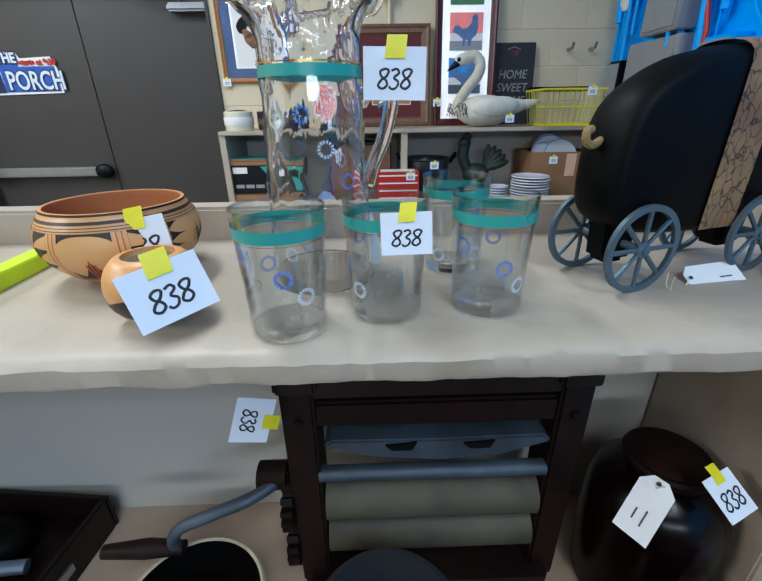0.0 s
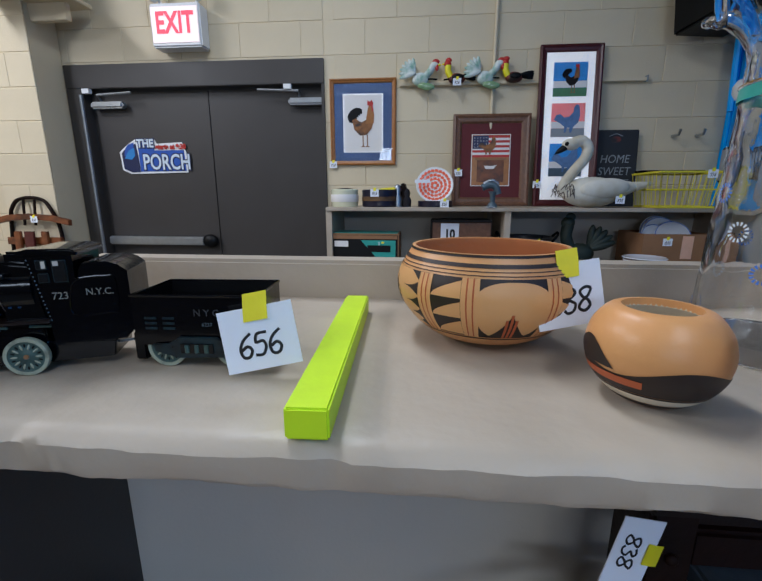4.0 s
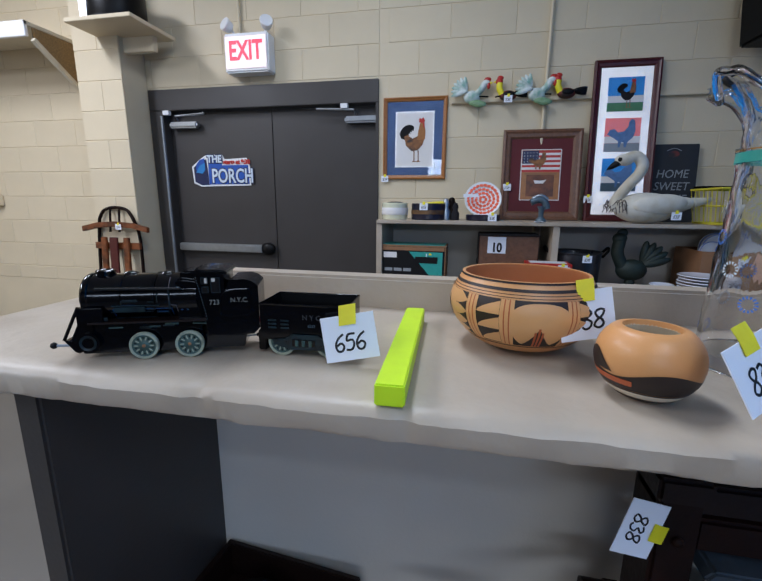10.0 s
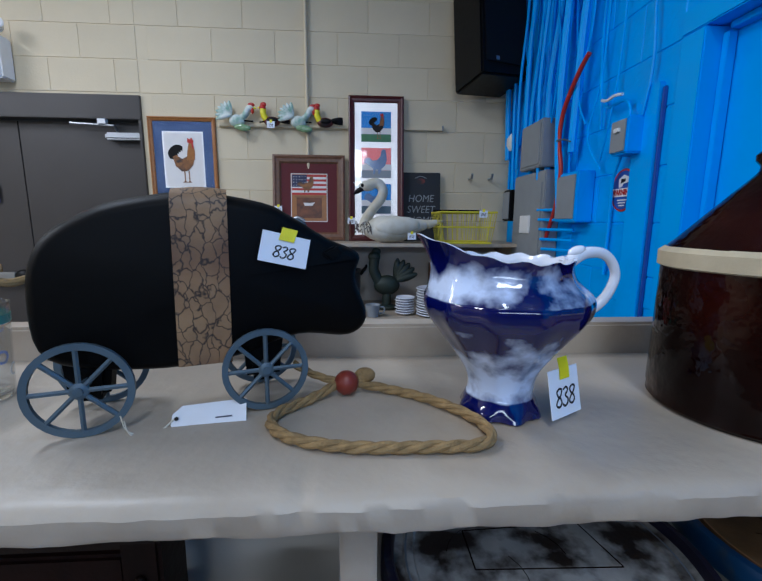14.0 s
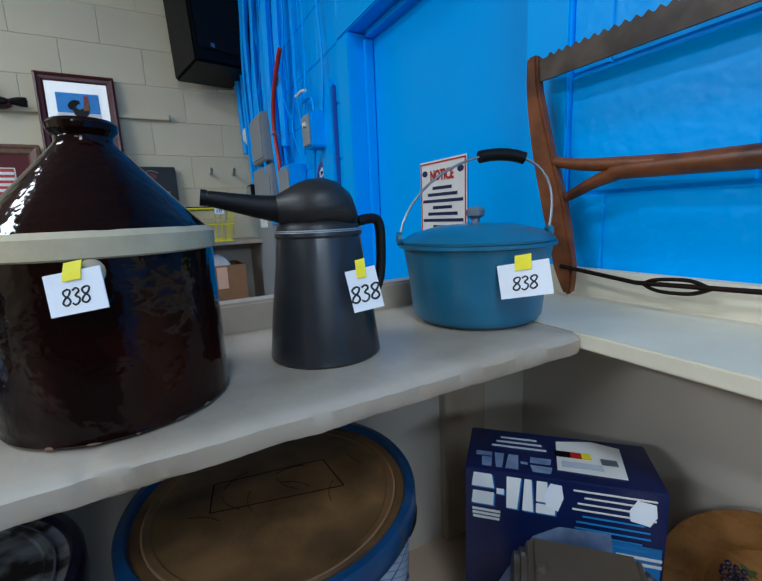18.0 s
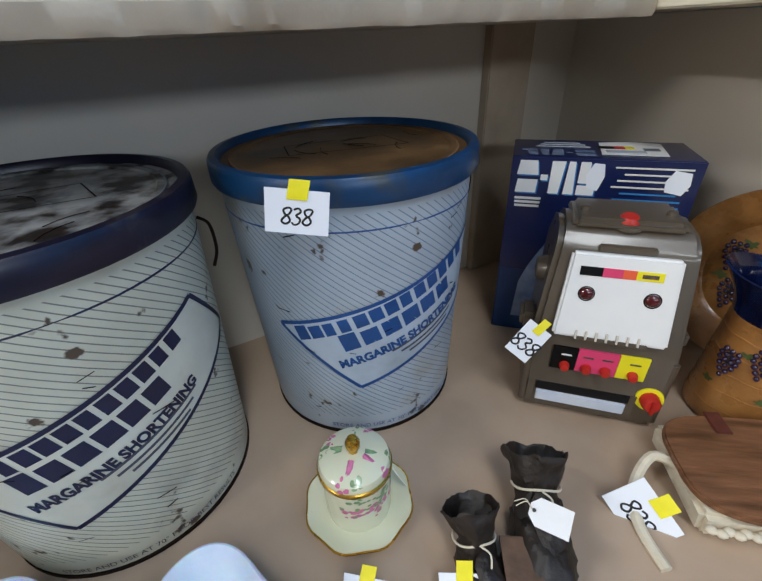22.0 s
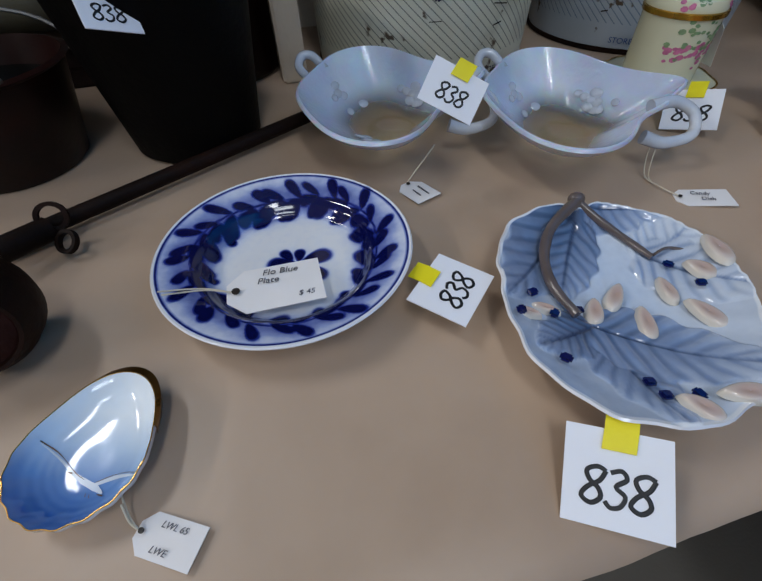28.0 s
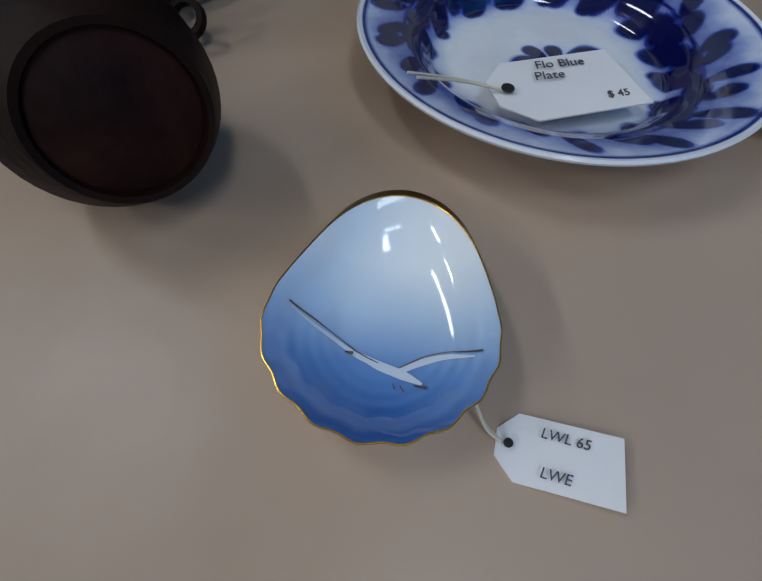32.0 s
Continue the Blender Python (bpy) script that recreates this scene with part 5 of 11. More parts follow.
part("painted_field", band(bp, 0.0165, 0.0608, 0.0003, rows=9), "potblack", bowl, "black painted field between the lobes")
arch = lambda t, c, w, p=2.0: max(0.0, 1 - abs((t - c) / w) ** p) ** 0.5
for turn in (-85.0, 95.0):
    a, w = radians(turn), 0.37
    part("painted_lobe", band(bp, 0, 0, 0.0006, a - w, a + w, 36, lambda t, a=a: 0.044 - 0.0275 * arch(t, a, w, 3.2), lambda t, a=a: 0.044 + 0.015 * arch(t, a, w, 2.6), 10), "lobe", bowl, "round orange lobe")
    part("painted_motif", band(bp, 0, 0, 0.0009, a - 0.3, a + 0.3, 30, lambda t: 0.0166, lambda t, a=a: 0.0169 + 0.02 * max(0.0, 1 - abs(t - a) / 0.3) ** 2.2, 6), "potblack", bowl, "black tuft at the foot of the lobe")
    for k in (-1, 0, 1):
        part("painted_stroke", band(bp, 0, 0, 0.0011, a + 0.045 * k - 0.014, a + 0.045 * k + 0.014, 4, lambda t: 0.0167, lambda t, k=k: 0.037 - 0.004 * abs(k), 7), "potred", bowl, "brown stroke")
    for side in (-1, 1):
        for off in (23.0, 51.0):
            c = a + side * radians(off)
            part("painted_bar", band(bp, 0, 0, 0.0007, c - 0.085, c + 0.085, 8, lambda t: 0.0165, lambda t: 0.0608, 9), "lobe", bowl, "orange upright bar")
            for k in (-1, 1):
                part("painted_stroke", band(bp, 0, 0, 0.0009, c + 0.03 * k - 0.007, c + 0.03 * k + 0.007, 3, lambda t: 0.0166, lambda t: 0.0607, 9), "potred", bowl, "brown stroke")
        c0, c1 = a + side * (radians(51.0) - 0.088), a + side * (radians(23.0) + 0.088)
        for k in range(3):
            z0 = 0.0175 + 0.0146 * k
            part("painted_leaf", band(bp, 0, 0, 0.0006, min(c0, c1), max(c0, c1), 16, lambda t, z0=z0: z0, lambda t, z0=z0, c0=c0, c1=c1: z0 + 0.0002 + 0.012 * max(0.0, (t - c0) / (c1 - c0)) ** 0.6, 5), "lobe", bowl, "orange leaf between the bars")
        c0, c1 = a + side * (radians(51.0) + 0.088), a + side * radians(90.0)
        part("painted_panel", band(bp, 0, 0, 0.0006, min(c0, c1), max(c0, c1), 20, lambda t: 0.0165, lambda t: 0.0608, 9), "lobe", bowl, "orange panel")
        for k, z0 in enumerate((0.0485, 0.0375, 0.028, 0.0205)):
            ln = 0.24 - 0.03 * k
            part("painted_finger", band(bp, 0, 0, 0.0009, min(c0, c0 + side * ln), max(c0, c0 + side * ln), 14, lambda t, z0=z0, c0=c0, ln=ln: z0 - 0.0052 * max(0.0, 1 - abs(t - c0) / ln) ** 2.2, lambda t, z0=z0, c0=c0, ln=ln: z0 + 0.0004 + 0.0042 * max(0.0, 1 - abs(t - c0) / ln) ** 2.2, 4), "potblack", bowl, "black finger")
        part("painted_finger", band(bp, 0, 0, 0.0009, min(c0, c0 + side * 0.16), max(c0, c0 + side * 0.16), 12, lambda t, c0=c0: 0.0606 - 0.006 * max(0.0, 1 - abs(t - c0) / 0.16) ** 1.5, lambda t: 0.0608, 4), "potblack", bowl, "black corner")
        c2 = c0 + side * 0.4
        for k in range(3):
            part("painted_stroke", band(bp, 0, 0, 0.0009, min(c2, c2 + side * 0.12), max(c2, c2 + side * 0.12), 6, lambda t, k=k, c2=c2: 0.044 - 0.0042 * k + 0.02 * abs(t - c2), lambda t, k=k, c2=c2: 0.0448 - 0.0042 * k + 0.02 * abs(t - c2), 3), "potblack", bowl, "short black stroke")
        part("painted_stroke", band(bp, 0, 0, 0.0009, min(c2 + side * 0.1, c2 + side * 0.19), max(c2 + side * 0.1, c2 + side * 0.19), 6, lambda t, c2=c2: 0.066 - 0.2 * abs(t - c2) - 0.004, lambda t, c2=c2: min(0.0607, 0.066 - 0.2 * abs(t - c2) + 0.008), 4), "potblack", bowl, "broad dark stroke")
part("painted_band", band(bp, 0.0142, 0.0152), "potblack", bowl)

# small clay jar
JAR = [(0.012, 0.0), (0.02, 0.003), (0.031, 0.014), (0.036, 0.028), (0.034, 0.042), (0.027, 0.052), (0.0215, 0.0545)]
jar = thing("clay_jar", "small orange clay jar with black and white bands", "jar", pose(0.724, 0.053, S))
jp = smooth_prof(JAR)
part("body", lathe([(0, 0.001)] + jp + [(0.0195, 0.0545), (0.0195, 0.05)], 48), "pot", jar)
part("inside", lathe([(0.0197, 0.0542), (0.0195, 0.05), (0.028, 0.04), (0.029, 0.02), (0, 0.006)], 40), "potwhite", jar, "pale inside")
part("painted_band", band(jp, 0, 0, 0.0004, lo=lambda a: 0.0125, hi=lambda a: 0.022 + 0.008 * (0.5 + 0.5 * math.sin(3 * a))), "potblack", jar)
part("painted_band", band(jp, 0.0165, 0.021, 0.0007, 2.4, 4.1), "potred", jar)
part("painted_band", band(jp, 0.006, 0.011), "potwhite", jar)
part("painted_band", band(jp, 0.0012, 0.0055), "potblack", jar)
part("painted_band", band(jp, 0.011, 0.0122), "potblack", jar)
part("painted_band", band(jp, 0, 0, 0.0005, 2.6, 3.7, 24, lambda t: 0.024, lambda t: 0.024 + 0.014 * max(0, math.sin((t - 2.6) / 1.1 * math.pi))), "potblack", jar)


# glasses and pitcher
def ring_flower(r_surface, a, z, size, parent, material, petals=16):
    bm = bmesh.new()
    for k in range(petals):
        t = 2 * math.pi * k / petals
        u, v = math.cos(t), math.sin(t)
        p0, p1 = size * 0.62, size
        ps = []
        for rr, s in ((p0, -0.09), (p1, -0.13), (p1, 0.13), (p0, 0.09)):
            x, y = rr * math.cos(t + s), rr * math.sin(t + s)
            rs = r_surface(z + y) + 0.0003
            ps.append(bm.verts.new((rs * math.cos(a + x / rs), rs * math.sin(a + x / rs), z + y)))
        bm.faces.new(ps)
    return part("printed_flower", bm, material, parent, "ring-shaped enamel flower", smooth=False)


TUMBLER = [(0.0, 0.0), (0.0265, 0.0), (0.0285, 0.002), (0.0292, 0.02), (0.0305, 0.05), (0.0328, 0.0915), (0.0332, 0.093)]


def tumbler():
    g = thing("drinking_glass", "clear glass tumbler with teal band and faint blue flowers", "glass", None, "glass set with pitcher")
    prof = smooth_prof(TUMBLER, 3)
    inner = [(r - 0.0011, z) for r, z in prof[::-1] if z > 0.012] + [(0.02, 0.009), (0, 0.0085)]
    part("glass", lathe(prof[4:] + [(r - 0.0012, z) for r, z in prof[::-1] if z > 0.006], 48), "thinglass", g, "thin clear glass wall")
    part("base", lathe([(0, 0.0), (0.0262, 0.0), (0.0272, 0.002), (0.0274, 0.006), (0.022, 0.0085), (0, 0.0075)], 40), "glass", g, "thick clear glass base")
    out = [p for p in prof if p[1] > 0.001]
    part("teal_band", band(out, 0.0755, 0.084, 0.0004), "teal", g, "teal enamel band")
    part("gold_line", band(out, 0.0738, 0.0742, 0.0004), "gold", g)
    rs = lambda z: on_profile(out, z)
    for k in range(7):
        a, z = 2 * math.pi * k / 7 + (k % 3) * 0.2, 0.02 + 0.046 * ((k * 5) % 7) / 6
        ring_flower(rs, a, z, 0.0068, g, "lblue" if k % 3 else "opalflower")
    return g


first = tumbler()
first.matrix_basis = pose(0.833, 0.03, S)
for x, y, a in ((0.909, 0.054, 70), (0.994, 0.06, 150), (0.983, 0.155, 230)):
    copy_thing(first, pose(x, y, S, 0, 0, a))

PITCH = [(0.0, 0.0), (0.046, 0.0), (0.049, 0.003), (0.0485, 0.02), (0.0458, 0.08), (0.0428, 0.14), (0.0414, 0.185), (0.0412, 0.205)]
pit = thing("glass_pitcher", "tall clear glass pitcher with ruffled rim and teal band", "pitcher", pose(0.85, 0.135, S), "glass set with pitcher")
pp = smooth_prof(PITCH, 4)


def ruffle(a, r, z):
    k = max(0, (z - 0.207) / 0.032)
    dents = 0.0006 * math.sin(6 * a + z * 8) + 0.0013 * math.sin(10 * a) * math.sin(z * 150)
    lip = max(0, math.cos(a - math.pi)) ** 3
    return r + dents * min(1, z * 12) + k * (0.0055 * math.sin(6 * a) + 0.002 * math.sin(11 * a) + 0.012 * lip), z + k * (0.009 * math.sin(6 * a + 1.2) + 0.003 * math.sin(13 * a)) + 0.006 * lip * k


outer = pp + [(0.0418, 0.213), (0.044, 0.221), (0.049, 0.229), (0.0555, 0.234), (0.059, 0.236)]
inner = [(r - 0.003, z) for r, z in outer[::-1] if z > 0.012] + [(0.03, 0.012), (0, 0.012)]
part("glass", lathe(outer + inner, 72, wave=ruffle), "glass", pit, "dimpled clear glass body")
rim = [(ruffle(t, 0.0575, 0.2362), t) for t in [2 * math.pi * i / 96 for i in range(96)]]
part("rim", tube([(q[0] * math.cos(t), q[0] * math.sin(t), q[1]) for q, t in rim], 0.0036, 10, closed=True), "glass", pit, "thick ruffled glass rim")
po = [p for p in pp if p[1] > 0.001]
part("teal_band", band(po, 0.178, 0.1865, 0.0016), "teal", pit, "teal enamel band")
part("gold_line", band(po, 0.1875, 0.1885, 0.0022), "gold", pit)
for k in range(16):
    a, z = 2 * math.pi * k / 16 * 3 + 0.3, 0.02 + 0.14 * ((k * 7) % 16) / 16
    ring_flower(lambda q: on_profile(po, q) + 0.0014, a, z, 0.007, pit, "lblue" if k % 2 else "opalflower", 14)
part("handle", tube(spline([(0.041, 0.0, 0.158), (0.054, -0.003, 0.176), (0.068, -0.005, 0.166), (0.062, -0.005, 0.134), (0.051, -0.002, 0.108), (0.046, 0, 0.09)], 7), 0.0062, 12), "glass", pit, "clear glass handle")
tagm = pose(0.897, 0.145, S + 0.035, 84, 80, 12)
st = string_tag(tagm, 0.055, 0.014, (), [(-0.026, 0, 0.001), (-0.04, 0.004, 0.003), (-0.05, 0, 0.002)], "long white paper tag hanging on the glass pitcher")

# pig pull toy: thick shaped board, band, iron wheels
pig = thing("pig_pull_toy", "black wooden pig-shaped pull toy with a tan band on iron wheels", "toy", pose(1.132, 0.077, S, 0, 0, 16.8))
ctrl = [(-0.036, 0.115), (-0.024, 0.158), (0.012, 0.184), (0.048, 0.195), (0.095, 0.2), (0.15, 0.192), (0.176, 0.18), (0.212, 0.158), (0.243, 0.143), (0.239, 0.118), (0.251, 0.078), (0.23, 0.058), (0.178, 0.063), (0.116, 0.046), (0.044, 0.043), (-0.026, 0.06)]
out = [(p.x, p.y) for p in spline([(x, z, 0) for x, z in ctrl], 5, closed=True)]


def puffed(outline, y0, y1, rim, bm=None):
    """A thick board with well-rounded edges cut to the outline."""
    bm = bm or bmesh.new()
    cx, cz = sum(p[0] for p in outline) / len(outline), sum(p[1] for p in outline) / len(outline)
    n, rings = len(outline), []
    for k in range(9):
        t = math.pi * k / 8
        y = (y0 + y1) / 2 - (y1 - y0) / 2 * math.cos(t)
        inset = rim * (1 - math.sin(t))
        ring = []
        for i, (x, z) in enumerate(outline):
            a, b = outline[i - 1], outline[(i + 1) % n]
            nx, nz = b[1] - a[1], a[0] - b[0]
            ln = math.hypot(nx, nz) or 1
            s = 1 if (nx * (x - cx) + nz * (z - cz)) < 0 else -1
            ring.append(bm.verts.new((x + s * nx / ln * inset, y, z + s * nz / ln * inset)))
        rings.append(ring)
    for a, b in zip(rings, rings[1:]):
        for i in range(n):
            bm.faces.new((a[i], a[(i + 1) % n], b[(i + 1) % n], b[i]))
    for ring, flip in ((rings[0], 1), (rings[-1], 0)):
        c = bm.verts.new((cx, ring[0].co.y, cz))
        for i in range(n):
            bm.faces.new((ring[i], c, ring[(i + 1) % n]) if flip else (ring[i], ring[(i + 1) % n], c))
    return bm


part("body", puffed(out, 0.008, 0.062, 0.012), "pig", pig, "rubbed matt black wooden body")
bm = bmesh.new()
xs = [0.073 + 0.0445 * i / 6 for i in range(7)]
rows = []
for i, x in enumerate(xs):
    top = 0.198 + 0.002 * math.sin(i * 0.5)
    x2 = x - 0.001
    loop = [(0.0066, 0.048), (0.0062, 0.09), (0.0062, 0.15), (0.0064, 0.184), (0.008, 0.1925), (0.0115, 0.1968), (0.0175, top + 0.0022), (0.026, top + 0.004), (0.035, top + 0.0046), (0.044, top + 0.004), (0.0525, top + 0.0022), (0.0585, 0.1968), (0.062, 0.1925), (0.0638, 0.184), (0.0638, 0.05)]
    rows.append([bm.verts.new((x + (z - 0.12) * 0.015, y, z)) for y, z in loop])
for a, b in zip(rows, rows[1:]):
    for k in range(len(a) - 1):
        bm.faces.new((a[k], b[k], b[k + 1], a[k + 1]))
part("band", bm, "band", pig, "crackled tan painted band")
for y in (0.0, 0.07):
    for x, r in ((0.0, 0.0395), (0.145, 0.0385)):
        spoked_wheel(r, 0.004, 8, "bluegrey", None, "wheel", pig, pose(x, y, 0.0395), "grey-blue iron spoked wheel")
for x in (0.0, 0.145):
    part("axle", rod(0.0035, 0.08, pose(x, 0.035, 0.0395, 90)), "bluegrey", pig)
    part("leg", prism([(x - 0.016, 0.02), (x + 0.014, 0.02), (x + 0.02, 0.07), (x - 0.02, 0.075)], 0.03, m=pose(0, 0.02, 0)), "pig", pig, bevel=0.006)
part("tail", tube(spline([(-0.034, 0.035, 0.128), (-0.046, 0.03, 0.125), (-0.055, 0.028, 0.128), (-0.056, 0.028, 0.136), (-0.05, 0.03, 0.137)], 5), 0.0034, 8), "rope", pig, "short rope tail")
part("ear", prism([(0.2, 0.146), (0.214, 0.153), (0.22, 0.144), (0.208, 0.138)], 0.006, m=pose(0, 0.004, 0)), "pig", pig, bevel=0.002)


def twisted_rope(pts, r, name="rope", strands=3, turn=26.0):
    bm = bmesh.new()
    ps = [Vector(p) for p in pts]
    run = [0.0]
    for a, b in zip(ps, ps[1:]):
        run.append(run[-1] + (b - a).length)
    for s in range(strands):
        line = []
        for i, p in enumerate(ps):
            d = (ps[min(i + 1, len(ps) - 1)] - ps[max(i - 1, 0)]).normalized()
            side = d.cross(Vector((0, 0, 1))).normalized()
            up = side.cross(d)
            a = run[i] / r * 0.55 + 2 * math.pi * s / strands
            line.append(p + r * 0.5 * (math.cos(a) * side + math.sin(a) * up))
        tube(line, r * 0.58, 8, bm)
    return bm


rope = thing("pull_rope", "thick twisted jute pull rope with a dark red bead", "rope")
z = S + 0.0056
loop = spline([(1.334, 0.147, z + 0.006), (1.31, 0.128, z), (1.284, 0.1, z), (1.283, 0.076, z), (1.305, 0.054, z), (1.35, 0.04, z), (1.41, 0.037, z), (1.452, 0.04, z), (1.463, 0.06, z), (1.452, 0.09, z), (1.42, 0.125, z), (1.385, 0.148, z), (1.352, 0.152, z + 0.006)], 14)
part("rope", twisted_rope(loop, 0.0048), "rope", rope)
part("lead", twisted_rope(spline([(1.29, 0.155, S + 0.032), (1.31, 0.155, S + 0.02), (1.335, 0.151, S + 0.013)], 10), 0.004), "rope", rope)
part("knot", ball(0.011, 0.008, 0.008, 1.363, 0.158, S + 0.017), "rope", rope)
part("bead", ball(0.0125, 0.0125, 0.0125, 1.344, 0.149, S + 0.0128), "bead", rope, "dark red wooden bead")
string_tag(pose(1.224, 0.1, S + 0.004, 36, 0, 12), 0.062, 0.026, (("", 0.014, 0.012, -0.003),), [(-0.029, 0, 0.001), (-0.045, -0.012, -0.001), (-0.062, -0.008, 0.004), (-0.066, 0.0, 0.016)], "blank white string tag tied to the pig toy wheel")

# blue and white pitcher
VASE = [(0.0, 0.0), (0.034, 0.0), (0.0375, 0.005), (0.034, 0.014), (0.031, 0.024), (0.035, 0.042), (0.052, 0.068), (0.0715, 0.094), (0.0765, 0.108), (0.0735, 0.118), (0.062, 0.13), (0.0595, 0.14), (0.062, 0.148)]
vase = thing("china_pitcher", "flow blue and white china pitcher with scalloped rim", "pitcher", pose(1.49, 0.112, S, 0, 0, 5) @ Matrix.Scale(0.97, 4))


def scallop(a, r, z):
    k = max(0, (z - 0.118) / 0.03)
    spout = max(0, math.cos(a - math.pi)) ** 5
    flute = 0.0012 * math.cos(12 * a) * min(1, max(0, (z - 0.02) / 0.05)) * (1 - min(k, 1))
    foot = 0.003 * math.cos(8 * a) * max(0, 1 - z / 0.012)
    return r + flute + foot + k * (0.0016 * math.cos(14 * a) + 0.023 * spout - 0.004 * max(0, -math.cos(a - math.pi))), z + k * (0.0015 * math.cos(14 * a) + 0.017 * spout + 0.004 * max(0, math.cos(a - math.pi)))


vp = smooth_prof(VASE, 4)
outer_v = vp[1:]
inner_v = [(r - 0.003, z) for r, z in vp[::-1] if z > 0.03] + [(0, 0.03)]
vm = bpy.data.materials.new("flow_blue_glaze")
vm.use_nodes = True
nt = vm.node_tree
b = nt.nodes["Principled BSDF"]
b.inputs["Roughness"].default_value, b.inputs["Coat Weight"].default_value = 0.1, 0.5
tc, sep, ns = nt.nodes.new("ShaderNodeTexCoord"), nt.nodes.new("ShaderNodeSeparateXYZ"), nt.nodes.new("ShaderNodeTexNoise")
ns.inputs["Scale"].default_value, ns.inputs["Detail"].default_value = 34, 4
nt.links.new(tc.outputs["Object"], sep.inputs[0]), nt.links.new(tc.outputs["Object"], ns.inputs["Vector"])
rp = nt.nodes.new("ShaderNodeValToRGB")
stops = [(0.0, 0.98), (0.09, 0.95), (0.12, 0.42), (0.2, 0.26), (0.34, 0.34), (0.46, 0.5), (0.575, 0.6), (0.595, 1.0), (0.72, 1.0), (0.74, 0.44), (0.8, 0.4), (0.9, 0.52), (1.0, 0.72)]
while len(rp.color_ramp.elements) < len(stops):
    rp.color_ramp.elements.new(0.5)
for e, (p, v) in zip(rp.color_ramp.elements, stops):
    e.position, e.color = p, (v, v, v, 1)
mr = nt.nodes.new("ShaderNodeMapRange")
mr.inputs["From Max"].default_value = 0.155
nt.links.new(sep.outputs["Z"], mr.inputs["Value"]), nt.links.new(mr.outputs["Result"], rp.inputs["Fac"])
ad = nt.nodes.new("ShaderNodeMath")
ad.operation = "ADD"
nt.links.new(rp.outputs["Color"], ad.inputs[0]), nt.links.new(ns.outputs["Fac"], ad.inputs[1])
r2 = nt.nodes.new("ShaderNodeMapRange")
r2.inputs["From Min"].default_value, r2.inputs["From Max"].default_value = 0.8, 1.06
nt.links.new(ad.outputs[0], r2.inputs["Value"])
mx = nt.nodes.new("ShaderNodeMix")
mx.data_type = "RGBA"
mx.inputs["A"].default_value, mx.inputs["B"].default_value = rgb("cfdbf4"), rgb("060d50")
nt.links.new(r2.outputs["Result"], mx.inputs["Factor"]), nt.links.new(mx.outputs["Result"], b.inputs["Base Color"])
part("body", lathe(outer_v, 72, wave=scallop), vm, vase)
part("lining", lathe([vp[-1]] + inner_v, 72, wave=scallop), "china", vase, "pale blue-white inside")
part("handle", tube(spline([(0.058, 0, 0.14), (0.078, 0, 0.152), (0.101, 0, 0.15), (0.113, 0, 0.131), (0.104, 0, 0.108), (0.084, 0, 0.093), (0.072, 0, 0.088)], 6), 0.0066, 12, taper=lambda t: 1.1 - 0.4 * math.sin(math.pi * t)), "china", vase, "pale blue-white scrolled handle")
part("handle_scroll", ball(0.007, 0.005, 0.006, 0.076, 0, 0.094), "china", vase)
part("handle_thumb", ball(0.009, 0.006, 0.005, 0.07, 0, 0.154, m=pose(0, 0, 0, 0, -20, 0)), "china", vase)

# brown jug
JUG = [(0.0, 0.0), (0.083, 0.0), (0.0875, 0.004), (0.0865, 0.009), (0.088, 0.014), (0.0875, 0.07), (0.0868, 0.134)]
jug = thing("stoneware_jug", "dark brown glazed stoneware jug with a tan shoulder ring", "jug", pose(1.736, 0.1, S, 0, 0, 8))
part("body", lathe(JUG, 64), "brown", jug)
part("shoulder_ring", lathe([(0.0868, 0.134), (0.0895, 0.1355), (0.0898, 0.149), (0.084, 0.1535)], 64, wave=lambda a, r, z: (r + 0.0005 * math.sin(9 * a), z)), "crock", jug, "chipped unglazed tan ring")
part("chip", ball(0.008, 0.003, 0.009, -0.012, -0.0866, 0.126, 12), "crock", jug)
part("cone", lathe([(0.084, 0.1532), (0.077, 0.16), (0.05, 0.19), (0.024, 0.2185), (0.021, 0.2225), (0.0205, 0.227), (0.0245, 0.2315), (0.0248, 0.2365), (0.022, 0.2395), (0.016, 0.24), (0.015, 0.225), (0, 0.22)], 56), "brown", jug, "smooth brown glazed cone top")

for k in range(6):
    a = radians(-128 + 19 * k + 6 * math.sin(3.1 * k))
    part("foot_chip", ball(0.0035 + 0.002 * math.sin(2.3 * k), 0.0008, 0.0011 + 0.0005 * math.cos(1.7 * k), m=pose(0.0872 * math.cos(a), 0.0872 * math.sin(a), 0.0035, 0, 0, degrees(a) + 90), segs=8), "tansole", jug)
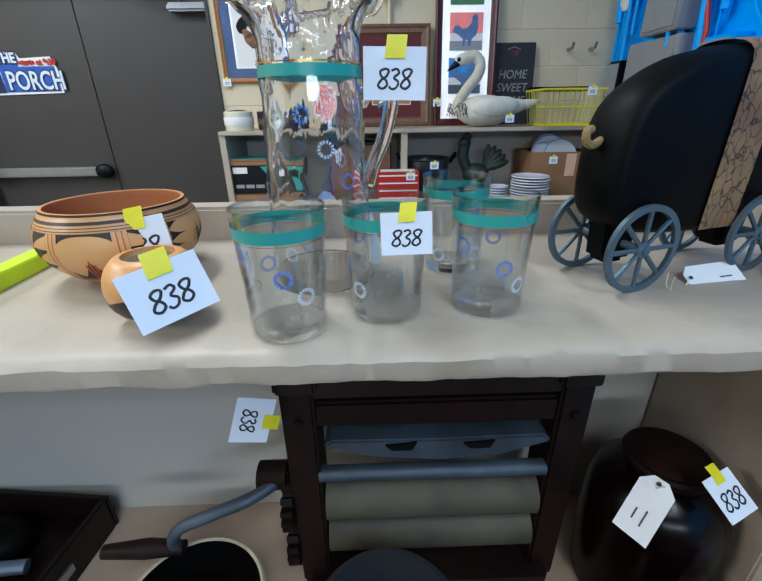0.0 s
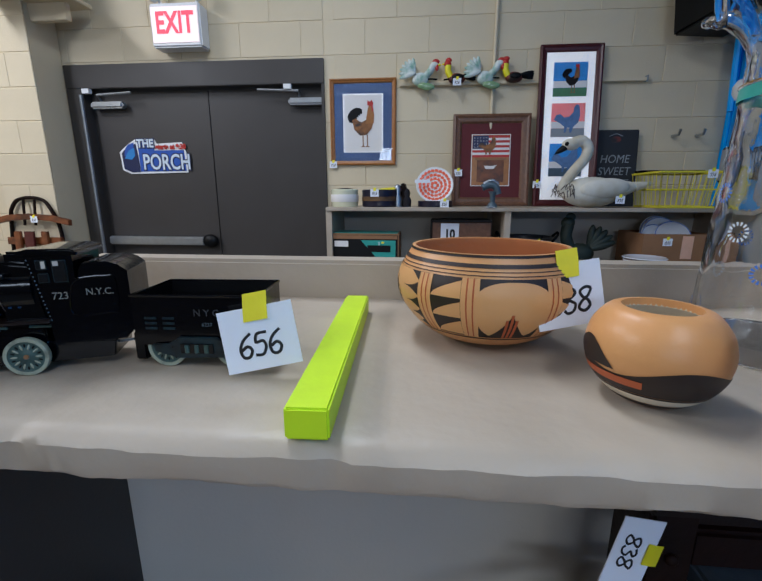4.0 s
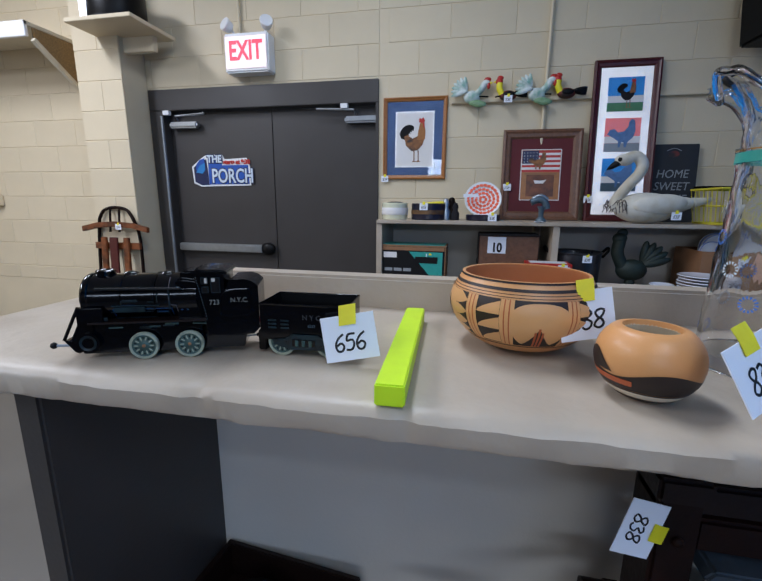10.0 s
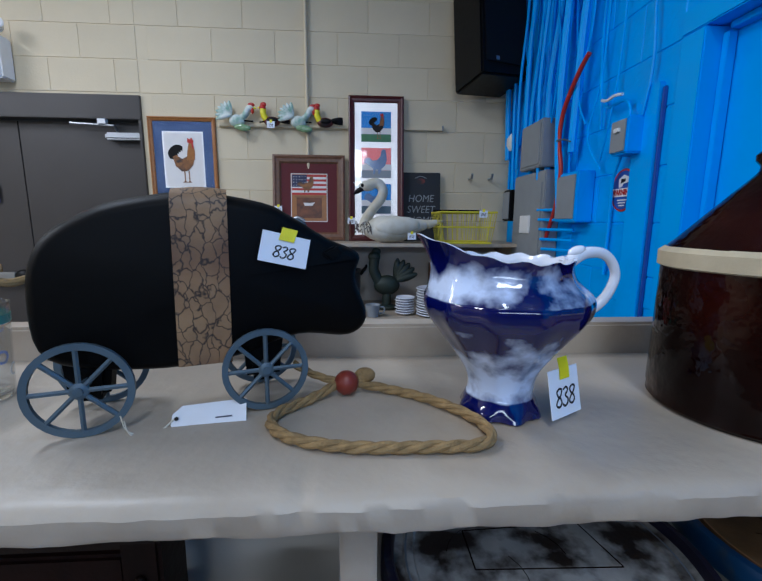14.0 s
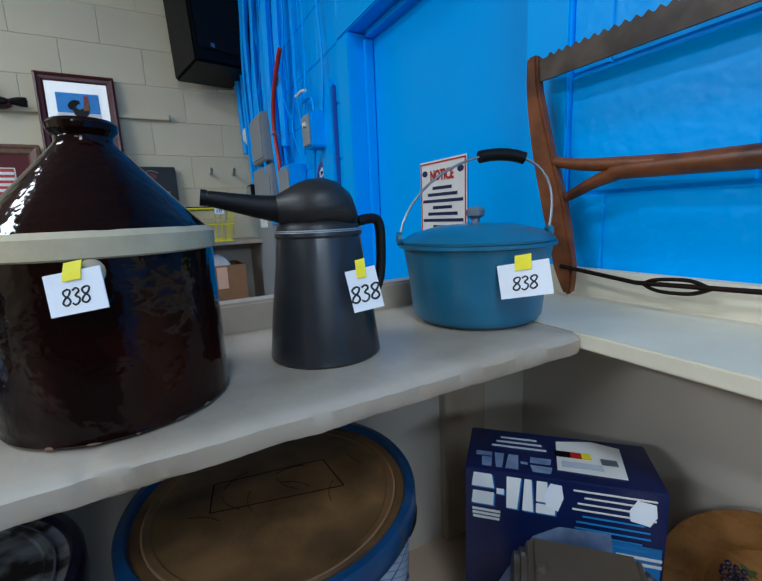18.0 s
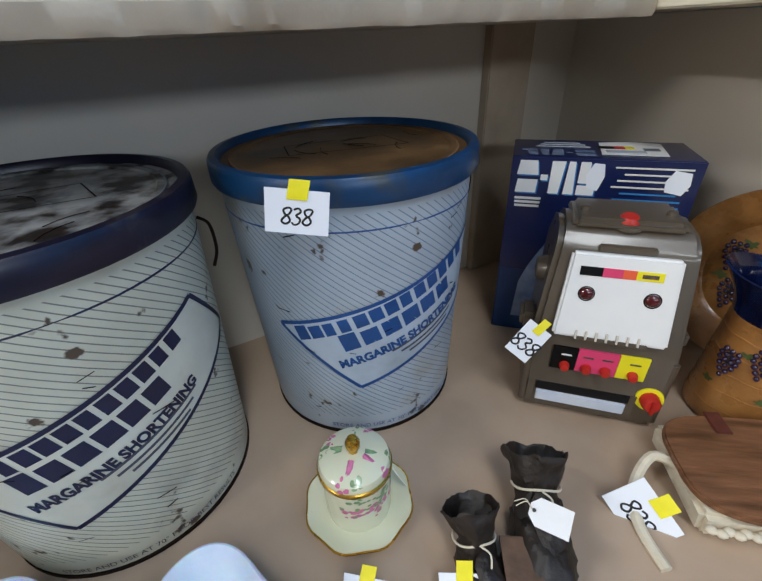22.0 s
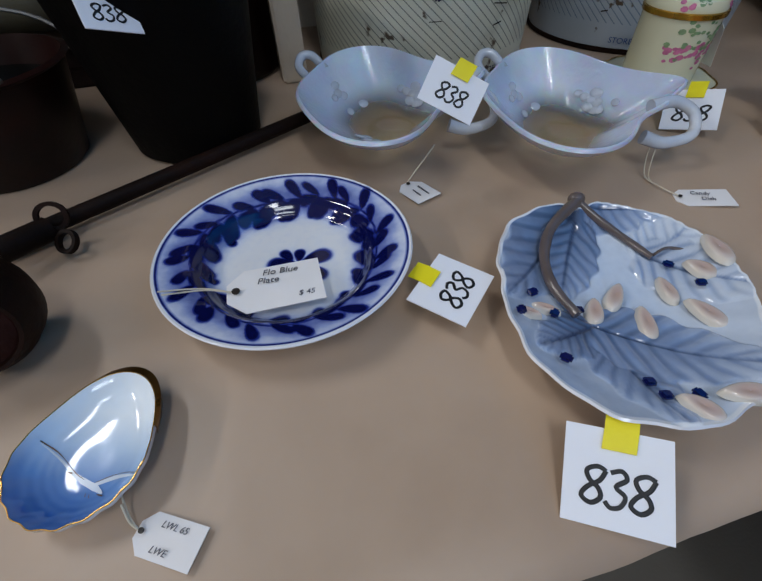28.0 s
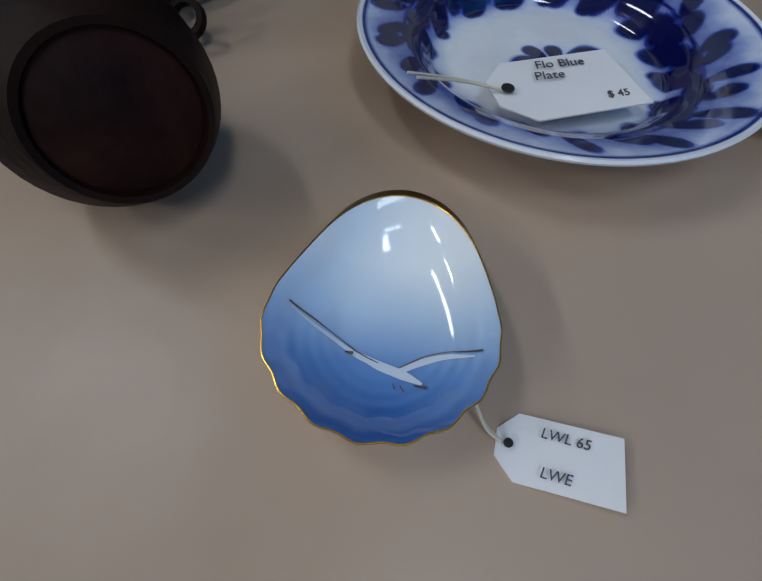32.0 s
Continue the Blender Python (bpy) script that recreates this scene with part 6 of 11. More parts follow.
# grey oil can with a black spout top
can = thing("oil_can", "grey enamelled oil can with black plastic spout head", "oil can", pose(1.938, 0.118, S))
part("body", lathe([(0, 0), (0.061, 0.0), (0.0635, 0.003), (0.058, 0.05), (0.05, 0.105), (0.0465, 0.14), (0, 0.14)], 48), "enamel", can)
part("seam_ring", lathe([(0.0466, 0.134), (0.049, 0.137), (0.0486, 0.142), (0.045, 0.1425)], 48), "enamel", can)
d = Vector((-0.93, 0.1, 0)).normalized()
across = Vector((-d.y, d.x, 0))
bm, last = bmesh.new(), None
for run, zc, rz, ry in ((-0.0405, 0.152, 0.004, 0.012), (-0.0385, 0.156, 0.013, 0.027), (-0.031, 0.162, 0.0235, 0.039), (-0.02, 0.1655, 0.0295, 0.0445), (-0.006, 0.1675, 0.0315, 0.0465), (0.008, 0.1665, 0.031, 0.045), (0.02, 0.1645, 0.029, 0.0405), (0.031, 0.1635, 0.0245, 0.032), (0.039, 0.165, 0.0185, 0.0215), (0.045, 0.167, 0.0135, 0.0145)):
    ring = [bm.verts.new(d * run + across * (ry * math.cos(a)) + Vector((0, 0, zc + rz * math.sin(a)))) for a in [2 * math.pi * k / 32 for k in range(32)]]
    if last:
        for k in range(32):
            bm.faces.new((last[k], last[(k + 1) % 32], ring[(k + 1) % 32], ring[k]))
    else:
        bm.faces.new(ring[::-1])
    last = ring
bm.faces.new(last)
bmesh.ops.recalc_face_normals(bm, faces=bm.faces)
head = part("spout_head", bm, "headmetal", can, "dull grey bird-shaped spout head")
part("shoulder", lathe([(0.0468, 0.1405), (0.0455, 0.147), (0.04, 0.152), (0.03, 0.155), (0, 0.156)], 48), "headmetal", can)
part("worn_seam", lathe([(0.0492, 0.1405), (0.0478, 0.1428), (0.0464, 0.1432)], 48), "steel", can, "bright worn solder seam")
sp = [tuple(d * q + Vector((0, 0, zz))) for q, zz in ((0.0425, 0.1665), (0.06, 0.169), (0.085, 0.174), (0.112, 0.1795))]
part("spout", tube(spline(sp, 5), 0.0148, 20, taper=lambda t: 1.0 - 0.5 * t), "rubber", head, "black plastic spout")
part("spout_lip", tube([tuple(Vector(sp[-1])), tuple(Vector(sp[-1]) + d * 0.006 + Vector((0, 0, 0.001)))], 0.0082, 16), "rubber", head)
part("strap_handle", tube(spline([(0.045, -0.01, 0.15), (0.07, -0.01, 0.15), (0.074, -0.01, 0.12), (0.07, -0.01, 0.08), (0.058, -0.01, 0.06)], 6), 0.006, 10), "rubber", can)

# teal pot with bail handle
pot = thing("iron_pot", "teal enamelled iron pot with lid and wire bail", "cooking pot", pose(2.185, 0.135, S) @ Matrix.Scale(1.08, 4))
part("body", lathe([(0, 0.0), (0.075, 0.0), (0.083, 0.006), (0.09, 0.05), (0.0975, 0.098), (0.103, 0.1), (0.103, 0.104), (0.096, 0.105), (0.086, 0.01), (0, 0.008)], 56), "teapot", pot)
part("lid", lathe([(0.1, 0.105), (0.1005, 0.108), (0.085, 0.117), (0.05, 0.126), (0, 0.129)], 56), "teapot", pot, "domed teal lid")
knob = part("lid_knob", lathe([(0.006, 0.127), (0.006, 0.134), (0.012, 0.138), (0.0125, 0.145), (0.009, 0.149), (0, 0.15)], 20), "zinc", pot, "small metal knob")
ba = Vector((0.92, -0.39, 0))
for s in (-1, 1):
    e = ba * 0.104 * s
    part("ear", lathe([(0.004, -0.003), (0.009, -0.003), (0.009, 0.003), (0.004, 0.003), (0.004, -0.003)], 14, m=Matrix.Translation(e + Vector((0, 0, 0.112))) @ pose(0, 0, 0, 90, 0, -23 + 90)), "teapot", pot)
arc = []
for i in range(25):
    t = math.pi * i / 24
    q = ba * 0.104 * math.cos(math.pi - t)
    arc.append((q.x + 0.055 * math.sin(t), q.y + 0.045 * math.sin(t) * 0.3, 0.112 + 0.108 * math.sin(t) ** 0.8))
part("bail", tube(arc, 0.0018, 8), "wire", pot, "thin wire bail handle")
part("grip", tube(arc[10:16], 0.0085, 14), "black", pot, "black wooden grip")

# wooden bow saw frame with iron turnbuckle
saw = thing("bow_saw", "old varnished wooden bow saw frame with an iron turnbuckle rod", "saw", pose(2.405, 0.0, 0))
def plank(points, halves, thick, x=0.0):
    """A flat board in the yz plane along a bent middle line, with its half widths."""
    mid = spline([(0, y, z) for y, z in points], 6)
    left, right = [], []
    for i, p in enumerate(mid):
        d = (mid[min(i + 1, len(mid) - 1)] - mid[max(i - 1, 0)]).normalized()
        h = float(np.interp(i / (len(mid) - 1), np.linspace(0, 1, len(halves)), halves))
        left.append((p.y - d.z * h, p.z + d.y * h)), right.append((p.y + d.z * h, p.z - d.y * h))
    return prism(left + right[::-1], thick, m=pose(x + thick / 2, 0, 0, 0, 0, 90))


part("end_post", plank([(0.226, 1.565), (0.222, 1.5), (0.2, 1.4), (0.172, 1.3), (0.148, 1.2), (0.138, 1.15)], [0.011, 0.014, 0.02, 0.023, 0.019, 0.004], 0.02), "oldwood", saw, bevel=0.005)
part("stretcher", tube(spline([(0, 0.175, 1.38), (0, 0.06, 1.362), (0, -0.4, 1.33), (0, -0.75, 1.35)], 6), 0.009, 12, taper=lambda t: 0.9 + 1.0 * t), "oldwood", saw)
part("brace", tube(spline([(0, 0.15, 1.318), (0, 0.08, 1.345), (0, 0.0, 1.352), (0, -0.5, 1.34)], 6), 0.0085, 12, taper=lambda t: 0.9 + 1.2 * t), "oldwood", saw)
part("blade", box(0.004, 0.95, 0.036, 0, -0.26, 1.52), "sawsteel", saw, "wide dark steel blade")
bm = bmesh.new()
for i in range(60):
    y = 0.2 - i * 0.0158
    v = [bm.verts.new((0.0015 * s, yy, zz)) for s in (-1, 1) for yy, zz in ((y, 1.555), (y - 0.0158, 1.555), (y - 0.008, 1.562))]
    bm.faces.new(v[:3]), bm.faces.new(v[3:][::-1])
    for a, b2 in ((0, 1), (1, 2), (2, 0)):
        bm.faces.new((v[a], v[b2], v[b2 + 3], v[a + 3]))
part("teeth", bm, "sawsteel", saw, smooth=False)
part("far_post", tube(spline([(0, -0.74, 1.56), (0, -0.73, 1.35), (0, -0.68, 1.1475)], 5), 0.014, 10), "oldwood", saw)
part("tie_rod", tube([(-0.01, 0.15, 1.2), (-0.01, 0.02, 1.186), (-0.01, -0.3, 1.2), (-0.01, -0.7, 1.2)], 0.0035, 8), "iron", saw, "thin black iron tie rod")
for s in (-1, 1):
    part("turnbuckle", tube(spline([(-0.01, 0.01, 1.186), (-0.01, -0.01, 1.186 + 0.008 * s), (-0.01, -0.05, 1.188 + 0.009 * s), (-0.01, -0.075, 1.189)], 5), 0.0028, 8), "iron", saw)


# ---- on the lower shelf ----
def tin_print(name, base, line):
    """Tin with fine slanting printed lines, scuffs and rust specks."""
    m = mat(name, base, 0.42, 0.15, var=0.08, scale=14, bump=0.08, col2="a5a193", mixscale=10, mixat=0.66, sharp=0.08)
    nt = m.node_tree
    b = nt.nodes["Principled BSDF"]
    src = b.inputs["Base Color"].links[0].from_socket
    tc, sep = nt.nodes.new("ShaderNodeTexCoord"), nt.nodes.new("ShaderNodeSeparateXYZ")
    nt.links.new(tc.outputs["Object"], sep.inputs[0])

    def op(kind, a, c):
        n = nt.nodes.new("ShaderNodeMath")
        n.operation = kind
        for i, v in enumerate((a, c)):
            if isinstance(v, (int, float)):
                n.inputs[i].default_value = v
            elif v is not None:
                nt.links.new(v, n.inputs[i])
        return n.outputs[0]

    ang = op("ARCTAN2", sep.outputs["X"], op("MULTIPLY", sep.outputs["Y"], -1.0))
    u = op("MULTIPLY", ang, 0.148)
    run = op("ADD", u, op("MULTIPLY", sep.outputs["Z"], 1.25))
    st = op("LESS_THAN", op("FRACT", op("MULTIPLY", run, 95.0), None), 0.17)
    hi = op("LESS_THAN", sep.outputs["Z"], 0.318)
    lo = op("GREATER_THAN", sep.outputs["Z"], 0.034)
    fac = op("MULTIPLY", op("MULTIPLY", st, hi), op("MULTIPLY", lo, 0.8))
    mx = nt.nodes.new("ShaderNodeMix")
    mx.data_type = "RGBA"
    mx.inputs["B"].default_value = rgb(line)
    nt.links.new(fac, mx.inputs["Factor"]), nt.links.new(src, mx.inputs["A"])
    sp, rr, m2 = nt.nodes.new("ShaderNodeTexNoise"), nt.nodes.new("ShaderNodeMapRange"), nt.nodes.new("ShaderNodeMix")
    sp.inputs["Scale"].default_value, sp.inputs["Detail"].default_value = 42, 4
    rr.inputs["From Min"].default_value, rr.inputs["From Max"].default_value = 0.66, 0.7
    nt.links.new(tc.outputs["Object"], sp.inputs["Vector"]), nt.links.new(sp.outputs["Fac"], rr.inputs["Value"])
    m2.data_type = "RGBA"
    m2.inputs["B"].default_value = rgb("55483c")
    nt.links.new(rr.outputs["Result"], m2.inputs["Factor"]), nt.links.new(mx.outputs["Result"], m2.inputs["A"])
    nt.links.new(m2.outputs["Result"], b.inputs["Base Color"])
    return m


TIN = [(0.137, 0.0), (0.138, 0.004), (0.1395, 0.03), (0.1435, 0.12), (0.148, 0.22), (0.1515, 0.31), (0.152, 0.335)]
SLANT = math.atan2(0.084, 0.257)


def wrap(bm, ox=0.0, oz=0.0, slant=0.0, off=0.0008):
    """Bend flat (x, z) work on to the tin's side; x runs along the girth from the front."""
    c, s = math.cos(slant), math.sin(slant)
    for v in bm.verts:
        x, z = v.co.x, v.co.z
        u, h = ox + x * c - z * s, oz + x * s + z * c
        r = on_profile(TIN, min(max(h, 0), 0.335)) + off
        a = u / 0.145 - math.pi / 2
        v.co = (r * math.cos(a), r * math.sin(a), h)
    return bm


def flat_poly(pts, step=0.006):
    """A filled four-sided patch, finely divided so that it can be bent."""
    (x0, z0), (x1, z1), (x2, z2), (x3, z3) = pts
    n = 26
    bm = bmesh.new()
    g = [[bm.verts.new(((1 - i / n) * ((1 - j / n) * x0 + j / n * x3) + i / n * ((1 - j / n) * x1 + j / n * x2), 0, (1 - i / n) * ((1 - j / n) * z0 + j / n * z3) + i / n * ((1 - j / n) * z1 + j / n * z2))) for j in range(n + 1)] for i in range(n + 1)]
    for i in range(n):
        for j in range(n):
            bm.faces.new((g[i][j], g[i + 1][j], g[i + 1][j + 1], g[i][j + 1]))
    return bm


def strip(p0, p1, w, bm=None):
    bm = bm or bmesh.new()
    a, b = Vector((p0[0], 0, p0[1])), Vector((p1[0], 0, p1[1]))
    d = (b - a).normalized()
    nrm = Vector((-d.z, 0, d.x)) * w / 2
    n, last = 20, None
    for i in range(n + 1):
        q = a.lerp(b, i / n)
        cur = (bm.verts.new(q + nrm), bm.verts.new(q - nrm))
        if last:
            bm.faces.new((last[0], last[1], cur[1], cur[0]))
        last = cur
    return bm


def fine(bm, size=0.006):
    """Split long edges so that lettering bends smoothly."""
    bmesh.ops.triangulate(bm, faces=bm.faces)
    for _ in range(2):
        es = [e for e in bm.edges if e.calc_length() > size]
        if es:
            bmesh.ops.subdivide_edges(bm, edges=es, cuts=1)
    return bm


def shortening_tin(x, y, turn, body, ring, lid, ink, label, wide=1.0, spread=1.0):
    t = thing("shortening_tin", label, "tin", pose(x, y, LOW, 0, 0, turn) @ Matrix.Diagonal((wide, wide, 1, 1)), "large round tins")
    part("body", lathe([(0, 0.004), (0.134, 0.004), (0.1375, 0.0)] + TIN[1:] + [(0, 0.335)], 72, wave=lambda a, r, z: (r + 0.0006 * noise.noise((math.cos(a) * 4, math.sin(a) * 4, z * 14)), z)), body, t)
    part("bottom_rim", lathe([(0.1375, 0.0), (0.1395, 0.001), (0.1395, 0.006), (0.138, 0.0065)], 64), "iron", t)
    part("lid_ring", lathe([(0.152, 0.329), (0.1585, 0.328), (0.16, 0.331), (0.1595, 0.35), (0.157, 0.354), (0.15, 0.355), (0.1475, 0.352), (0.1465, 0.345)], 72), ring, t, "painted lid ring")
    top = part("lid", lathe([(0.148, 0.346), (0.138, 0.3445), (0.136, 0.347), (0.128, 0.347), (0.126, 0.345), (0, 0.346)], 72), lid, t, "stained tin lid")
    bm = strip((-0.07, 0.025), (0.06, 0.03), 0.0016)
    strip((-0.07, -0.025), (0.075, -0.03), 0.0016, bm), strip((-0.07, 0.025), (-0.07, -0.025), 0.0016, bm), strip((0.06, 0.03), (0.075, -0.03), 0.0016, bm)
    bmesh.ops.transform(bm, matrix=pose(0, 0.01, 0.3468, -90), verts=bm.verts)
    part("lid_print", bm, "iron", top, smooth=False)
    part("lid_rim_stain", lathe([(0.1365, 0.3474), (0.1345, 0.3474)], 72, wave=lambda a, r, z: (r + 0.0012 * noise.noise((3 * math.cos(a), 3 * math.sin(a), r * 50)), z)), "zinc" if lid == "lid1" else "cardboard", top, "worn ring round the lid")
    rn = random.Random(int(x * 100))
    for k in range(9):
        a, r0 = rn.uniform(0, 6.3), rn.uniform(0.02, 0.11)
        d0 = rn.uniform(0, 6.3)
        pts = [(r0 * math.cos(a) + 0.012 * j * math.cos(d0 + 0.15 * j), r0 * math.sin(a) + 0.012 * j * math.sin(d0 + 0.15 * j), 0.3463) for j in range(4)]
        if all(math.hypot(p[0], p[1]) < 0.122 for p in pts):
            part("scratch", tube(pts, 0.00035, 5), "iron", top)
    part("score_line", lathe([(0.15, 0.3), (0.1512, 0.3003), (0.1516, 0.3016), (0.151, 0.3022)], 72), ink, t)
    for k in range(12):
        u0, h0, ln = rn.uniform(-0.13, 0.13), rn.uniform(0.04, 0.3), rn.uniform(0.006, 0.022)
        part("scuff", wrap(strip((u0, h0), (u0 + ln, h0 + rn.uniform(-0.004, 0.004)), rn.uniform(0.0006, 0.0015)), off=0.0014), "iron", t, smooth=False)
    part("wire_ear", tube(spline([(0.152, -0.02, 0.31), (0.162, -0.02, 0.3), (0.163, -0.015, 0.27), (0.156, -0.012, 0.25)], 5), 0.0018, 6), "iron", t)
    L, B, T, Rr = [(px * spread, pz) for px, pz in ((-0.12, 0.179), (-0.033, 0.091), (0.137, 0.263), (0.196, 0.196))]
    part("label", wrap(flat_poly((L, T, Rr, B)), off=0.0005), "label1" if ink == "tinprint1" else "label2", t, "plain label panel")
    bm = strip(L, T, 0.0048)
    strip(T, Rr, 0.0048, bm), strip(Rr, B, 0.0048, bm), strip(B, L, 0.0048, bm)
    part("label_border", wrap(bm, off=0.0009), ink, t, "slanted label outline")
    ux, uz = math.cos(SLANT), math.sin(SLANT)

    def blocks(n, x0, x1, z0, hh, seed):
        """A row of plain printed slabs."""
        bm, rn = bmesh.new(), random.Random(seed)
        w = (x1 - x0) / n

        def quad(a, b, c, d):
            bm.faces.new([bm.verts.new((px, 0, pz)) for px, pz in (a, b, c, d)])

        for i in range(n):
            a, b = x0 + i * w, x0 + (i + rn.uniform(0.66, 0.86)) * w
            h1 = hh * (1.15 if i == 0 else 1.0)
            quad((a, z0), (b, z0), (b, z0 + h1), (a, z0 + h1))
        return bm

    part("name_print", wrap(blocks(13, -0.105 * spread, 0.118 * spread, -0.027, 0.0175, 2), -0.005, 0.222, SLANT), ink, t, "row of heavy printed shapes", smooth=False)
    part("name_print", wrap(blocks(6, -0.06 * spread, 0.082 * spread, -0.054, 0.0215, 5), -0.005, 0.222, SLANT), ink, t, "row of larger printed shapes", smooth=False)
    part("lettering", wrap(fine(letters("MARGARINE SHORTENING", 0.0165, 0.0, bold=0.0008, wide=0.86 * spread)), 0.03, 0.158, SLANT, 0.001), ink, t, "printed words", smooth=False)
    bm = bmesh.new()
    for k, (w, z) in enumerate(((0.11, -0.079), (0.09, -0.087), (0.07, -0.094))):
        strip((0.04 - w / 2, z), (0.04 + w / 2, z), 0.0032, bm)
    part("small_print", wrap(bm, -0.005, 0.222, SLANT), "rust_ink", t, "small unreadable print", smooth=False)
    part("lettering", wrap(fine(letters("STORE AND USE AT 70° F FOR BEST RESULTS", 0.0098, 0.0, wide=1.05)), 0.02, 0.016, 0, 0.001), ink, t, "printed words round the foot", smooth=False)
    return t


tin_cream = tin_print("cream_striped_tin", "c8c8b7", "5e625f")
tin_blue = tin_print("pale_blue_striped_tin", "aab6c2", "5f7590")
M["tinprint1"] = mat("dark_navy_tin_print", "16183a", 0.4, var=0.15, scale=40, bump=0.02)
M["tinprint2"] = mat("blue_tin_print", "1d4a86", 0.4, var=0.15, scale=40, bump=0.02)
shortening_tin(1.531, 0.09, 0, tin_cream, "tinnavy", "lid1", "tinprint1", "cream striped shortening tin with navy lid ring and stained lid", 0.965)
shortening_tin(1.86, 0.1, -12, tin_blue, "tinblue2", "lid2", "tinprint2", "pale blue striped shortening tin with rusty brown lid", 0.975, 1.09)

# lidded china jar on its saucer
cj = thing("china_jar", "small ivory china jar with gold bands and pink flowers", "jar", pose(1.748, -0.105, LOW))
part("saucer", lathe([(0, 0.004), (0.032, 0.004), (0.05, 0.007), (0.06, 0.0105), (0.0605, 0.0118), (0.05, 0.0092), (0.03, 0.0062), (0, 0.006)], 56, wave=lambda a, r, z: (r * (1 + 0.025 * math.cos(8 * a) * (r > 0.045)), z)), "cream", cj, "scalloped ivory saucer")
part("saucer_gilt", lathe([(0.0595, 0.0114), (0.0612, 0.0112), (0.0608, 0.0126), (0.0592, 0.0124)], 56, wave=lambda a, r, z: (r * (1 + 0.025 * math.cos(8 * a)), z)), "gold", cj)
CJ = [(0.036, 0.006), (0.0365, 0.01), (0.037, 0.04), (0.0375, 0.073), (0.0375, 0.075)]
part("body", lathe([(0, 0.006)] + CJ + [(0, 0.075)], 48), "cream", cj)
part("gold_band", lathe([(0.0375, 0.074), (0.0395, 0.0745), (0.0398, 0.079), (0.038, 0.0798)], 48), "gold", cj)
part("lid", lathe([(0.038, 0.0795), (0.0385, 0.083), (0.0365, 0.0885), (0.027, 0.0935), (0.012, 0.096), (0, 0.0965)], 48), "cream", cj, "domed lid with painted flowers")
part("lid_knob", lathe([(0.0048, 0.0955), (0.0045, 0.1), (0.0075, 0.1045), (0.0078, 0.111), (0.005, 0.1165), (0, 0.1185)], 20), "gold", cj, "gilt knob")
fr = random.Random(11)


def petals(parent, prof, centre, zc, n, spread, material, size, name="painted_flower"):
    bm = bmesh.new()
    for _ in range(n):
        da, dz = fr.gauss(0, spread / 0.037), fr.gauss(0, spread)
        a, z, s = centre + da, min(max(zc + dz, prof[0][1]), prof[-1][1]), size * fr.uniform(0.6, 1.2)
        ps, tw = [], fr.uniform(0, 3)
        for k in range(7):
            t = 2 * math.pi * k / 7
            x, y = s * math.cos(t + tw), s * 0.7 * math.sin(t + tw)
            r = on_profile(prof, min(max(z + y, prof[0][1]), prof[-1][1])) + 0.0004
            ps.append(bm.verts.new((r * math.cos(a + x / r), r * math.sin(a + x / r), z + y)))
        bm.faces.new(ps)
    return part(name, bm, material, parent, smooth=False)


for c in (-2.15, -1.35, -0.6):
    petals(cj, CJ, c, 0.045, 16, 0.006, "pink", 0.0034)
    petals(cj, CJ, c + 0.1, 0.058, 18, 0.008, "green", 0.0032, "painted_leaves")
LIDP = [(0.0385, 0.083), (0.0365, 0.0885), (0.027, 0.0935), (0.012, 0.096)]
for c in (-2.3, -1.0, 0.6, 2.0):
    petals(cj, LIDP, c, 0.0885, 7, 0.004, "pink", 0.003)
    petals(cj, LIDP, c + 0.4, 0.089, 6, 0.004, "green", 0.003, "painted_leaves")
string_tag(pose(1.789, -0.115, LOW + 0.045, 15, 72, 20), 0.05, 0.026, (), None, "white paper tag leaning on the china jar")


# opal glass dishes
def opal_glass(name):
    """Milky blue at the rim, clearing towards the base."""
    m = mat(name, "c3d3ee", 0.14, var=0.06, scale=14, bump=0.2, fine=200, coat=0.3, col2="dbe6f6", mixscale=16, mixat=0.58, sharp=0.15)
    nt = m.node_tree
    tc, sep, mr = (nt.nodes.new("ShaderNode" + k) for k in ("TexCoord", "SeparateXYZ", "MapRange"))
    nt.links.new(tc.outputs["Object"], sep.inputs[0]), nt.links.new(sep.outputs["Z"], mr.inputs["Value"])
    mr.interpolation_type = "SMOOTHSTEP"
    mr.inputs["From Min"].default_value, mr.inputs["From Max"].default_value = 0.0085, 0.03
    mr.inputs["To Min"].default_value, mr.inputs["To Max"].default_value = 0.97, 0.1
    tr, mx = nt.nodes.new("ShaderNodeBsdfTransparent"), nt.nodes.new("ShaderNodeMixShader")
    tr.inputs["Color"].default_value = (0.97, 0.96, 0.9, 1)
    b = nt.nodes["Principled BSDF"]
    b.inputs["Subsurface Weight"].default_value, b.inputs["Subsurface Scale"].default_value = 0.5, 0.01
    nt.links.new(mr.outputs["Result"], mx.inputs[0]), nt.links.new(b.outputs[0], mx.inputs[1]), nt.links.new(tr.outputs[0], mx.inputs[2])
    nt.links.new(mx.outputs[0], nt.nodes["Material Output"].inputs["Surface"])
    return m


M["opalclear"] = opal_glass("opal_glass_clearing_to_the_base")


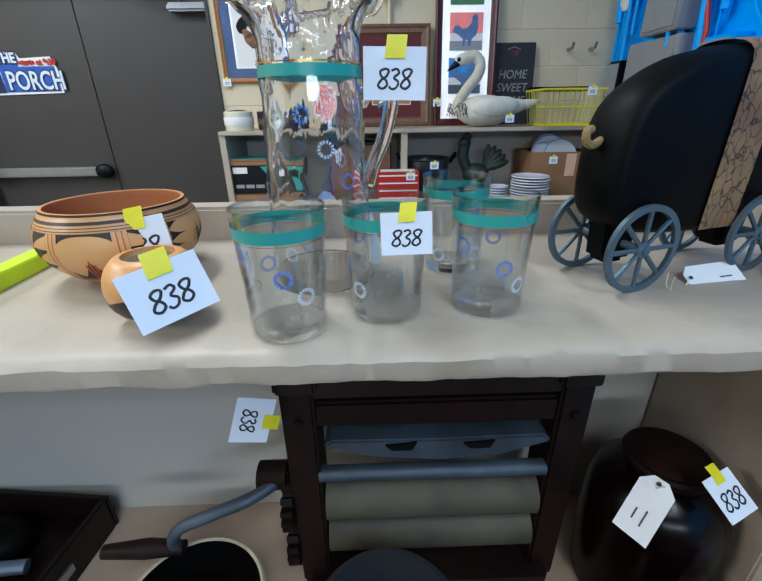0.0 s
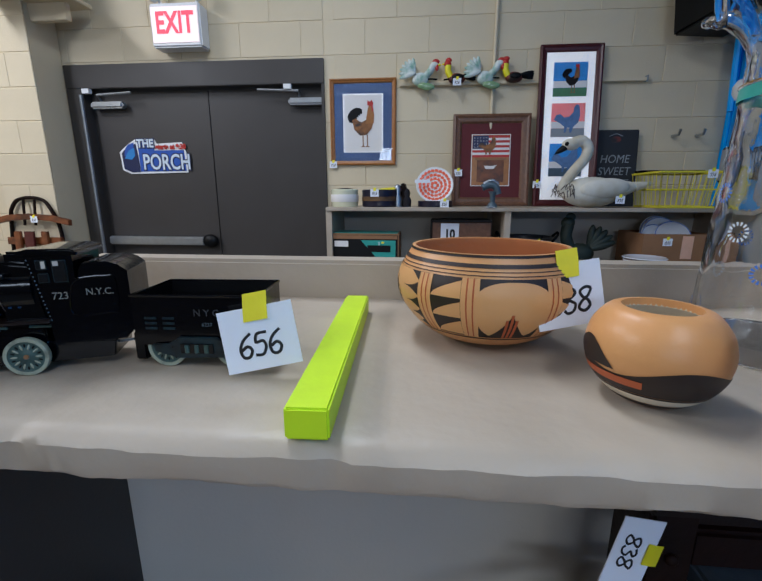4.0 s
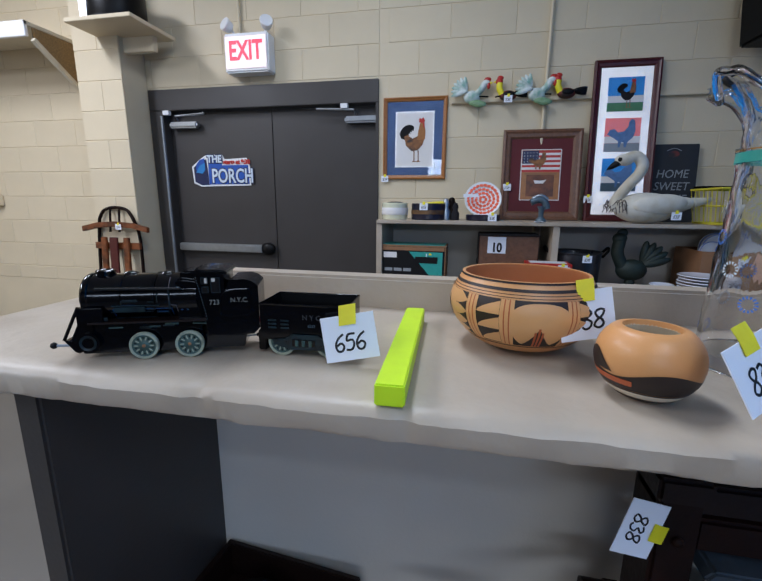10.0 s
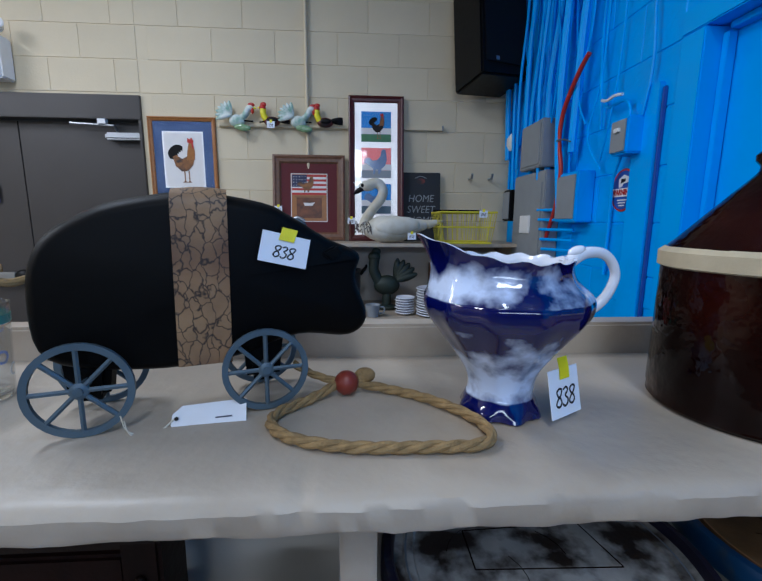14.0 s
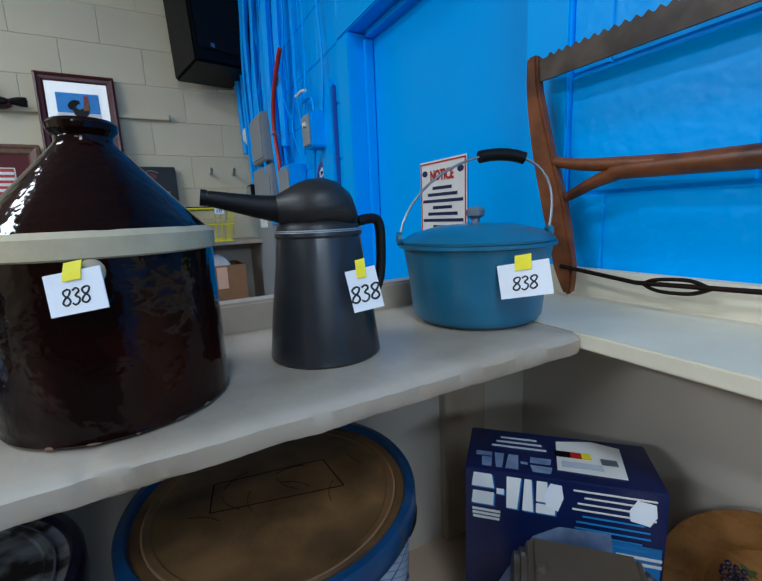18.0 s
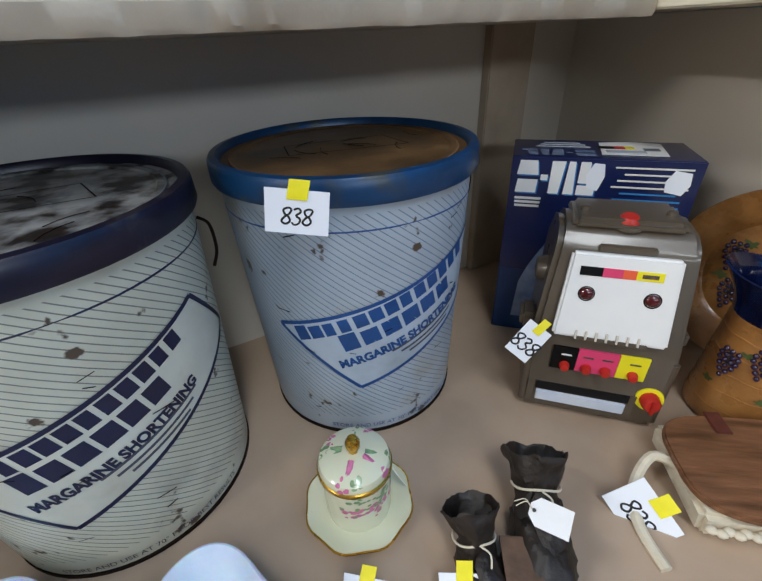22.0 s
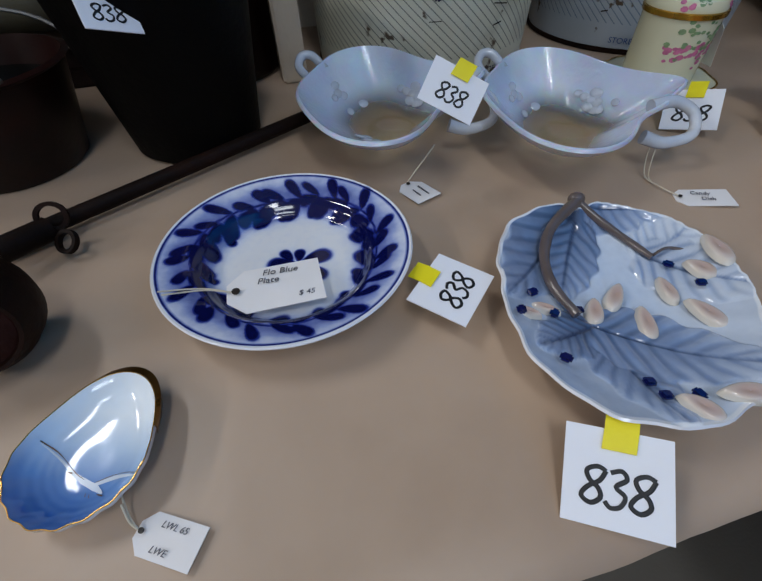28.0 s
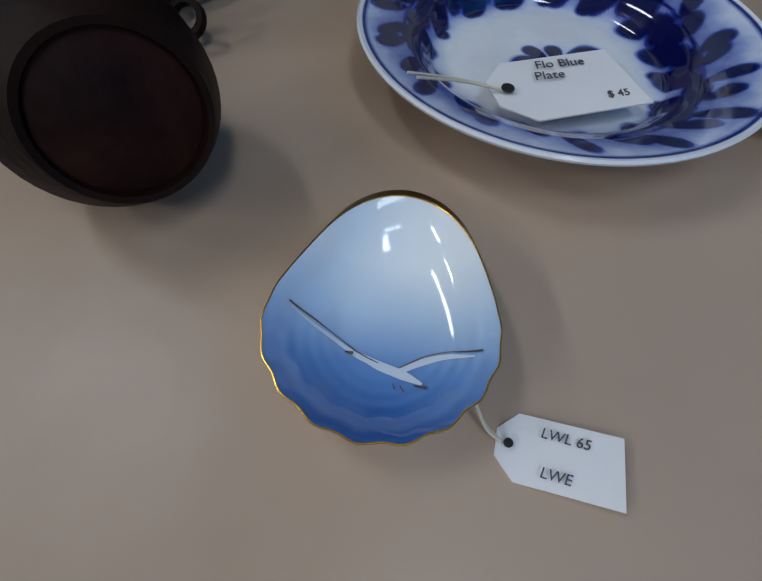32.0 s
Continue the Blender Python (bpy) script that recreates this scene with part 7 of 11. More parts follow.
def opal_dish(m):
    d = thing("opal_dish", "pale blue opal glass dish with pinched rim and loop handles", "dish", m, "opal glass dishes")

    def edge(a):
        r = 0.0782 - 0.0022 * math.cos(a) - 0.0025 * math.sin(a) - 0.004 * math.cos(2 * a) + 0.007 * math.sin(2 * a) + 0.0042 * math.cos(3 * a) - 0.0055 * math.sin(3 * a) + 0.0016 * math.cos(4 * a) - 0.0068 * math.sin(4 * a)
        w = (a + 0.3 + math.pi) % (2 * math.pi) - math.pi
        return r + 0.011 * math.exp(-(w / 0.15) ** 2)

    def at(t, a, out=0.0, up=0.0):
        """Point of the inner face: t from the base's middle (0) to the rim (1)."""
        w = (a + 0.3 + math.pi) % (2 * math.pi) - math.pi
        back = 0.5 + 0.5 * math.sin(a + 0.2)
        z = 0.0085 + (0.036 + 0.008 * back + 0.006 * math.exp(-(w / 0.3) ** 2)) * max(0, (t - 0.3) / 0.7) ** 1.45
        r = edge(a) * t + out
        return Vector((r * math.cos(a) + 0.016 * (1 - t), r * math.sin(a) + 0.007 * (1 - t), z + up))

    bm, n = bmesh.new(), 96
    angs = [2 * math.pi * i / n for i in range(n)]
    levels = [(0.03, 0, 0), (0.2, 0, 0), (0.3, 0, 0)] + [(0.3 + 0.07 * i, 0, 0) for i in range(1, 10)] + [(1.0, 0, 0), (1.0, 0.0012, 0.0014), (1.0, 0.0032, 0.001), (1.0, 0.0042, -0.0012)] + [(0.3 + 0.07 * i, 0.004, -0.0028) for i in range(9, 0, -1)] + [(0.26, 0.003, -0.0035), (0.03, 0, -0.0035)]
    rows = [[bm.verts.new(at(t, a, o, u)) for a in angs] for t, o, u in levels]
    bm.faces.new(rows[0]), bm.faces.new(rows[-1][::-1])
    for q0, q1 in zip(rows, rows[1:]):
        for i in range(n):
            bm.faces.new((q0[i], q0[(i + 1) % n], q1[(i + 1) % n], q1[i]))
    part("bowl", bm, "opalclear", d, "milky blue glass bowl with a clear base")
    part("foot", lathe([(0.02, 0.0062), (0.024, 0.002), (0.026, 0.0), (0.023, 0.0), (0.019, 0.003), (0.017, 0.0062)], 40, m=pose(0.016, 0.007, 0)), "opalclear", d, "clear glass foot ring")
    part("handle", tube(spline([(0.05, -0.044, 0.044), (0.072, -0.046, 0.046), (0.086, -0.056, 0.038), (0.08, -0.068, 0.026), (0.056, -0.066, 0.022), (0.04, -0.058, 0.026)], 7), 0.0052, 14, taper=lambda t: 1.1 - 0.25 * math.sin(math.pi * t)), "opal", d, "curled loop handle")
    part("handle", tube(spline([(-0.028, 0.067, 0.046), (-0.036, 0.08, 0.056), (-0.046, 0.083, 0.056), (-0.052, 0.075, 0.049), (-0.046, 0.062, 0.041)], 6), 0.0042, 12), "opal", d, "curled loop handle")
    rr = random.Random(7)
    for ca, ct, count in ((0.35, 0.62, 11), (3.95, 0.6, 11), (2.15, 0.72, 6)):
        for k in range(count):
            a, t = ca + rr.gauss(0, 0.2), min(max(ct + rr.gauss(0, 0.09), 0.45), 0.9)
            p, q = at(t, a), at(t + 0.02, a)
            nrm = (q - p).cross(Vector((-math.sin(a), math.cos(a), 0))).normalized()
            s = rr.uniform(0.0045, 0.0066)
            turn = nrm.to_track_quat("Z", "Y").to_matrix().to_4x4()
            part("moulded_petal", ball(s, s * 0.75, 0.0016, segs=10, m=turn), "opal", d, m=Matrix.Translation(p + nrm * (0.0006 if nrm.z > 0 else -0.0006)))
    return d


opal_dish(pose(1.417, -0.122, LOW, 0, 0, 10))
opal_dish(pose(1.572, -0.185, LOW))
string_tag(pose(1.419, -0.226, LOW + 0.001, 0, 0, -70), 0.032, 0.024, (("", 0.014, 0.003, 0.004), ("", 0.01, 0.003, -0.003)), [(-0.014, 0, 0.001), (-0.018, 0.012, 0.006), (-0.02, 0.034, 0.022)], "small white string tag of an opal dish")
string_tag(pose(1.632, -0.304, LOW + 0.001, 0, 0, -22), 0.042, 0.022, (("Candy", 0.006, -0.002, 0.004), ("Dish", 0.006, 0.002, -0.003)), [(-0.018, 0, 0.001), (-0.03, 0.012, 0.002), (-0.036, 0.03, 0.002), (-0.03, 0.055, 0.02)], "white string tag with pen writing for a dish")

# flow blue plate
PL = [(0.0, 0.006), (0.045, 0.006), (0.052, 0.009), (0.06, 0.0165), (0.08, 0.0235), (0.082, 0.0242)]
PLS = smooth_prof(PL, 3)
plate = thing("blue_plate", "white china plate with dark flow blue leaf border", "plate", pose(1.306, -0.286, LOW, 0, 0, 0))
part("underside", lathe([(0.082, 0.0242), (0.0829, 0.0234), (0.0826, 0.0224), (0.08, 0.0212), (0.06, 0.013), (0.05, 0.004), (0.045, 0.0), (0.04, 0.003), (0, 0.003)], 96), "china", plate)


def plate_z(r):
    return np.interp(r, [p[0] for p in PLS], [p[1] for p in PLS])


def leaf_field(x, y, x0, y0, ang, ln, w, sharp=2.2):
    """How strongly the print of one leaf covers each place; its edge runs into the glaze."""
    s = ((x - x0) * math.cos(ang) + (y - y0) * math.sin(ang)) / ln
    t = (-(x - x0) * math.sin(ang) + (y - y0) * math.cos(ang)) / (w / 2)
    d = 1 - np.abs(2 * s - 1) ** 2.2 - (t / (0.55 + 0.75 * np.clip(s, 0, 1))) ** 2
    return 1 / (1 + np.exp(-np.clip(sharp * 2.2 * (d - 0.06), -40, 40)))


def pigment_sheet(name, parent, x, y, z, pigment, material, label=""):
    """A ring-by-ring sheet with the print's strength stored on its points."""
    nr, na = x.shape
    verts = np.stack([x, y, z], -1).reshape(-1, 3)
    faces = [(i * na + j, i * na + (j + 1) % na, (i + 1) * na + (j + 1) % na, (i + 1) * na + j) for i in range(nr - 1) for j in range(na)]
    me = bpy.data.meshes.new(name)
    me.from_pydata(verts.tolist(), [], faces)
    at = me.attributes.new("pigment", "FLOAT", "POINT")
    at.data.foreach_set("value", np.ascontiguousarray(pigment.reshape(-1), dtype=np.float32))
    me.shade_smooth()
    me.materials.append(material)
    ob = new(name, me)
    ob.parent = parent
    if label:
        ob["label"] = label
    return ob


def pigment_mat(name, stops, rough=0.1, coat=0.5, grain=0.06):
    """Glaze whose colour follows the print's strength, broken by a fine cloud."""
    m = bpy.data.materials.new(name)
    m.use_nodes = True
    nt = m.node_tree
    b = nt.nodes["Principled BSDF"]
    b.inputs["Roughness"].default_value, b.inputs["Coat Weight"].default_value, b.inputs["Coat Roughness"].default_value = rough, coat, 0.06
    at, tc, ns, ma, rp = (nt.nodes.new("ShaderNode" + k) for k in ("Attribute", "TexCoord", "TexNoise", "Math", "ValToRGB"))
    at.attribute_name = "pigment"
    ns.inputs["Scale"].default_value, ns.inputs["Detail"].default_value = 160, 4
    nt.links.new(tc.outputs["Object"], ns.inputs["Vector"])
    sub = nt.nodes.new("ShaderNodeMath")
    sub.operation, sub.inputs[1].default_value = "SUBTRACT", 0.5
    nt.links.new(ns.outputs["Fac"], sub.inputs[0])
    ma.operation, ma.inputs[1].default_value = "MULTIPLY_ADD", grain * 4
    nt.links.new(sub.outputs[0], ma.inputs[0]), nt.links.new(at.outputs["Fac"], ma.inputs[2])
    nt.links.new(ma.outputs[0], rp.inputs["Fac"]), nt.links.new(rp.outputs["Color"], b.inputs["Base Color"])
    while len(rp.color_ramp.elements) < len(stops):
        rp.color_ramp.elements.new(0.5)
    for e, (p, c) in zip(rp.color_ramp.elements, stops):
        e.position, e.color = p, rgb(c)
    return m


pr = random.Random(3)
rr_, aa_ = np.meshgrid(np.linspace(0.0002, 0.082, 84), np.linspace(0, 2 * math.pi, 320, endpoint=False), indexing="ij")
px_, py_ = rr_ * np.cos(aa_), rr_ * np.sin(aa_)
blue, halo = np.zeros_like(px_), np.zeros_like(px_)
N = 15
for k in range(N):
    a = 2 * math.pi * k / N + pr.uniform(-0.05, 0.05)
    b = a + math.pi / N
    rs = 0.0612 + 0.0025 * math.sin(3 * a)
    for base, turn, ln, w in ((a, 0.7, 0.0195, 0.0082), (b, 1.1, 0.0185, 0.0072), (a, 2.3, 0.0225, 0.0112), (b, 2.0, 0.0175, 0.0088), (b, 2.8, 0.0165, 0.0078)):
        ln, w = ln * pr.uniform(0.86, 1.1), w * pr.uniform(0.9, 1.15)
        g = leaf_field(px_, py_, rs * math.cos(base), rs * math.sin(base), base + turn, ln, w)
        blue = np.maximum(blue, g * pr.uniform(0.9, 1.0))
        cx, cy = rs * math.cos(base) + 0.5 * ln * math.cos(base + turn), rs * math.sin(base) + 0.5 * ln * math.sin(base + turn)
        halo += np.exp(-((px_ - cx) ** 2 + (py_ - cy) ** 2) / (2 * 0.0062 ** 2))
stem_r = 0.0612 + 0.0025 * np.sin(3 * aa_)
blue = np.maximum(blue, 0.8 * np.exp(-((rr_ - stem_r) / 0.0009) ** 2))
blue = np.maximum(blue, 0.95 * np.exp(-((rr_ - 0.0797) / 0.0007) ** 4))
for x, y, a, ln, w in ((0.005, -0.003, 2.85, 0.021, 0.013), (0.006, -0.001, 1.35, 0.013, 0.008), (0.007, -0.003, 0.25, 0.023, 0.014), (0.008, -0.006, -0.85, 0.02, 0.012), (0.004, -0.005, -2.2, 0.016, 0.011), (0.002, 0.001, 2.0, 0.014, 0.008)):
    blue = np.maximum(blue, leaf_field(px_, py_, x, y, a, ln, w))
    halo += 0.7 * np.exp(-((px_ - x - 0.5 * ln * math.cos(a)) ** 2 + (py_ - y - 0.5 * ln * math.sin(a)) ** 2) / (2 * 0.005 ** 2))
wash = np.clip(halo * 0.26 + 0.17 * np.clip((rr_ - 0.05) / 0.012, 0, 1), 0, 0.5) * (rr_ < 0.079)
flow = pigment_mat("flow_blue_print_glaze", [(0.0, "e6e9ee"), (0.16, "d3dbec"), (0.36, "8f9fd0"), (0.62, "2a3a90"), (0.9, "0a1048")], 0.08, 0.6, 0.05)
pigment_sheet("plate", plate, px_, py_, plate_z(rr_), np.clip(np.maximum(blue, wash) + 0.3 * blue * wash, 0, 1), flow, "blurred flow blue leaf print on white glaze")
string_tag(pose(1.295, -0.314, LOW + 0.0145, 0, 3, -1), 0.058, 0.036, (("Flo Blue", 0.0068, 0.004, 0.0115), ("Plate", 0.0068, -0.004, 0.0045), ("$ 45", 0.0055, 0.018, -0.0105)), [(-0.026, 0, 0.001), (-0.042, 0.004, 0.004), (-0.064, 0.0, 0.011)], "white string tag with pen writing on the plate")

# leaf-shaped dish
leafd = thing("leaf_dish", "blue-grey porcelain leaf dish with raised blossoms", "dish", pose(1.49, -0.382, LOW, 0, 0, 0))


def leaf_rim(a):
    """Distance of the dish's edge from its middle."""
    r = 0.0765 - 0.0028 * np.cos(a) - 0.0032 * np.cos(2 * a) + 0.0054 * np.sin(2 * a) + 0.0025 * np.cos(3 * a) + 0.0013 * np.sin(4 * a)
    return r - 0.006 * np.exp(-((a - 1.36) / 0.1) ** 2) + 0.0007 * np.sin(13 * a) + 0.0005 * np.sin(22 * a + 1)


def dish_z(x, y):
    k = math.hypot(x, y) / float(leaf_rim(math.atan2(y, x) % (2 * math.pi)))
    return 0.006 + 0.019 * k ** 2.4


ts_, aa_ = np.meshgrid(np.linspace(0.002, 1.0, 110), np.linspace(0, 2 * math.pi, 300, endpoint=False), indexing="ij")
lx_, ly_ = ts_ * leaf_rim(aa_) * np.cos(aa_), ts_ * leaf_rim(aa_) * np.sin(aa_)
lz_ = 0.006 + 0.019 * ts_ ** 2.4
tone = 0.15 + 0.12 * np.clip(-lx_ / 0.08, 0, 1)
# base, tip, half width, lift and depth of colour of each overlapping leaf, lowest first
LEAVES = [((17, 66), (-24, 76), 16, 1.2, 0.5), ((14, 72), (-68, 14), 27, 1.6, 0.78), ((20, 72), (68, 50), 19, 1.5, 0.56), ((36, 24), (80, 34), 20, 1.3, 0.26), ((38, 28), (76, -34), 22, 1.5, 0.32),
          ((9, 62), (-33, 8), 20, 2.0, 0.66), ((-24, -12), (-28, -82), 20, 1.8, 0.62), ((-24, -12), (-68, -20), 17, 2.0, 0.8), ((-24, -12), (36, -68), 26, 2.4, 0.58)]
for (bx, by), (tx, ty), hw, lift, deep in LEAVES:
    bx, by, tx, ty, hw = bx / 1000, by / 1000, tx / 1000, ty / 1000, hw / 1000
    ln, an = math.hypot(tx - bx, ty - by), math.atan2(ty - by, tx - bx)
    s = ((lx_ - bx) * math.cos(an) + (ly_ - by) * math.sin(an)) / ln
    t = -(lx_ - bx) * math.sin(an) + (ly_ - by) * math.cos(an)
    sc = np.clip(s, 0, 1)
    half = hw * (np.sin(math.pi * np.clip(0.14 + 0.86 * sc, 0, 1) ** 0.8) ** 0.7) * (1 + 0.07 * np.sin(26 * sc + 3 * np.sign(t))) + 1e-5
    inside = np.clip((half - np.abs(t)) / 0.0016, 0, 1) * np.clip((s + 0.04) / 0.06, 0, 1) * np.clip((1.02 - s) / 0.05, 0, 1)
    q = np.abs(t) / half
    vein = np.cos(2 * math.pi * (s * 7.5 - q * 1.7))
    ridge = lift / 1000 * (1 - 0.45 * q ** 2) + 0.0005 * vein * np.clip(q * 3, 0, 1) * (1 - 0.4 * q) - 0.0011 * np.exp(-(t / 0.0011) ** 2)
    colour = deep * (0.95 - 0.5 * sc ** 1.3) * (0.86 - 0.2 * q) + 0.13 * np.clip(-vein, 0, 1) * (1 - 0.5 * sc) + 0.3 * np.exp(-(t / 0.0009) ** 2) * (1 - 0.6 * sc)
    colour += 0.16 * np.exp(-((half - np.abs(t)) / 0.0009) ** 2)
    lz_ = lz_ * (1 - inside) + inside * (0.006 + 0.019 * ts_ ** 2.4 + ridge)
    tone = tone * (1 - inside) + inside * colour
lz_[-1], tone[-1], tone[-2], tone[-3] = 0.025, 0.0, 0.0, 0.03
porcelain = pigment_mat("blue_grey_porcelain_glaze", [(0.0, "e6eaf0"), (0.22, "c3cfe0"), (0.48, "8497b8"), (0.75, "546788"), (1.0, "34425f")], 0.12, 0.5, 0.03)
pigment_sheet("dish", leafd, lx_, ly_, lz_, np.clip(tone * 1.3 + 0.03, 0, 1), porcelain, "overlapping ribbed blue-grey leaves")
under = [(1.0, 0.025), (1.012, 0.0238), (0.99, 0.021), (0.75, 0.0095), (0.5, 0.002), (0.36, 0.0), (0.3, 0.002), (0.01, 0.003)]
bm = bmesh.new()
rows = [[bm.verts.new((k * float(leaf_rim(a)) * math.cos(a), k * float(leaf_rim(a)) * math.sin(a), z)) for a in [2 * math.pi * i / 120 for i in range(120)]] for k, z in under]
for q0, q1 in zip(rows, rows[1:]):
    for i in range(120):
        bm.faces.new((q0[i], q0[(i + 1) % 120], q1[(i + 1) % 120], q1[i]))
part("underside", bm, "china", leafd, "white glazed underside and rim")
for ctrl, r in ((((16, 75, 27), (-11, 60, 23), (-26, 42, 18), (-34, 19, 16), (-32, -5, 14.5)), 0.0036), (((16, 75, 27), (26, 57, 20), (35, 38, 16), (40, 22, 15)), 0.0027)):
    part("stem", tube(spline([(x / 1000, y / 1000, z / 1000) for x, y, z in ctrl], 8), r, 12, taper=lambda t: 1.15 - 0.35 * t + 0.06 * math.sin(19 * t)), "stem", leafd, "grey-brown modelled stem")
part("stem_end", ball(0.0062, 0.0052, 0.0048, 0.017, 0.077, 0.0275, 14), "stem", leafd)
part("tendril", tube(spline([(0.04, 0.022, 0.017), (0.052, 0.024, 0.018), (0.064, 0.016, 0.018), (0.07, 0.004, 0.018)], 6), 0.001, 6), "stem", leafd)


def blossom(x0, y0, x1, y1, wide):
    """A long drop-shaped petal, hollow along its middle, with a pale lip."""
    ln, an = math.hypot(x1 - x0, y1 - y0) / 1000 * 1.15, math.atan2(y1 - y0, x1 - x0)
    t, a = np.meshgrid(np.linspace(0.02, 1, 12), np.linspace(0, 2 * math.pi, 28, endpoint=False), indexing="ij")
    u = 0.5 + 0.5 * t * np.cos(a)
    v = t * np.sin(a) * wide * (0.45 + 0.55 * np.clip(u, 0, 1) ** 0.7)
    h = 0.0052 * np.sqrt(np.clip(1 - t ** 4, 0, 1)) - 0.0012 * (1 - t) ** 1.5
    cx, cy = x0 / 1000, y0 / 1000
    x, y = cx + u * ln * math.cos(an) - v * math.sin(an), cy + u * ln * math.sin(an) + v * math.cos(an)
    base = dish_z((x0 + x1) / 2000, (y0 + y1) / 2000)
    pigment_sheet("blossom", leafd, x, y, base + 0.0006 + h, np.clip(1 - t ** 2 * 0.9, 0, 1), petal_glaze, "pale pink raised petal")


petal_glaze = pigment_mat("pink_to_white_petal_glaze", [(0.0, "d6d6ce"), (0.35, "d2c9c0"), (0.75, "c4aea2"), (1.0, "bda194")], 0.14, 0.5, 0.03)
for x0, y0, x1, y1, w in ((-11, 7, -21, -9, 0.0068), (12, 13, -5, -2, 0.0066), (11, -6, 2, -27, 0.0068), (73, 23, 69, -1, 0.0085), (52, 11, 61, -4, 0.009), (33, -13, 40, -34, 0.008), (35, 9, 31, -10, 0.0062), (-22, -64, -12, -79, 0.007), (-5, -69, 16, -76, 0.007), (-40, -2, -52, 8, 0.004), (-55, -4, -64, 4, 0.0036)):
    blossom(x0, y0, x1, y1, w)
for u, v in ((44, 13), (48, -7), (-51, 14), (-45, -1), (-67, 0), (-59, -32), (-27, -54), (-12, -67), (-27, -63), (-28, -1)):
    x, y = u / 1000, v / 1000
    part("bud", box(0.0062, 0.005, 0.003), "cobalt", leafd, "dark blue bud", m=pose(x, y, dish_z(x, y) + 0.0034, 8, -6, u * 7), bevel=0.0011)

# small gull dish: shell-shaped, gilt heel and edge, shaded blue
gd = thing("shell_dish", "small shell-shaped porcelain dish shading from white to blue with gilt edge", "dish", pose(1.202, -0.392, LOW, 0, 0, -23.4))


def shell_rim(a):
    """Distance of the dish's edge from its middle; the heel lies at +y."""
    r = 0.0322 - 0.0007 * np.cos(a) + 0.0016 * np.sin(a) - 0.0028 * np.cos(2 * a) + 0.0005 * np.sin(2 * a) - 0.0004 * np.cos(3 * a) - 0.0017 * np.sin(3 * a) + 0.0007 * np.cos(4 * a)
    return r + 0.00042 * np.clip(0.35 - np.sin(a), 0, 1) * np.cos(19 * a)


def shell_z(t, a):
    return 0.0042 + 0.0125 * t ** 4.5 + 0.0016 * t ** 2 * np.clip(np.sin(a), 0, 1) ** 2


ts_, aa_ = np.meshgrid(np.linspace(0.002, 1.0, 64), np.linspace(0, 2 * math.pi, 240, endpoint=False), indexing="ij")
sx_, sy_ = ts_ * shell_rim(aa_) * np.cos(aa_), ts_ * shell_rim(aa_) * np.sin(aa_)
low_ = np.clip(0.3 - np.sin(aa_), 0, 1)
sz_ = shell_z(ts_, aa_) + 0.0002 * low_ * ts_ ** 2 * np.cos(19 * aa_) * np.clip((ts_ - 0.3) * 3, 0, 1)
shade = np.clip(0.44 - sy_ / 0.05, 0, 1) ** 1.1
shade += 0.035 * low_ * np.sin(2 * math.pi * (ts_ * 9 + 0.05 * np.cos(19 * aa_))) * np.clip((ts_ - 0.35) * 3, 0, 1)
glaze = pigment_mat("white_to_blue_glaze", [(0.0, "e8f0f6"), (0.3, "bcd2ea"), (0.62, "6f98d2"), (1.0, "2f5fae")], 0.08, 0.5, 0.012)
pigment_sheet("dish", gd, sx_, sy_, sz_, np.clip(shade, 0, 1), glaze, "glaze shading from white to blue")


def shell_wall(a0, a1, n, levels):
    """Outer wall between two angles through (outward, height) levels."""
    bm = bmesh.new()
    ang = [a0 + (a1 - a0) * i / n for i in range(n + 1)]
    rows = [[bm.verts.new(((float(shell_rim(a)) * k + o(a)) * math.cos(a), (float(shell_rim(a)) * k + o(a)) * math.sin(a), z(a))) for a in ang] for k, o, z in levels]
    for q0, q1 in zip(rows, rows[1:]):
        for i in range(n):
            bm.faces.new((q0[i], q0[i + 1], q1[i + 1], q1[i]))
    return bm


edge_z = lambda a: float(shell_z(1.0, a))
bulge = lambda a: 0.0042 * max(0, math.sin(a)) ** 4
part("underside", shell_wall(0, 2 * math.pi, 120, [(1.0, lambda a: 0.0002, lambda a: edge_z(a) - 0.0004), (1.0, lambda a: bulge(a) * 0.95, lambda a: edge_z(a) - 0.003), (0.86, bulge, lambda a: 0.0075), (0.6, lambda a: 0, lambda a: 0.001), (0.5, lambda a: 0, lambda a: 0.0), (0.02, lambda a: 0, lambda a: 0.0012)]), "china", gd, "white glazed underside")
part("gilt_heel", shell_wall(0.5, math.pi - 0.5, 60, [(1.0, lambda a: 0.0003, lambda a: edge_z(a) + 0.0001), (1.0, lambda a: bulge(a) + 0.0003, lambda a: edge_z(a) - 0.0022), (0.93, lambda a: bulge(a) + 0.0004, lambda a: 0.0085)]), "oldgilt", gd, "worn gilt heel")
part("gilt_edge", tube([Vector((float(shell_rim(a)) * math.cos(a), float(shell_rim(a)) * math.sin(a), edge_z(a))) for a in [2 * math.pi * i / 160 for i in range(160)]], 0.00024, 6, closed=True), "gold", gd, "worn gilt edge")


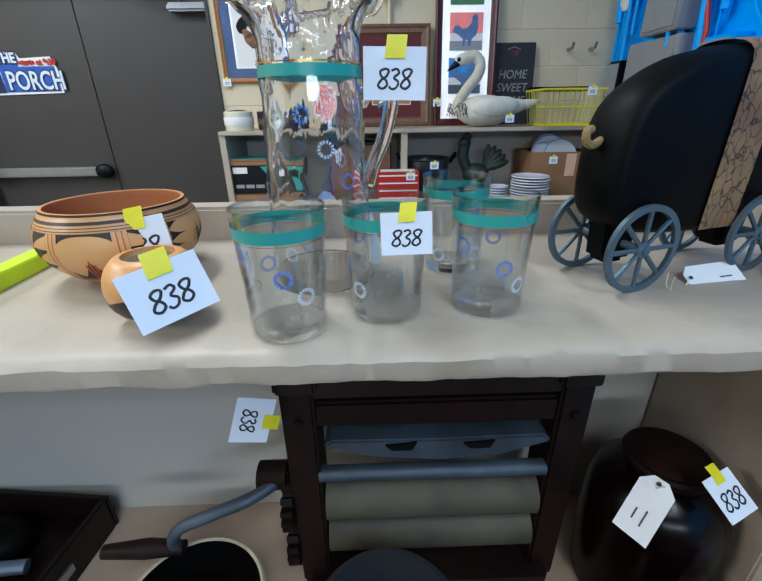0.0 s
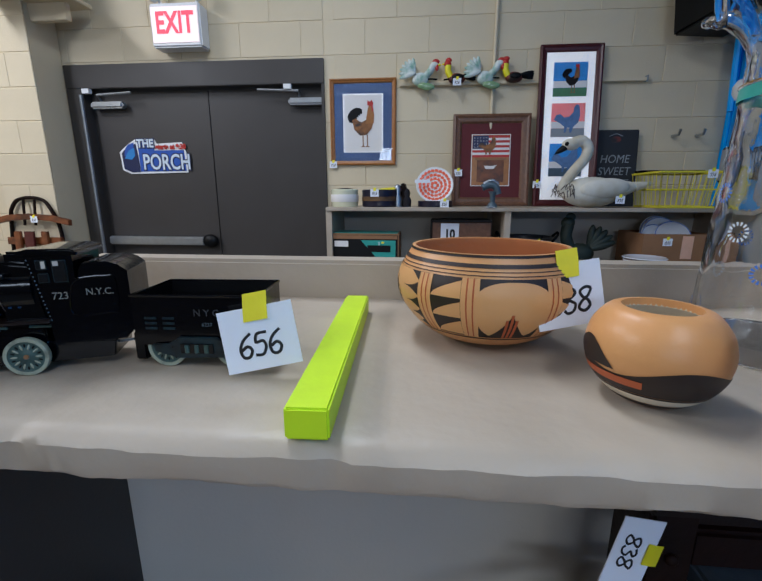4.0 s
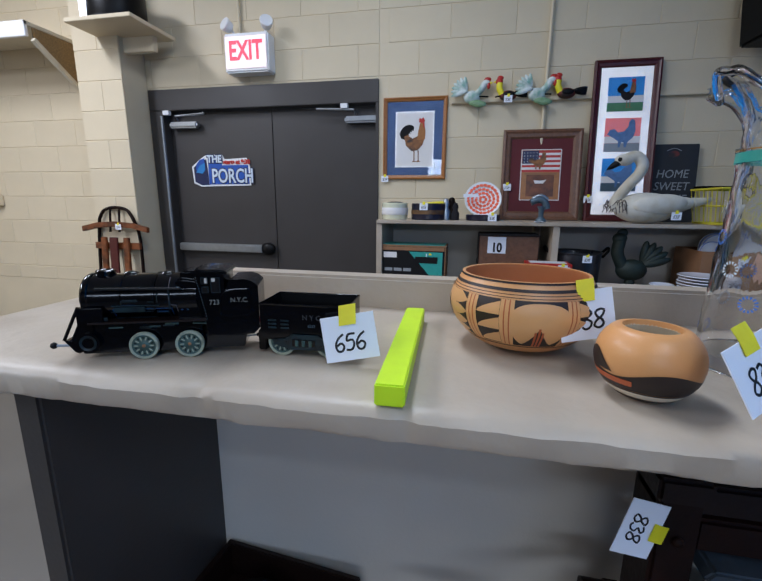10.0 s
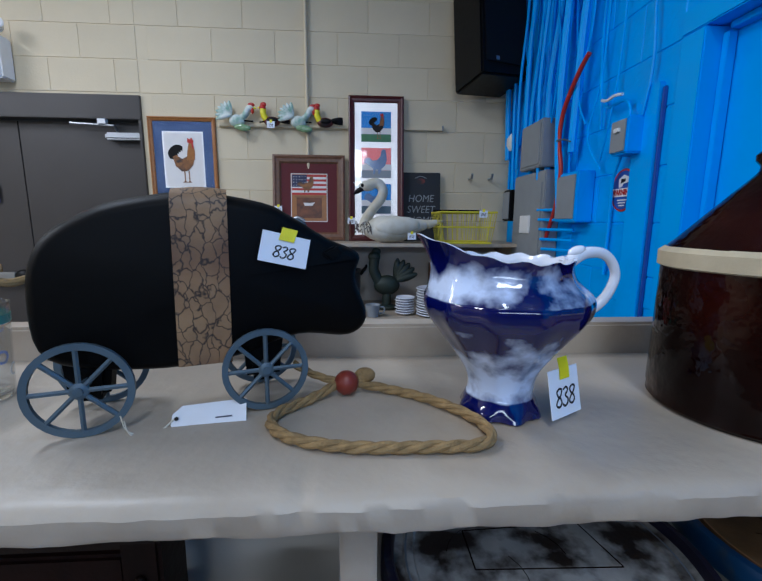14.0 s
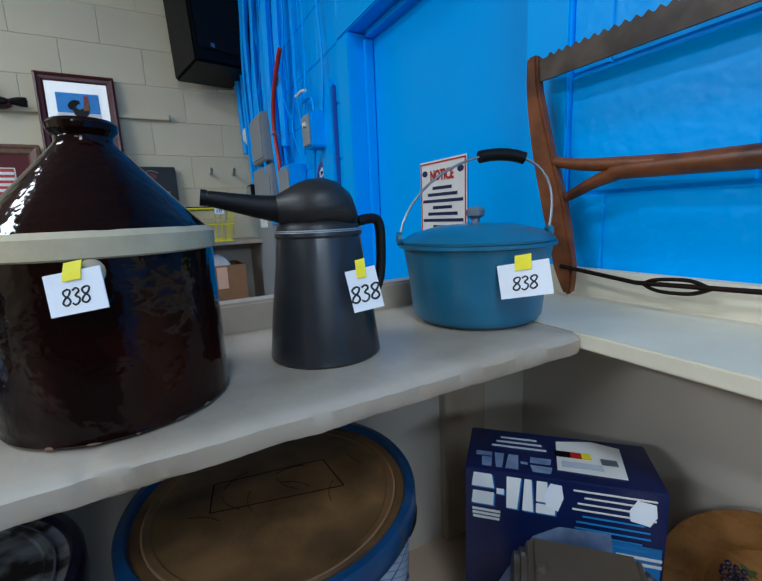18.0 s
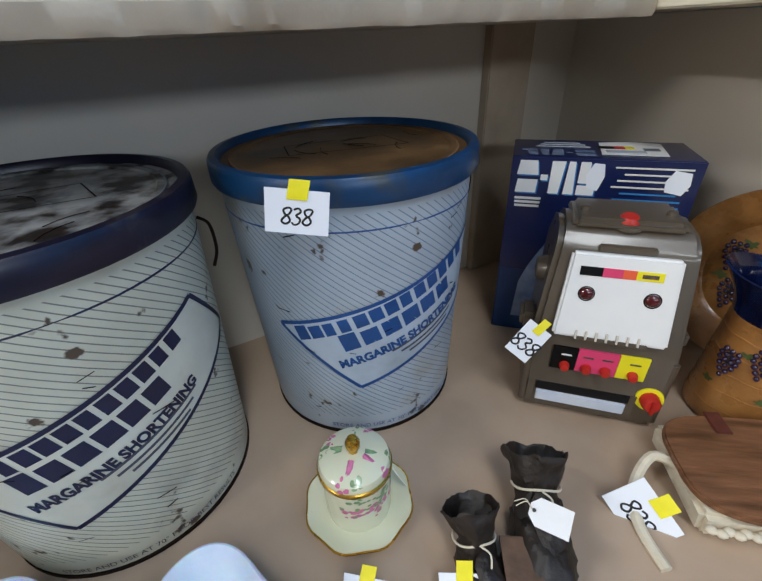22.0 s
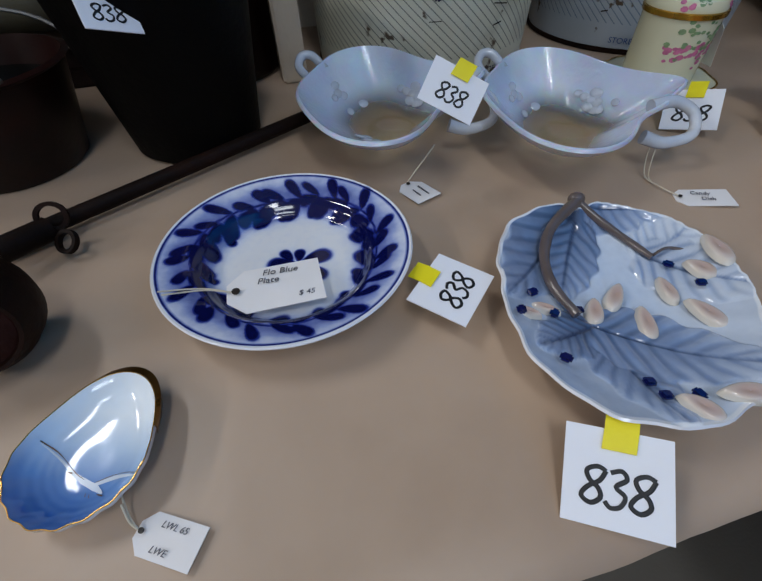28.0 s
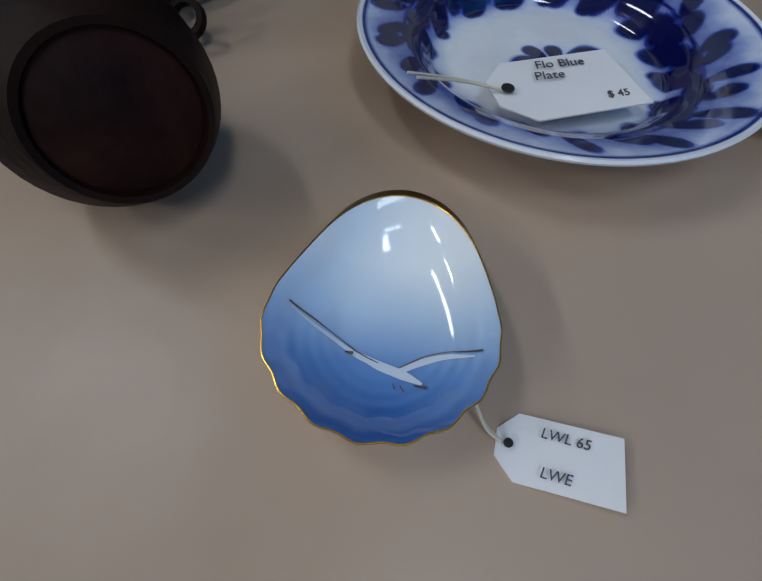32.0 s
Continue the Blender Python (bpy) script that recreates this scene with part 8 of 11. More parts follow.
def brush(points, widths, material, label="", lift=0.0003):
    """A flat brush stroke that follows the dish's hollow."""
    pts = spline([(x, y, 0) for x, y in points], 8)
    bm, rows = bmesh.new(), []
    for i, p in enumerate(pts):
        d = (pts[min(i + 1, len(pts) - 1)] - pts[max(i - 1, 0)]).normalized()
        w = float(np.interp(i / (len(pts) - 1), np.linspace(0, 1, len(widths)), widths))
        row = []
        for s in (-1, 0, 1):
            x, y = p.x - d.y * w * s, p.y + d.x * w * s
            a = math.atan2(y, x)
            row.append(bm.verts.new((x, y, float(shell_z(math.hypot(x, y) / float(shell_rim(a)), a)) + lift)))
        rows.append(row)
    for q0, q1 in zip(rows, rows[1:]):
        for k in range(2):
            bm.faces.new((q0[k], q0[k + 1], q1[k + 1], q1[k]))
    return part("painted_stroke", bm, material, gd, label)


brush([(-0.0268, 0.0016), (-0.016, -0.0034), (-0.0066, -0.0084), (0.001, -0.0108)], [0.0002, 0.0005, 0.0007, 0.0006], "opalflower", "white painted wing")
brush([(0.0045, -0.0112), (0.0122, -0.0072), (0.0181, -0.0056), (0.024, -0.006)], [0.0008, 0.001, 0.0007, 0.0002], "opalflower", "white painted wing")
brush([(-0.0072, -0.0078), (-0.001, -0.0102), (0.006, -0.0122), (0.0112, -0.0142)], [0.0006, 0.0013, 0.0014, 0.0003], "opalflower", "white painted body", 0.0005)
brush([(-0.0272, 0.0024), (-0.021, 0.0004), (-0.0154, -0.0024), (-0.0067, -0.0074), (-0.001, -0.0096)], [0.0003, 0.00028, 0.00012, 0.00018, 0.0001], "stroke", "grey painted wing edge", 0.0006)
brush([(0.0048, -0.0102), (0.0085, -0.0078), (0.0122, -0.0058), (0.0181, -0.0043), (0.0255, -0.005)], [0.0001, 0.0002, 0.00012, 0.00012, 0.00032], "stroke", "grey painted wing edge", 0.0006)
for p, w in ((((-0.0105, -0.0076), (-0.0082, -0.0078)), 0.0005), (((0.009, -0.0148), (0.0125, -0.0152)), 0.0004), (((0.0055, -0.0152), (0.0066, -0.0168)), 0.0002), (((0.0035, -0.0148), (0.0042, -0.0164)), 0.0002)):
    brush(p, [w * 0.5, w], "stroke", "", 0.0007)
string_tag(pose(1.2345, -0.4352, LOW + 0.001, 0, 0, -31), 0.031, 0.0172, (("LWL 65", 0.0038, 0.001, 0.0045), ("LWE", 0.0038, -0.001, -0.005)), [(-0.0145, 0, 0.001), (-0.02, 0.003, 0.003), (-0.026, 0.009, 0.008)], "white string tag with pen writing beside the small dish")

# long iron dipper, ring and hook
dip = thing("iron_dipper", "long rusty iron dipper with rounded bowl and ring", "ladle")
p0, p1 = Vector((1.385, -0.063, LOW + 0.012)), Vector((0.9, -0.325, LOW + 0.007))
part("rod", tube([p0.lerp(p1, i / 6) for i in range(7)], 0.0065, 10), "iron", dip)
aim = Vector((-0.42, 0.93, -0.24)).to_track_quat("Z", "Y").to_matrix().to_4x4()
aim = aim @ Matrix.Scale(0.92, 4)
aim.translation = (1.137, -0.307, LOW + 0.0338)
part("bowl", lathe([(0, -0.0285), (0.0222, -0.0285), (0.0228, -0.0312), (0.0248, -0.0316), (0.0262, -0.0292), (0.0338, -0.014), (0.0368, 0.002), (0.034, 0.017), (0.026, 0.028), (0.023, 0.028), (0.031, 0.012), (0.028, -0.014), (0, -0.024)], 48, m=aim), "iron", dip, "rounded cast bowl")
part("base_disc", lathe([(0, -0.0295), (0.0212, -0.0297), (0.0224, -0.0288)], 40, m=aim), "rustdisc", dip, "flat rusted base of the bowl")
part("socket", tube([(1.12, -0.235, LOW + 0.02), (1.145, -0.21, LOW + 0.016)], 0.009, 10), "iron", dip)
part("ring", lathe([(0.0075, -0.002), (0.0105, -0.002), (0.0105, 0.002), (0.0075, 0.002), (0.0075, -0.002)], 20, m=pose(1.15, -0.208, LOW + 0.024, 60, 20, 0)), "iron", dip)
part("ring", lathe([(0.006, -0.002), (0.0088, -0.002), (0.0088, 0.002), (0.006, 0.002), (0.006, -0.002)], 20, m=pose(1.157, -0.224, LOW + 0.012, 35, -25, 0)), "iron", dip)
part("hook", tube(spline([(0.953, -0.19, LOW + 0.006), (0.99, -0.165, LOW + 0.006), (1.025, -0.17, LOW + 0.006), (1.036, -0.195, LOW + 0.006), (1.01, -0.22, LOW + 0.012), (0.96, -0.25, LOW + 0.014)], 7), 0.0038, 10), "iron", dip, "curved iron hook")
shoe_iron = thing("iron_ring", "black iron harness ring lying on the shelf", "iron ring", pose(1.012, -0.372, LOW + 0.009))
part("ring", tube(spline([(0.024, 0, 0), (0.017, 0.024, 0.002), (-0.01, 0.03, 0.004), (-0.026, 0.005, 0.004), (-0.015, -0.024, 0.002), (0.012, -0.022, 0)], 6, closed=True), 0.008, 10, closed=True), "blackpan", shoe_iron)

# dark vessels beside the divider
bk = thing("black_bucket", "black iron bucket with flared sides", "bucket", pose(1.243, -0.062, LOW))
part("body", lathe([(0, 0), (0.056, 0.0), (0.06, 0.003), (0.079, 0.137), (0.083, 0.142), (0.078, 0.143), (0.055, 0.012), (0, 0.01)], 48), "blackpan", bk)
part("cover", lathe([(0.0775, 0.139), (0.05, 0.1415), (0, 0.1425)], 48), "iron", bk, "dull flat lid")
rb = thing("red_pail", "dark red-brown enamel pail with a loose wire bail", "pail", pose(1.08, -0.065, LOW))
part("body", lathe([(0, 0), (0.054, 0.0), (0.058, 0.004), (0.078, 0.082), (0.0825, 0.085), (0.077, 0.0865), (0.054, 0.012), (0, 0.01)], 48), "pailred", rb)
part("inside", lathe([(0.0765, 0.084), (0.0535, 0.0125), (0, 0.0106)], 48), "blackpan", rb, "dark inside")
part("bail", tube([(0.08 * math.cos(t), 0.03 + 0.02 * math.sin(t), 0.083 + 0.03 * math.sin(t)) for t in [math.pi * i / 14 for i in range(15)]], 0.0018, 6), "wire", rb)
part("bail_end", tube(spline([(0.056, -0.066, 0.09), (0.05, -0.084, 0.088), (0.028, -0.084, 0.066), (0.006, -0.082, 0.049)], 6), 0.0022, 8), "wire", rb, "pale wire end hanging at the side")
gp = thing("grey_pail", "small dark grey enamel pail", "pail", pose(0.905, 0.0, LOW))
part("body", lathe([(0, 0), (0.058, 0.0), (0.062, 0.004), (0.08, 0.13), (0.085, 0.134), (0.079, 0.135), (0.056, 0.012), (0, 0.01)], 40), "enamel", gp)
aj = thing("lidded_crock", "dark brown-red glazed crock with a dull lid", "crock", pose(1.268, 0.122, LOW) @ Matrix.Diagonal((1.12, 1.12, 1, 1)))
part("body", lathe([(0, 0), (0.064, 0.0), (0.07, 0.006), (0.074, 0.08), (0.074, 0.16), (0.067, 0.195), (0.048, 0.215), (0.042, 0.218), (0.042, 0.226), (0.038, 0.226), (0.038, 0.21), (0, 0.2)], 56), "amber", aj)
part("lid", lathe([(0.0, 0.225), (0.04, 0.226), (0.045, 0.227), (0.046, 0.235), (0.043, 0.239), (0.036, 0.236), (0.03, 0.239), (0.0, 0.241)], 48), "iron", aj, "dull brown worn lid")
p0, p1 = Vector((1.221, 0.072, 0.911)), Vector((1.184, 0.05, 0.851))
ax = (p1 - p0).normalized()
az = (Vector((-0.6, -0.35, 0.6)) - ax * ax.dot(Vector((-0.6, -0.35, 0.6)))).normalized()
tm = Matrix((ax, az.cross(ax), az)).transposed().to_4x4()
tm.translation = (p0 + p1) / 2
string_tag(tm, 0.074, 0.038, (("", 0.02, 0.012, 0.004), ("", 0.014, 0.012, -0.006)), [(-0.026, 0, 0.001), (-0.03, 0.004, 0.004), (-0.034, 0.008, -0.006)], "cream paper tag hanging on the dark crock")

# wooden wringer with rollers and crank
wr = thing("clothes_wringer", "old dark wooden clothes wringer with rubber rollers and iron crank", "wringer", pose(0.785, 0.155, LOW) @ Matrix.Diagonal((0.95, 1, 0.925, 1)))
for x in (0.022, 0.37):
    p = part("side_post", box(0.042, 0.06, 0.385, x, 0, 0.0), "wringwood", wr, bevel=0.004)
    part("bolt", ball(0.006, 0.004, 0.006, x, -0.032, 0.33, 12), "iron", p)
    part("post_cap", box(0.052, 0.07, 0.03, x, 0, 0.375), "darkwood", wr, bevel=0.004)
part("top_beam", box(0.39, 0.05, 0.035, 0.196, 0.0, 0.36), "darkwood", wr, bevel=0.004)
part("spring_beam", box(0.31, 0.05, 0.04, 0.196, 0.0, 0.315), "wringwood", wr, bevel=0.004)
part("leaf_spring", prism([(0.05, 0.29), (0.12, 0.27), (0.2, 0.262), (0.28, 0.268), (0.345, 0.29), (0.335, 0.302), (0.2, 0.3), (0.06, 0.302)], 0.04, m=pose(0, -0.035, 0)), "ironspring", wr, "curved grey steel pressure spring", bevel=0.003)
for x in (0.15, 0.25):
    part("slot", prism([(x - 0.02, 0.295), (x + 0.02, 0.298), (x + 0.014, 0.286), (x - 0.012, 0.286)], 0.004, m=pose(0, -0.038, 0)), "black", wr)
part("guide_rod", tube([(0.04, -0.02, 0.228), (0.35, -0.02, 0.228)], 0.011, 14), "ironspring", wr)
for z, r in ((0.165, 0.036), (0.092, 0.034)):
    part("roller", rod(r, 0.3, pose(0.196, 0.0, z, 0, 90, 0), 36), "roller", wr, "aged cream rubber roller")
part("drip_board", box(0.36, 0.09, 0.025, 0.196, 0.0, 0.0), "darkwood", wr, bevel=0.004)
for z, r in ((0.165, 0.045), (0.085, 0.042)):
    gear = part("gear", lathe([(0, -0.008), (r * 0.86, -0.008), (r * 0.86, 0.008), (0, 0.008)], 32, m=pose(-0.006, 0, z, 0, 90, 0)), "iron", wr, "toothed iron gear")
    for k in range(18):
        a = 2 * math.pi * k / 18
        part("tooth", box(0.016, 0.008, 0.01), "iron", gear, m=pose(-0.006, r * 0.86 * math.cos(a), z + r * 0.86 * math.sin(a), math.degrees(a) - 90), smooth=False)
part("crank", tube(spline([(-0.01, 0, 0.206), (-0.05, -0.03, 0.2), (-0.1, -0.045, 0.19), (-0.145, -0.05, 0.172), (-0.162, -0.05, 0.148), (-0.16, -0.05, 0.13)], 6), 0.0085, 12), "ironspring", wr, "curved iron crank arm")
part("crank_hub", rod(0.02, 0.04, pose(-0.03, 0, 0.205, 0, 90, 0)), "iron", wr)
part("crank_grip", tube([(-0.15, -0.05, 0.13), (-0.2, -0.05, 0.13), (-0.262, -0.05, 0.126)], 0.0115, 14, taper=lambda t: 0.8 + 0.35 * math.sin(math.pi * t)), "wringwood", wr, "turned wooden grip")

# round pan beside the wringer
cr = thing("copper_pan", "round dark pan with a pale rim", "pan", pose(0.66, 0.058, LOW))
part("body", lathe([(0, 0), (0.07, 0.0), (0.078, 0.006), (0.088, 0.07), (0.0905, 0.074), (0.086, 0.075), (0.075, 0.012), (0, 0.008)], 48), "blackpan", cr)
part("rim", lathe([(0.086, 0.073), (0.0905, 0.0715), (0.092, 0.075), (0.0885, 0.078), (0.085, 0.076)], 48), "crock", cr, "worn pale metal rim")
tray = thing("tool_box", "dark wooden box with black iron parts inside", "box", pose(0.325, 0.17, LOW, 0, 0, -6))
for sx, sy, x, y in ((0.24, 0.01, 0, -0.075), (0.24, 0.01, 0, 0.075), (0.01, 0.14, -0.115, 0), (0.01, 0.14, 0.115, 0)):
    part("side", box(sx, sy, 0.065, x, y, 0), "darkwood", tray, bevel=0.002)
part("bottom", box(0.22, 0.14, 0.006, 0, 0, 0), "darkwood", tray)
part("iron_part", ball(0.05, 0.04, 0.03, -0.02, 0.01, 0.035), "blackpan", tray, "black iron casting")
part("iron_part", tube(spline([(-0.09, -0.03, 0.04), (-0.02, -0.05, 0.06), (0.07, -0.03, 0.05)], 5), 0.01, 10), "zinc", tray, "grey iron bar")
part("clasp", box(0.004, 0.03, 0.014, 0.122, -0.03, 0.025), "alu", tray)

# robot toy
rob = thing("toy_robot", "taupe plastic talking toy robot with white face panel", "toy robot", pose(2.108, -0.116, LOW, 0, 0, -47))
HW = 0.084
prof_r = [(-0.05, 0.004), (-0.058, 0.012), (-0.06, 0.056), (-0.056, 0.064), (-0.055, 0.118), (-0.05, 0.128), (-0.03, 0.236), (-0.024, 0.25), (-0.004, 0.262), (0.03, 0.264), (0.06, 0.255), (0.085, 0.22), (0.092, 0.0), (-0.045, 0.0)]
bm = prism(prof_r, 2 * HW)
bmesh.ops.transform(bm, matrix=Matrix(((0, -1, 0, HW), (1, 0, 0, 0), (0, 0, 1, 0), (0, 0, 0, 1))), verts=bm.verts)
for v in bm.verts:
    v.co.x *= 1.0 - 0.16 * max(0, (v.co.z - 0.12) / 0.15)
part("body", bm, "taupe", rob, "smoky taupe plastic case", bevel=0.008)
part("shoulder", prism([(-0.062, 0.0), (0.062, 0.0), (0.055, 0.014), (-0.055, 0.014)], 0.075, m=pose(0, -0.014, 0.257)), "taupe", rob, bevel=0.005)
part("brow_ridge", box(0.06, 0.006, 0.01, 0, -0.028, 0.238), "taupe", rob, bevel=0.002)
for s in (-1, 1):
    part("ear", lathe([(0, 0.014), (0.013, 0.012), (0.017, 0.004), (0.018, -0.006)], 24, m=pose(0.076 * s, 0.01, 0.19, 0, 90 * s, 0)), "taupe", rob)
    part("arm_lug", box(0.022, 0.04, 0.024, 0.088 * s, 0.0, 0.11), "taupe", rob, bevel=0.005)
    part("corner_post", tube([(0.079 * s, -0.05, 0.014), (0.08 * s, -0.048, 0.11)], 0.007, 10), "taupe", rob)
    part("top_stud", lathe([(0, 0.007), (0.005, 0.006), (0.006, 0)], 12, m=pose(0.045 * s, 0.015, 0.27)), "taupe", rob)
fm = pose(0, -0.044, 0.186, -12, 0, 0)
face = part("face_panel", prism([(-0.0625, -0.052), (0.0625, -0.052), (0.056, 0.054), (-0.056, 0.054)], 0.012, m=pose(0, -0.006, 0)), "white", rob, "white face panel", m=fm, bevel=0.003)
for x in (-0.034, 0.034):
    part("eye_socket", lathe([(0.0078, 0.0), (0.0092, 0.0), (0.0092, 0.0008), (0.0085, 0.0012), (0.0078, 0.0008), (0.0078, 0.0)], 20, m=pose(x, -0.0058, 0.006, 90)), "black", face)
    part("eye", ball(0.0082, 0.0036, 0.0072, x, -0.0064, 0.006, 16), "redlens", face, "dark red eye lens")
for k, c in enumerate(("black", "magenta", "orange", "yellow")):
    part("stripe", box((0.0235, 0.0205, 0.0135, 0.027)[k], 0.0012, 0.0105, (-0.0335, -0.0115, 0.0055, 0.0258)[k], -0.0064, 0.0282), c, face, smooth=False)
part("stripe_mark", box(0.016, 0.0008, 0.0045, 0.0258, -0.0073, 0.0312), "stroke", face, smooth=False)
for k in range(7):
    part("grille_tooth", box(0.0022, 0.003, 0.011, -0.036 + 0.0112 * k, -0.0066, -0.0525), "panel", face, smooth=False)
    part("grille_gap", box(0.0075, 0.004, 0.004, -0.0304 + 0.0112 * k, -0.0052, -0.0535), "taupe", face, smooth=False)
part("top_button", lathe([(0, 0.011), (0.008, 0.01), (0.0125, 0.005), (0.013, 0)], 24, m=pose(0, 0.0, 0.2635, 12)), "red", rob, "red top button")
part("button_ring", lathe([(0.012, 0.003), (0.017, 0.003), (0.018, 0)], 24, m=pose(0, 0.0, 0.2625, 12)), "taupe", rob)
for x, w, c in ((-0.0415, 0.029, "black"), (-0.0035, 0.046, "magenta"), (0.036, 0.032, "yellow")):
    kp = part("key_panel", box(w, 0.003, 0.035, x, -0.0575, 0.083), c, rob, smooth=False)
    for dx in ((-0.011, 0.011) if c == "magenta" else (0.002,)):
        part("key", lathe([(0, 0.009), (0.0048, 0.008), (0.0062, 0.003), (0.0062, 0)], 16, m=pose(x + dx, -0.0588, 0.0905, 90)), "red", kp, "red push button")
        part("key_mark", box(0.012, 0.0008, 0.0022, x + dx, -0.0592, 0.106), "white" if c == "black" else "stroke", kp, smooth=False)
part("tape_slot", box(0.128, 0.014, 0.04, -0.008, -0.054, 0.022), "taupe", rob, bevel=0.004)
# flat dark strip painted for the shade inside the slot
part("slot_shadow", box(0.112, 0.002, 0.012, -0.012, -0.0615, 0.046), "rubber", rob, smooth=False)
part("tape_cartridge", box(0.108, 0.005, 0.017, -0.012, -0.0615, 0.0265), "leafpale", rob, "pale grey tape cartridge", bevel=0.001)
part("dial_ring", lathe([(0, 0.004), (0.016, 0.004), (0.017, 0)], 24, m=pose(0.066, -0.056, 0.056, 80)), "yellow", rob)
dial = part("dial", lathe([(0, 0.018), (0.008, 0.017), (0.0105, 0.013), (0.0115, 0)], 20, m=pose(0.066, -0.058, 0.056, 80)), "red", rob, "red dial")
part("dial_ridge", box(0.004, 0.006, 0.02, 0.066, -0.0755, 0.048), "red", dial, bevel=0.001)

# its carton
cb = thing("toy_carton", "dark blue printed carton behind the toy robot", "carton", pose(2.107, 0.069, LOW, 0, 0, -46.7))
part("carton", box(0.24, 0.108, 0.303, 0.12, 0.054, 0), "boxblue", cb, smooth=False, bevel=0.0015)
part("print_patch", box(0.236, 0.0008, 0.12, 0.12, -0.0006, 0.002), "boxmid", cb, "paler blue foot of the print", smooth=False)
part("print_patch", box(0.112, 0.0008, 0.07, 0.18, -0.001, 0.158), "boxlight", cb, smooth=False)


def title_shapes(material, label, x0, z0, w, h, flat_z=None):
    """The heavy plain slabs of a title, one by one."""
    polys = [[(0.0, 0.0), (0.27, 0.0), (0.28, 0.42), (0.02, 0.42)], [(0.0, 0.56), (0.28, 0.56), (0.25, 1.0), (0.03, 1.0)], [(0.31, 0.4), (0.4, 0.4), (0.4, 0.58), (0.31, 0.58)],
             [(0.43, 0.0), (0.56, 0.0), (0.6, 1.0), (0.43, 1.0)], [(0.62, 0.0), (0.75, 0.0), (0.72, 1.0), (0.64, 1.0)], [(0.78, 0.0), (1.0, 0.0), (1.0, 0.3), (0.78, 0.3)], [(0.78, 0.36), (0.92, 0.36), (0.9, 1.0), (0.78, 1.0)]]
    for poly in polys:
        bm = bmesh.new()
        if flat_z is None:
            bm.faces.new([bm.verts.new((x0 + p * w, z0[0], z0[1] + q * h)) for p, q in poly])
        else:
            bm.faces.new([bm.verts.new((x0 + (1 - p) * w, z0[0] + (1 - q) * h, flat_z)) for p, q in poly])
        part("title_slab", bm, material, cb, label, smooth=False)


title_shapes("boxlight", "light blue edge of the title print", 0.0105, (-0.0011, 0.2495), 0.106, 0.0465)
title_shapes("white", "white heavy title slab", 0.0085, (-0.0015, 0.2515), 0.106, 0.0465)
title_shapes("leafblue", "title slab on the lid", 0.012, (0.008, 0), 0.1, 0.034, 0.3038)
pr = random.Random(9)
for k in range(3):
    part("small_print", box(0.034 + 0.006 * pr.random(), 0.0008, 0.0034, 0.028, -0.0012, 0.241 - 0.0058 * k), "white", cb, smooth=False)
for k in range(9):
    wd = 0.066 + 0.03 * pr.random()
    part("small_print", box(wd, 0.0008, 0.0022, 0.181, -0.0014, 0.291 - 0.0088 * k), "paper" if k < 4 else "skyprint", cb, smooth=False)
for k in range(2):
    part("small_print", box(0.05, 0.0008, 0.004, 0.212, -0.0014, 0.21 - 0.009 * k), "paper", cb, smooth=False)
for k in range(3):
    part("small_print", box(0.075 - 0.012 * k, 0.004, 0.0006, 0.07, 0.062 + 0.012 * k, 0.3034), "leafpale", cb, smooth=False)
part("tear", prism([(0.104, 0.262), (0.118, 0.259), (0.124, 0.279), (0.121, 0.296), (0.108, 0.297), (0.1, 0.28)], 0.0006, m=pose(0, -0.0022, 0)), "card", cb, "torn white patch", smooth=False)
part("tear", prism([(0.2, 0.262), (0.221, 0.258), (0.228, 0.272), (0.226, 0.288), (0.206, 0.291), (0.198, 0.276)], 0.0006, m=pose(0, -0.0022, 0)), "card", cb, "torn white patch", smooth=False)
part("picture", prism([(0.03, 0.03), (0.062, 0.03), (0.066, 0.1), (0.072, 0.15), (0.088, 0.215), (0.12, 0.236), (0.18, 0.238), (0.185, 0.2), (0.1, 0.19), (0.058, 0.16), (0.044, 0.13), (0.034, 0.1)], 0.0006, m=pose(0, -0.002, 0)), "leafblue", cb, "pale printed shape", smooth=False)
part("picture", prism([(0.118, 0.02), (0.2, 0.018), (0.205, 0.09), (0.17, 0.1), (0.122, 0.09)], 0.0006, m=pose(0, 0, 0.3042, -90)), "white", cb, "printed picture on the lid", smooth=False)
for x, y, w, c in ((0.128, 0.058, 0.02, "black"), (0.145, 0.058, 0.014, "red"), (0.158, 0.058, 0.012, "yellow"), (0.185, 0.05, 0.02, "zinc"), (0.15, 0.034, 0.05, "leafpale")):
    part("picture_detail", box(w, 0.014, 0.0005, x, y, 0.3046), c, cb, smooth=False)

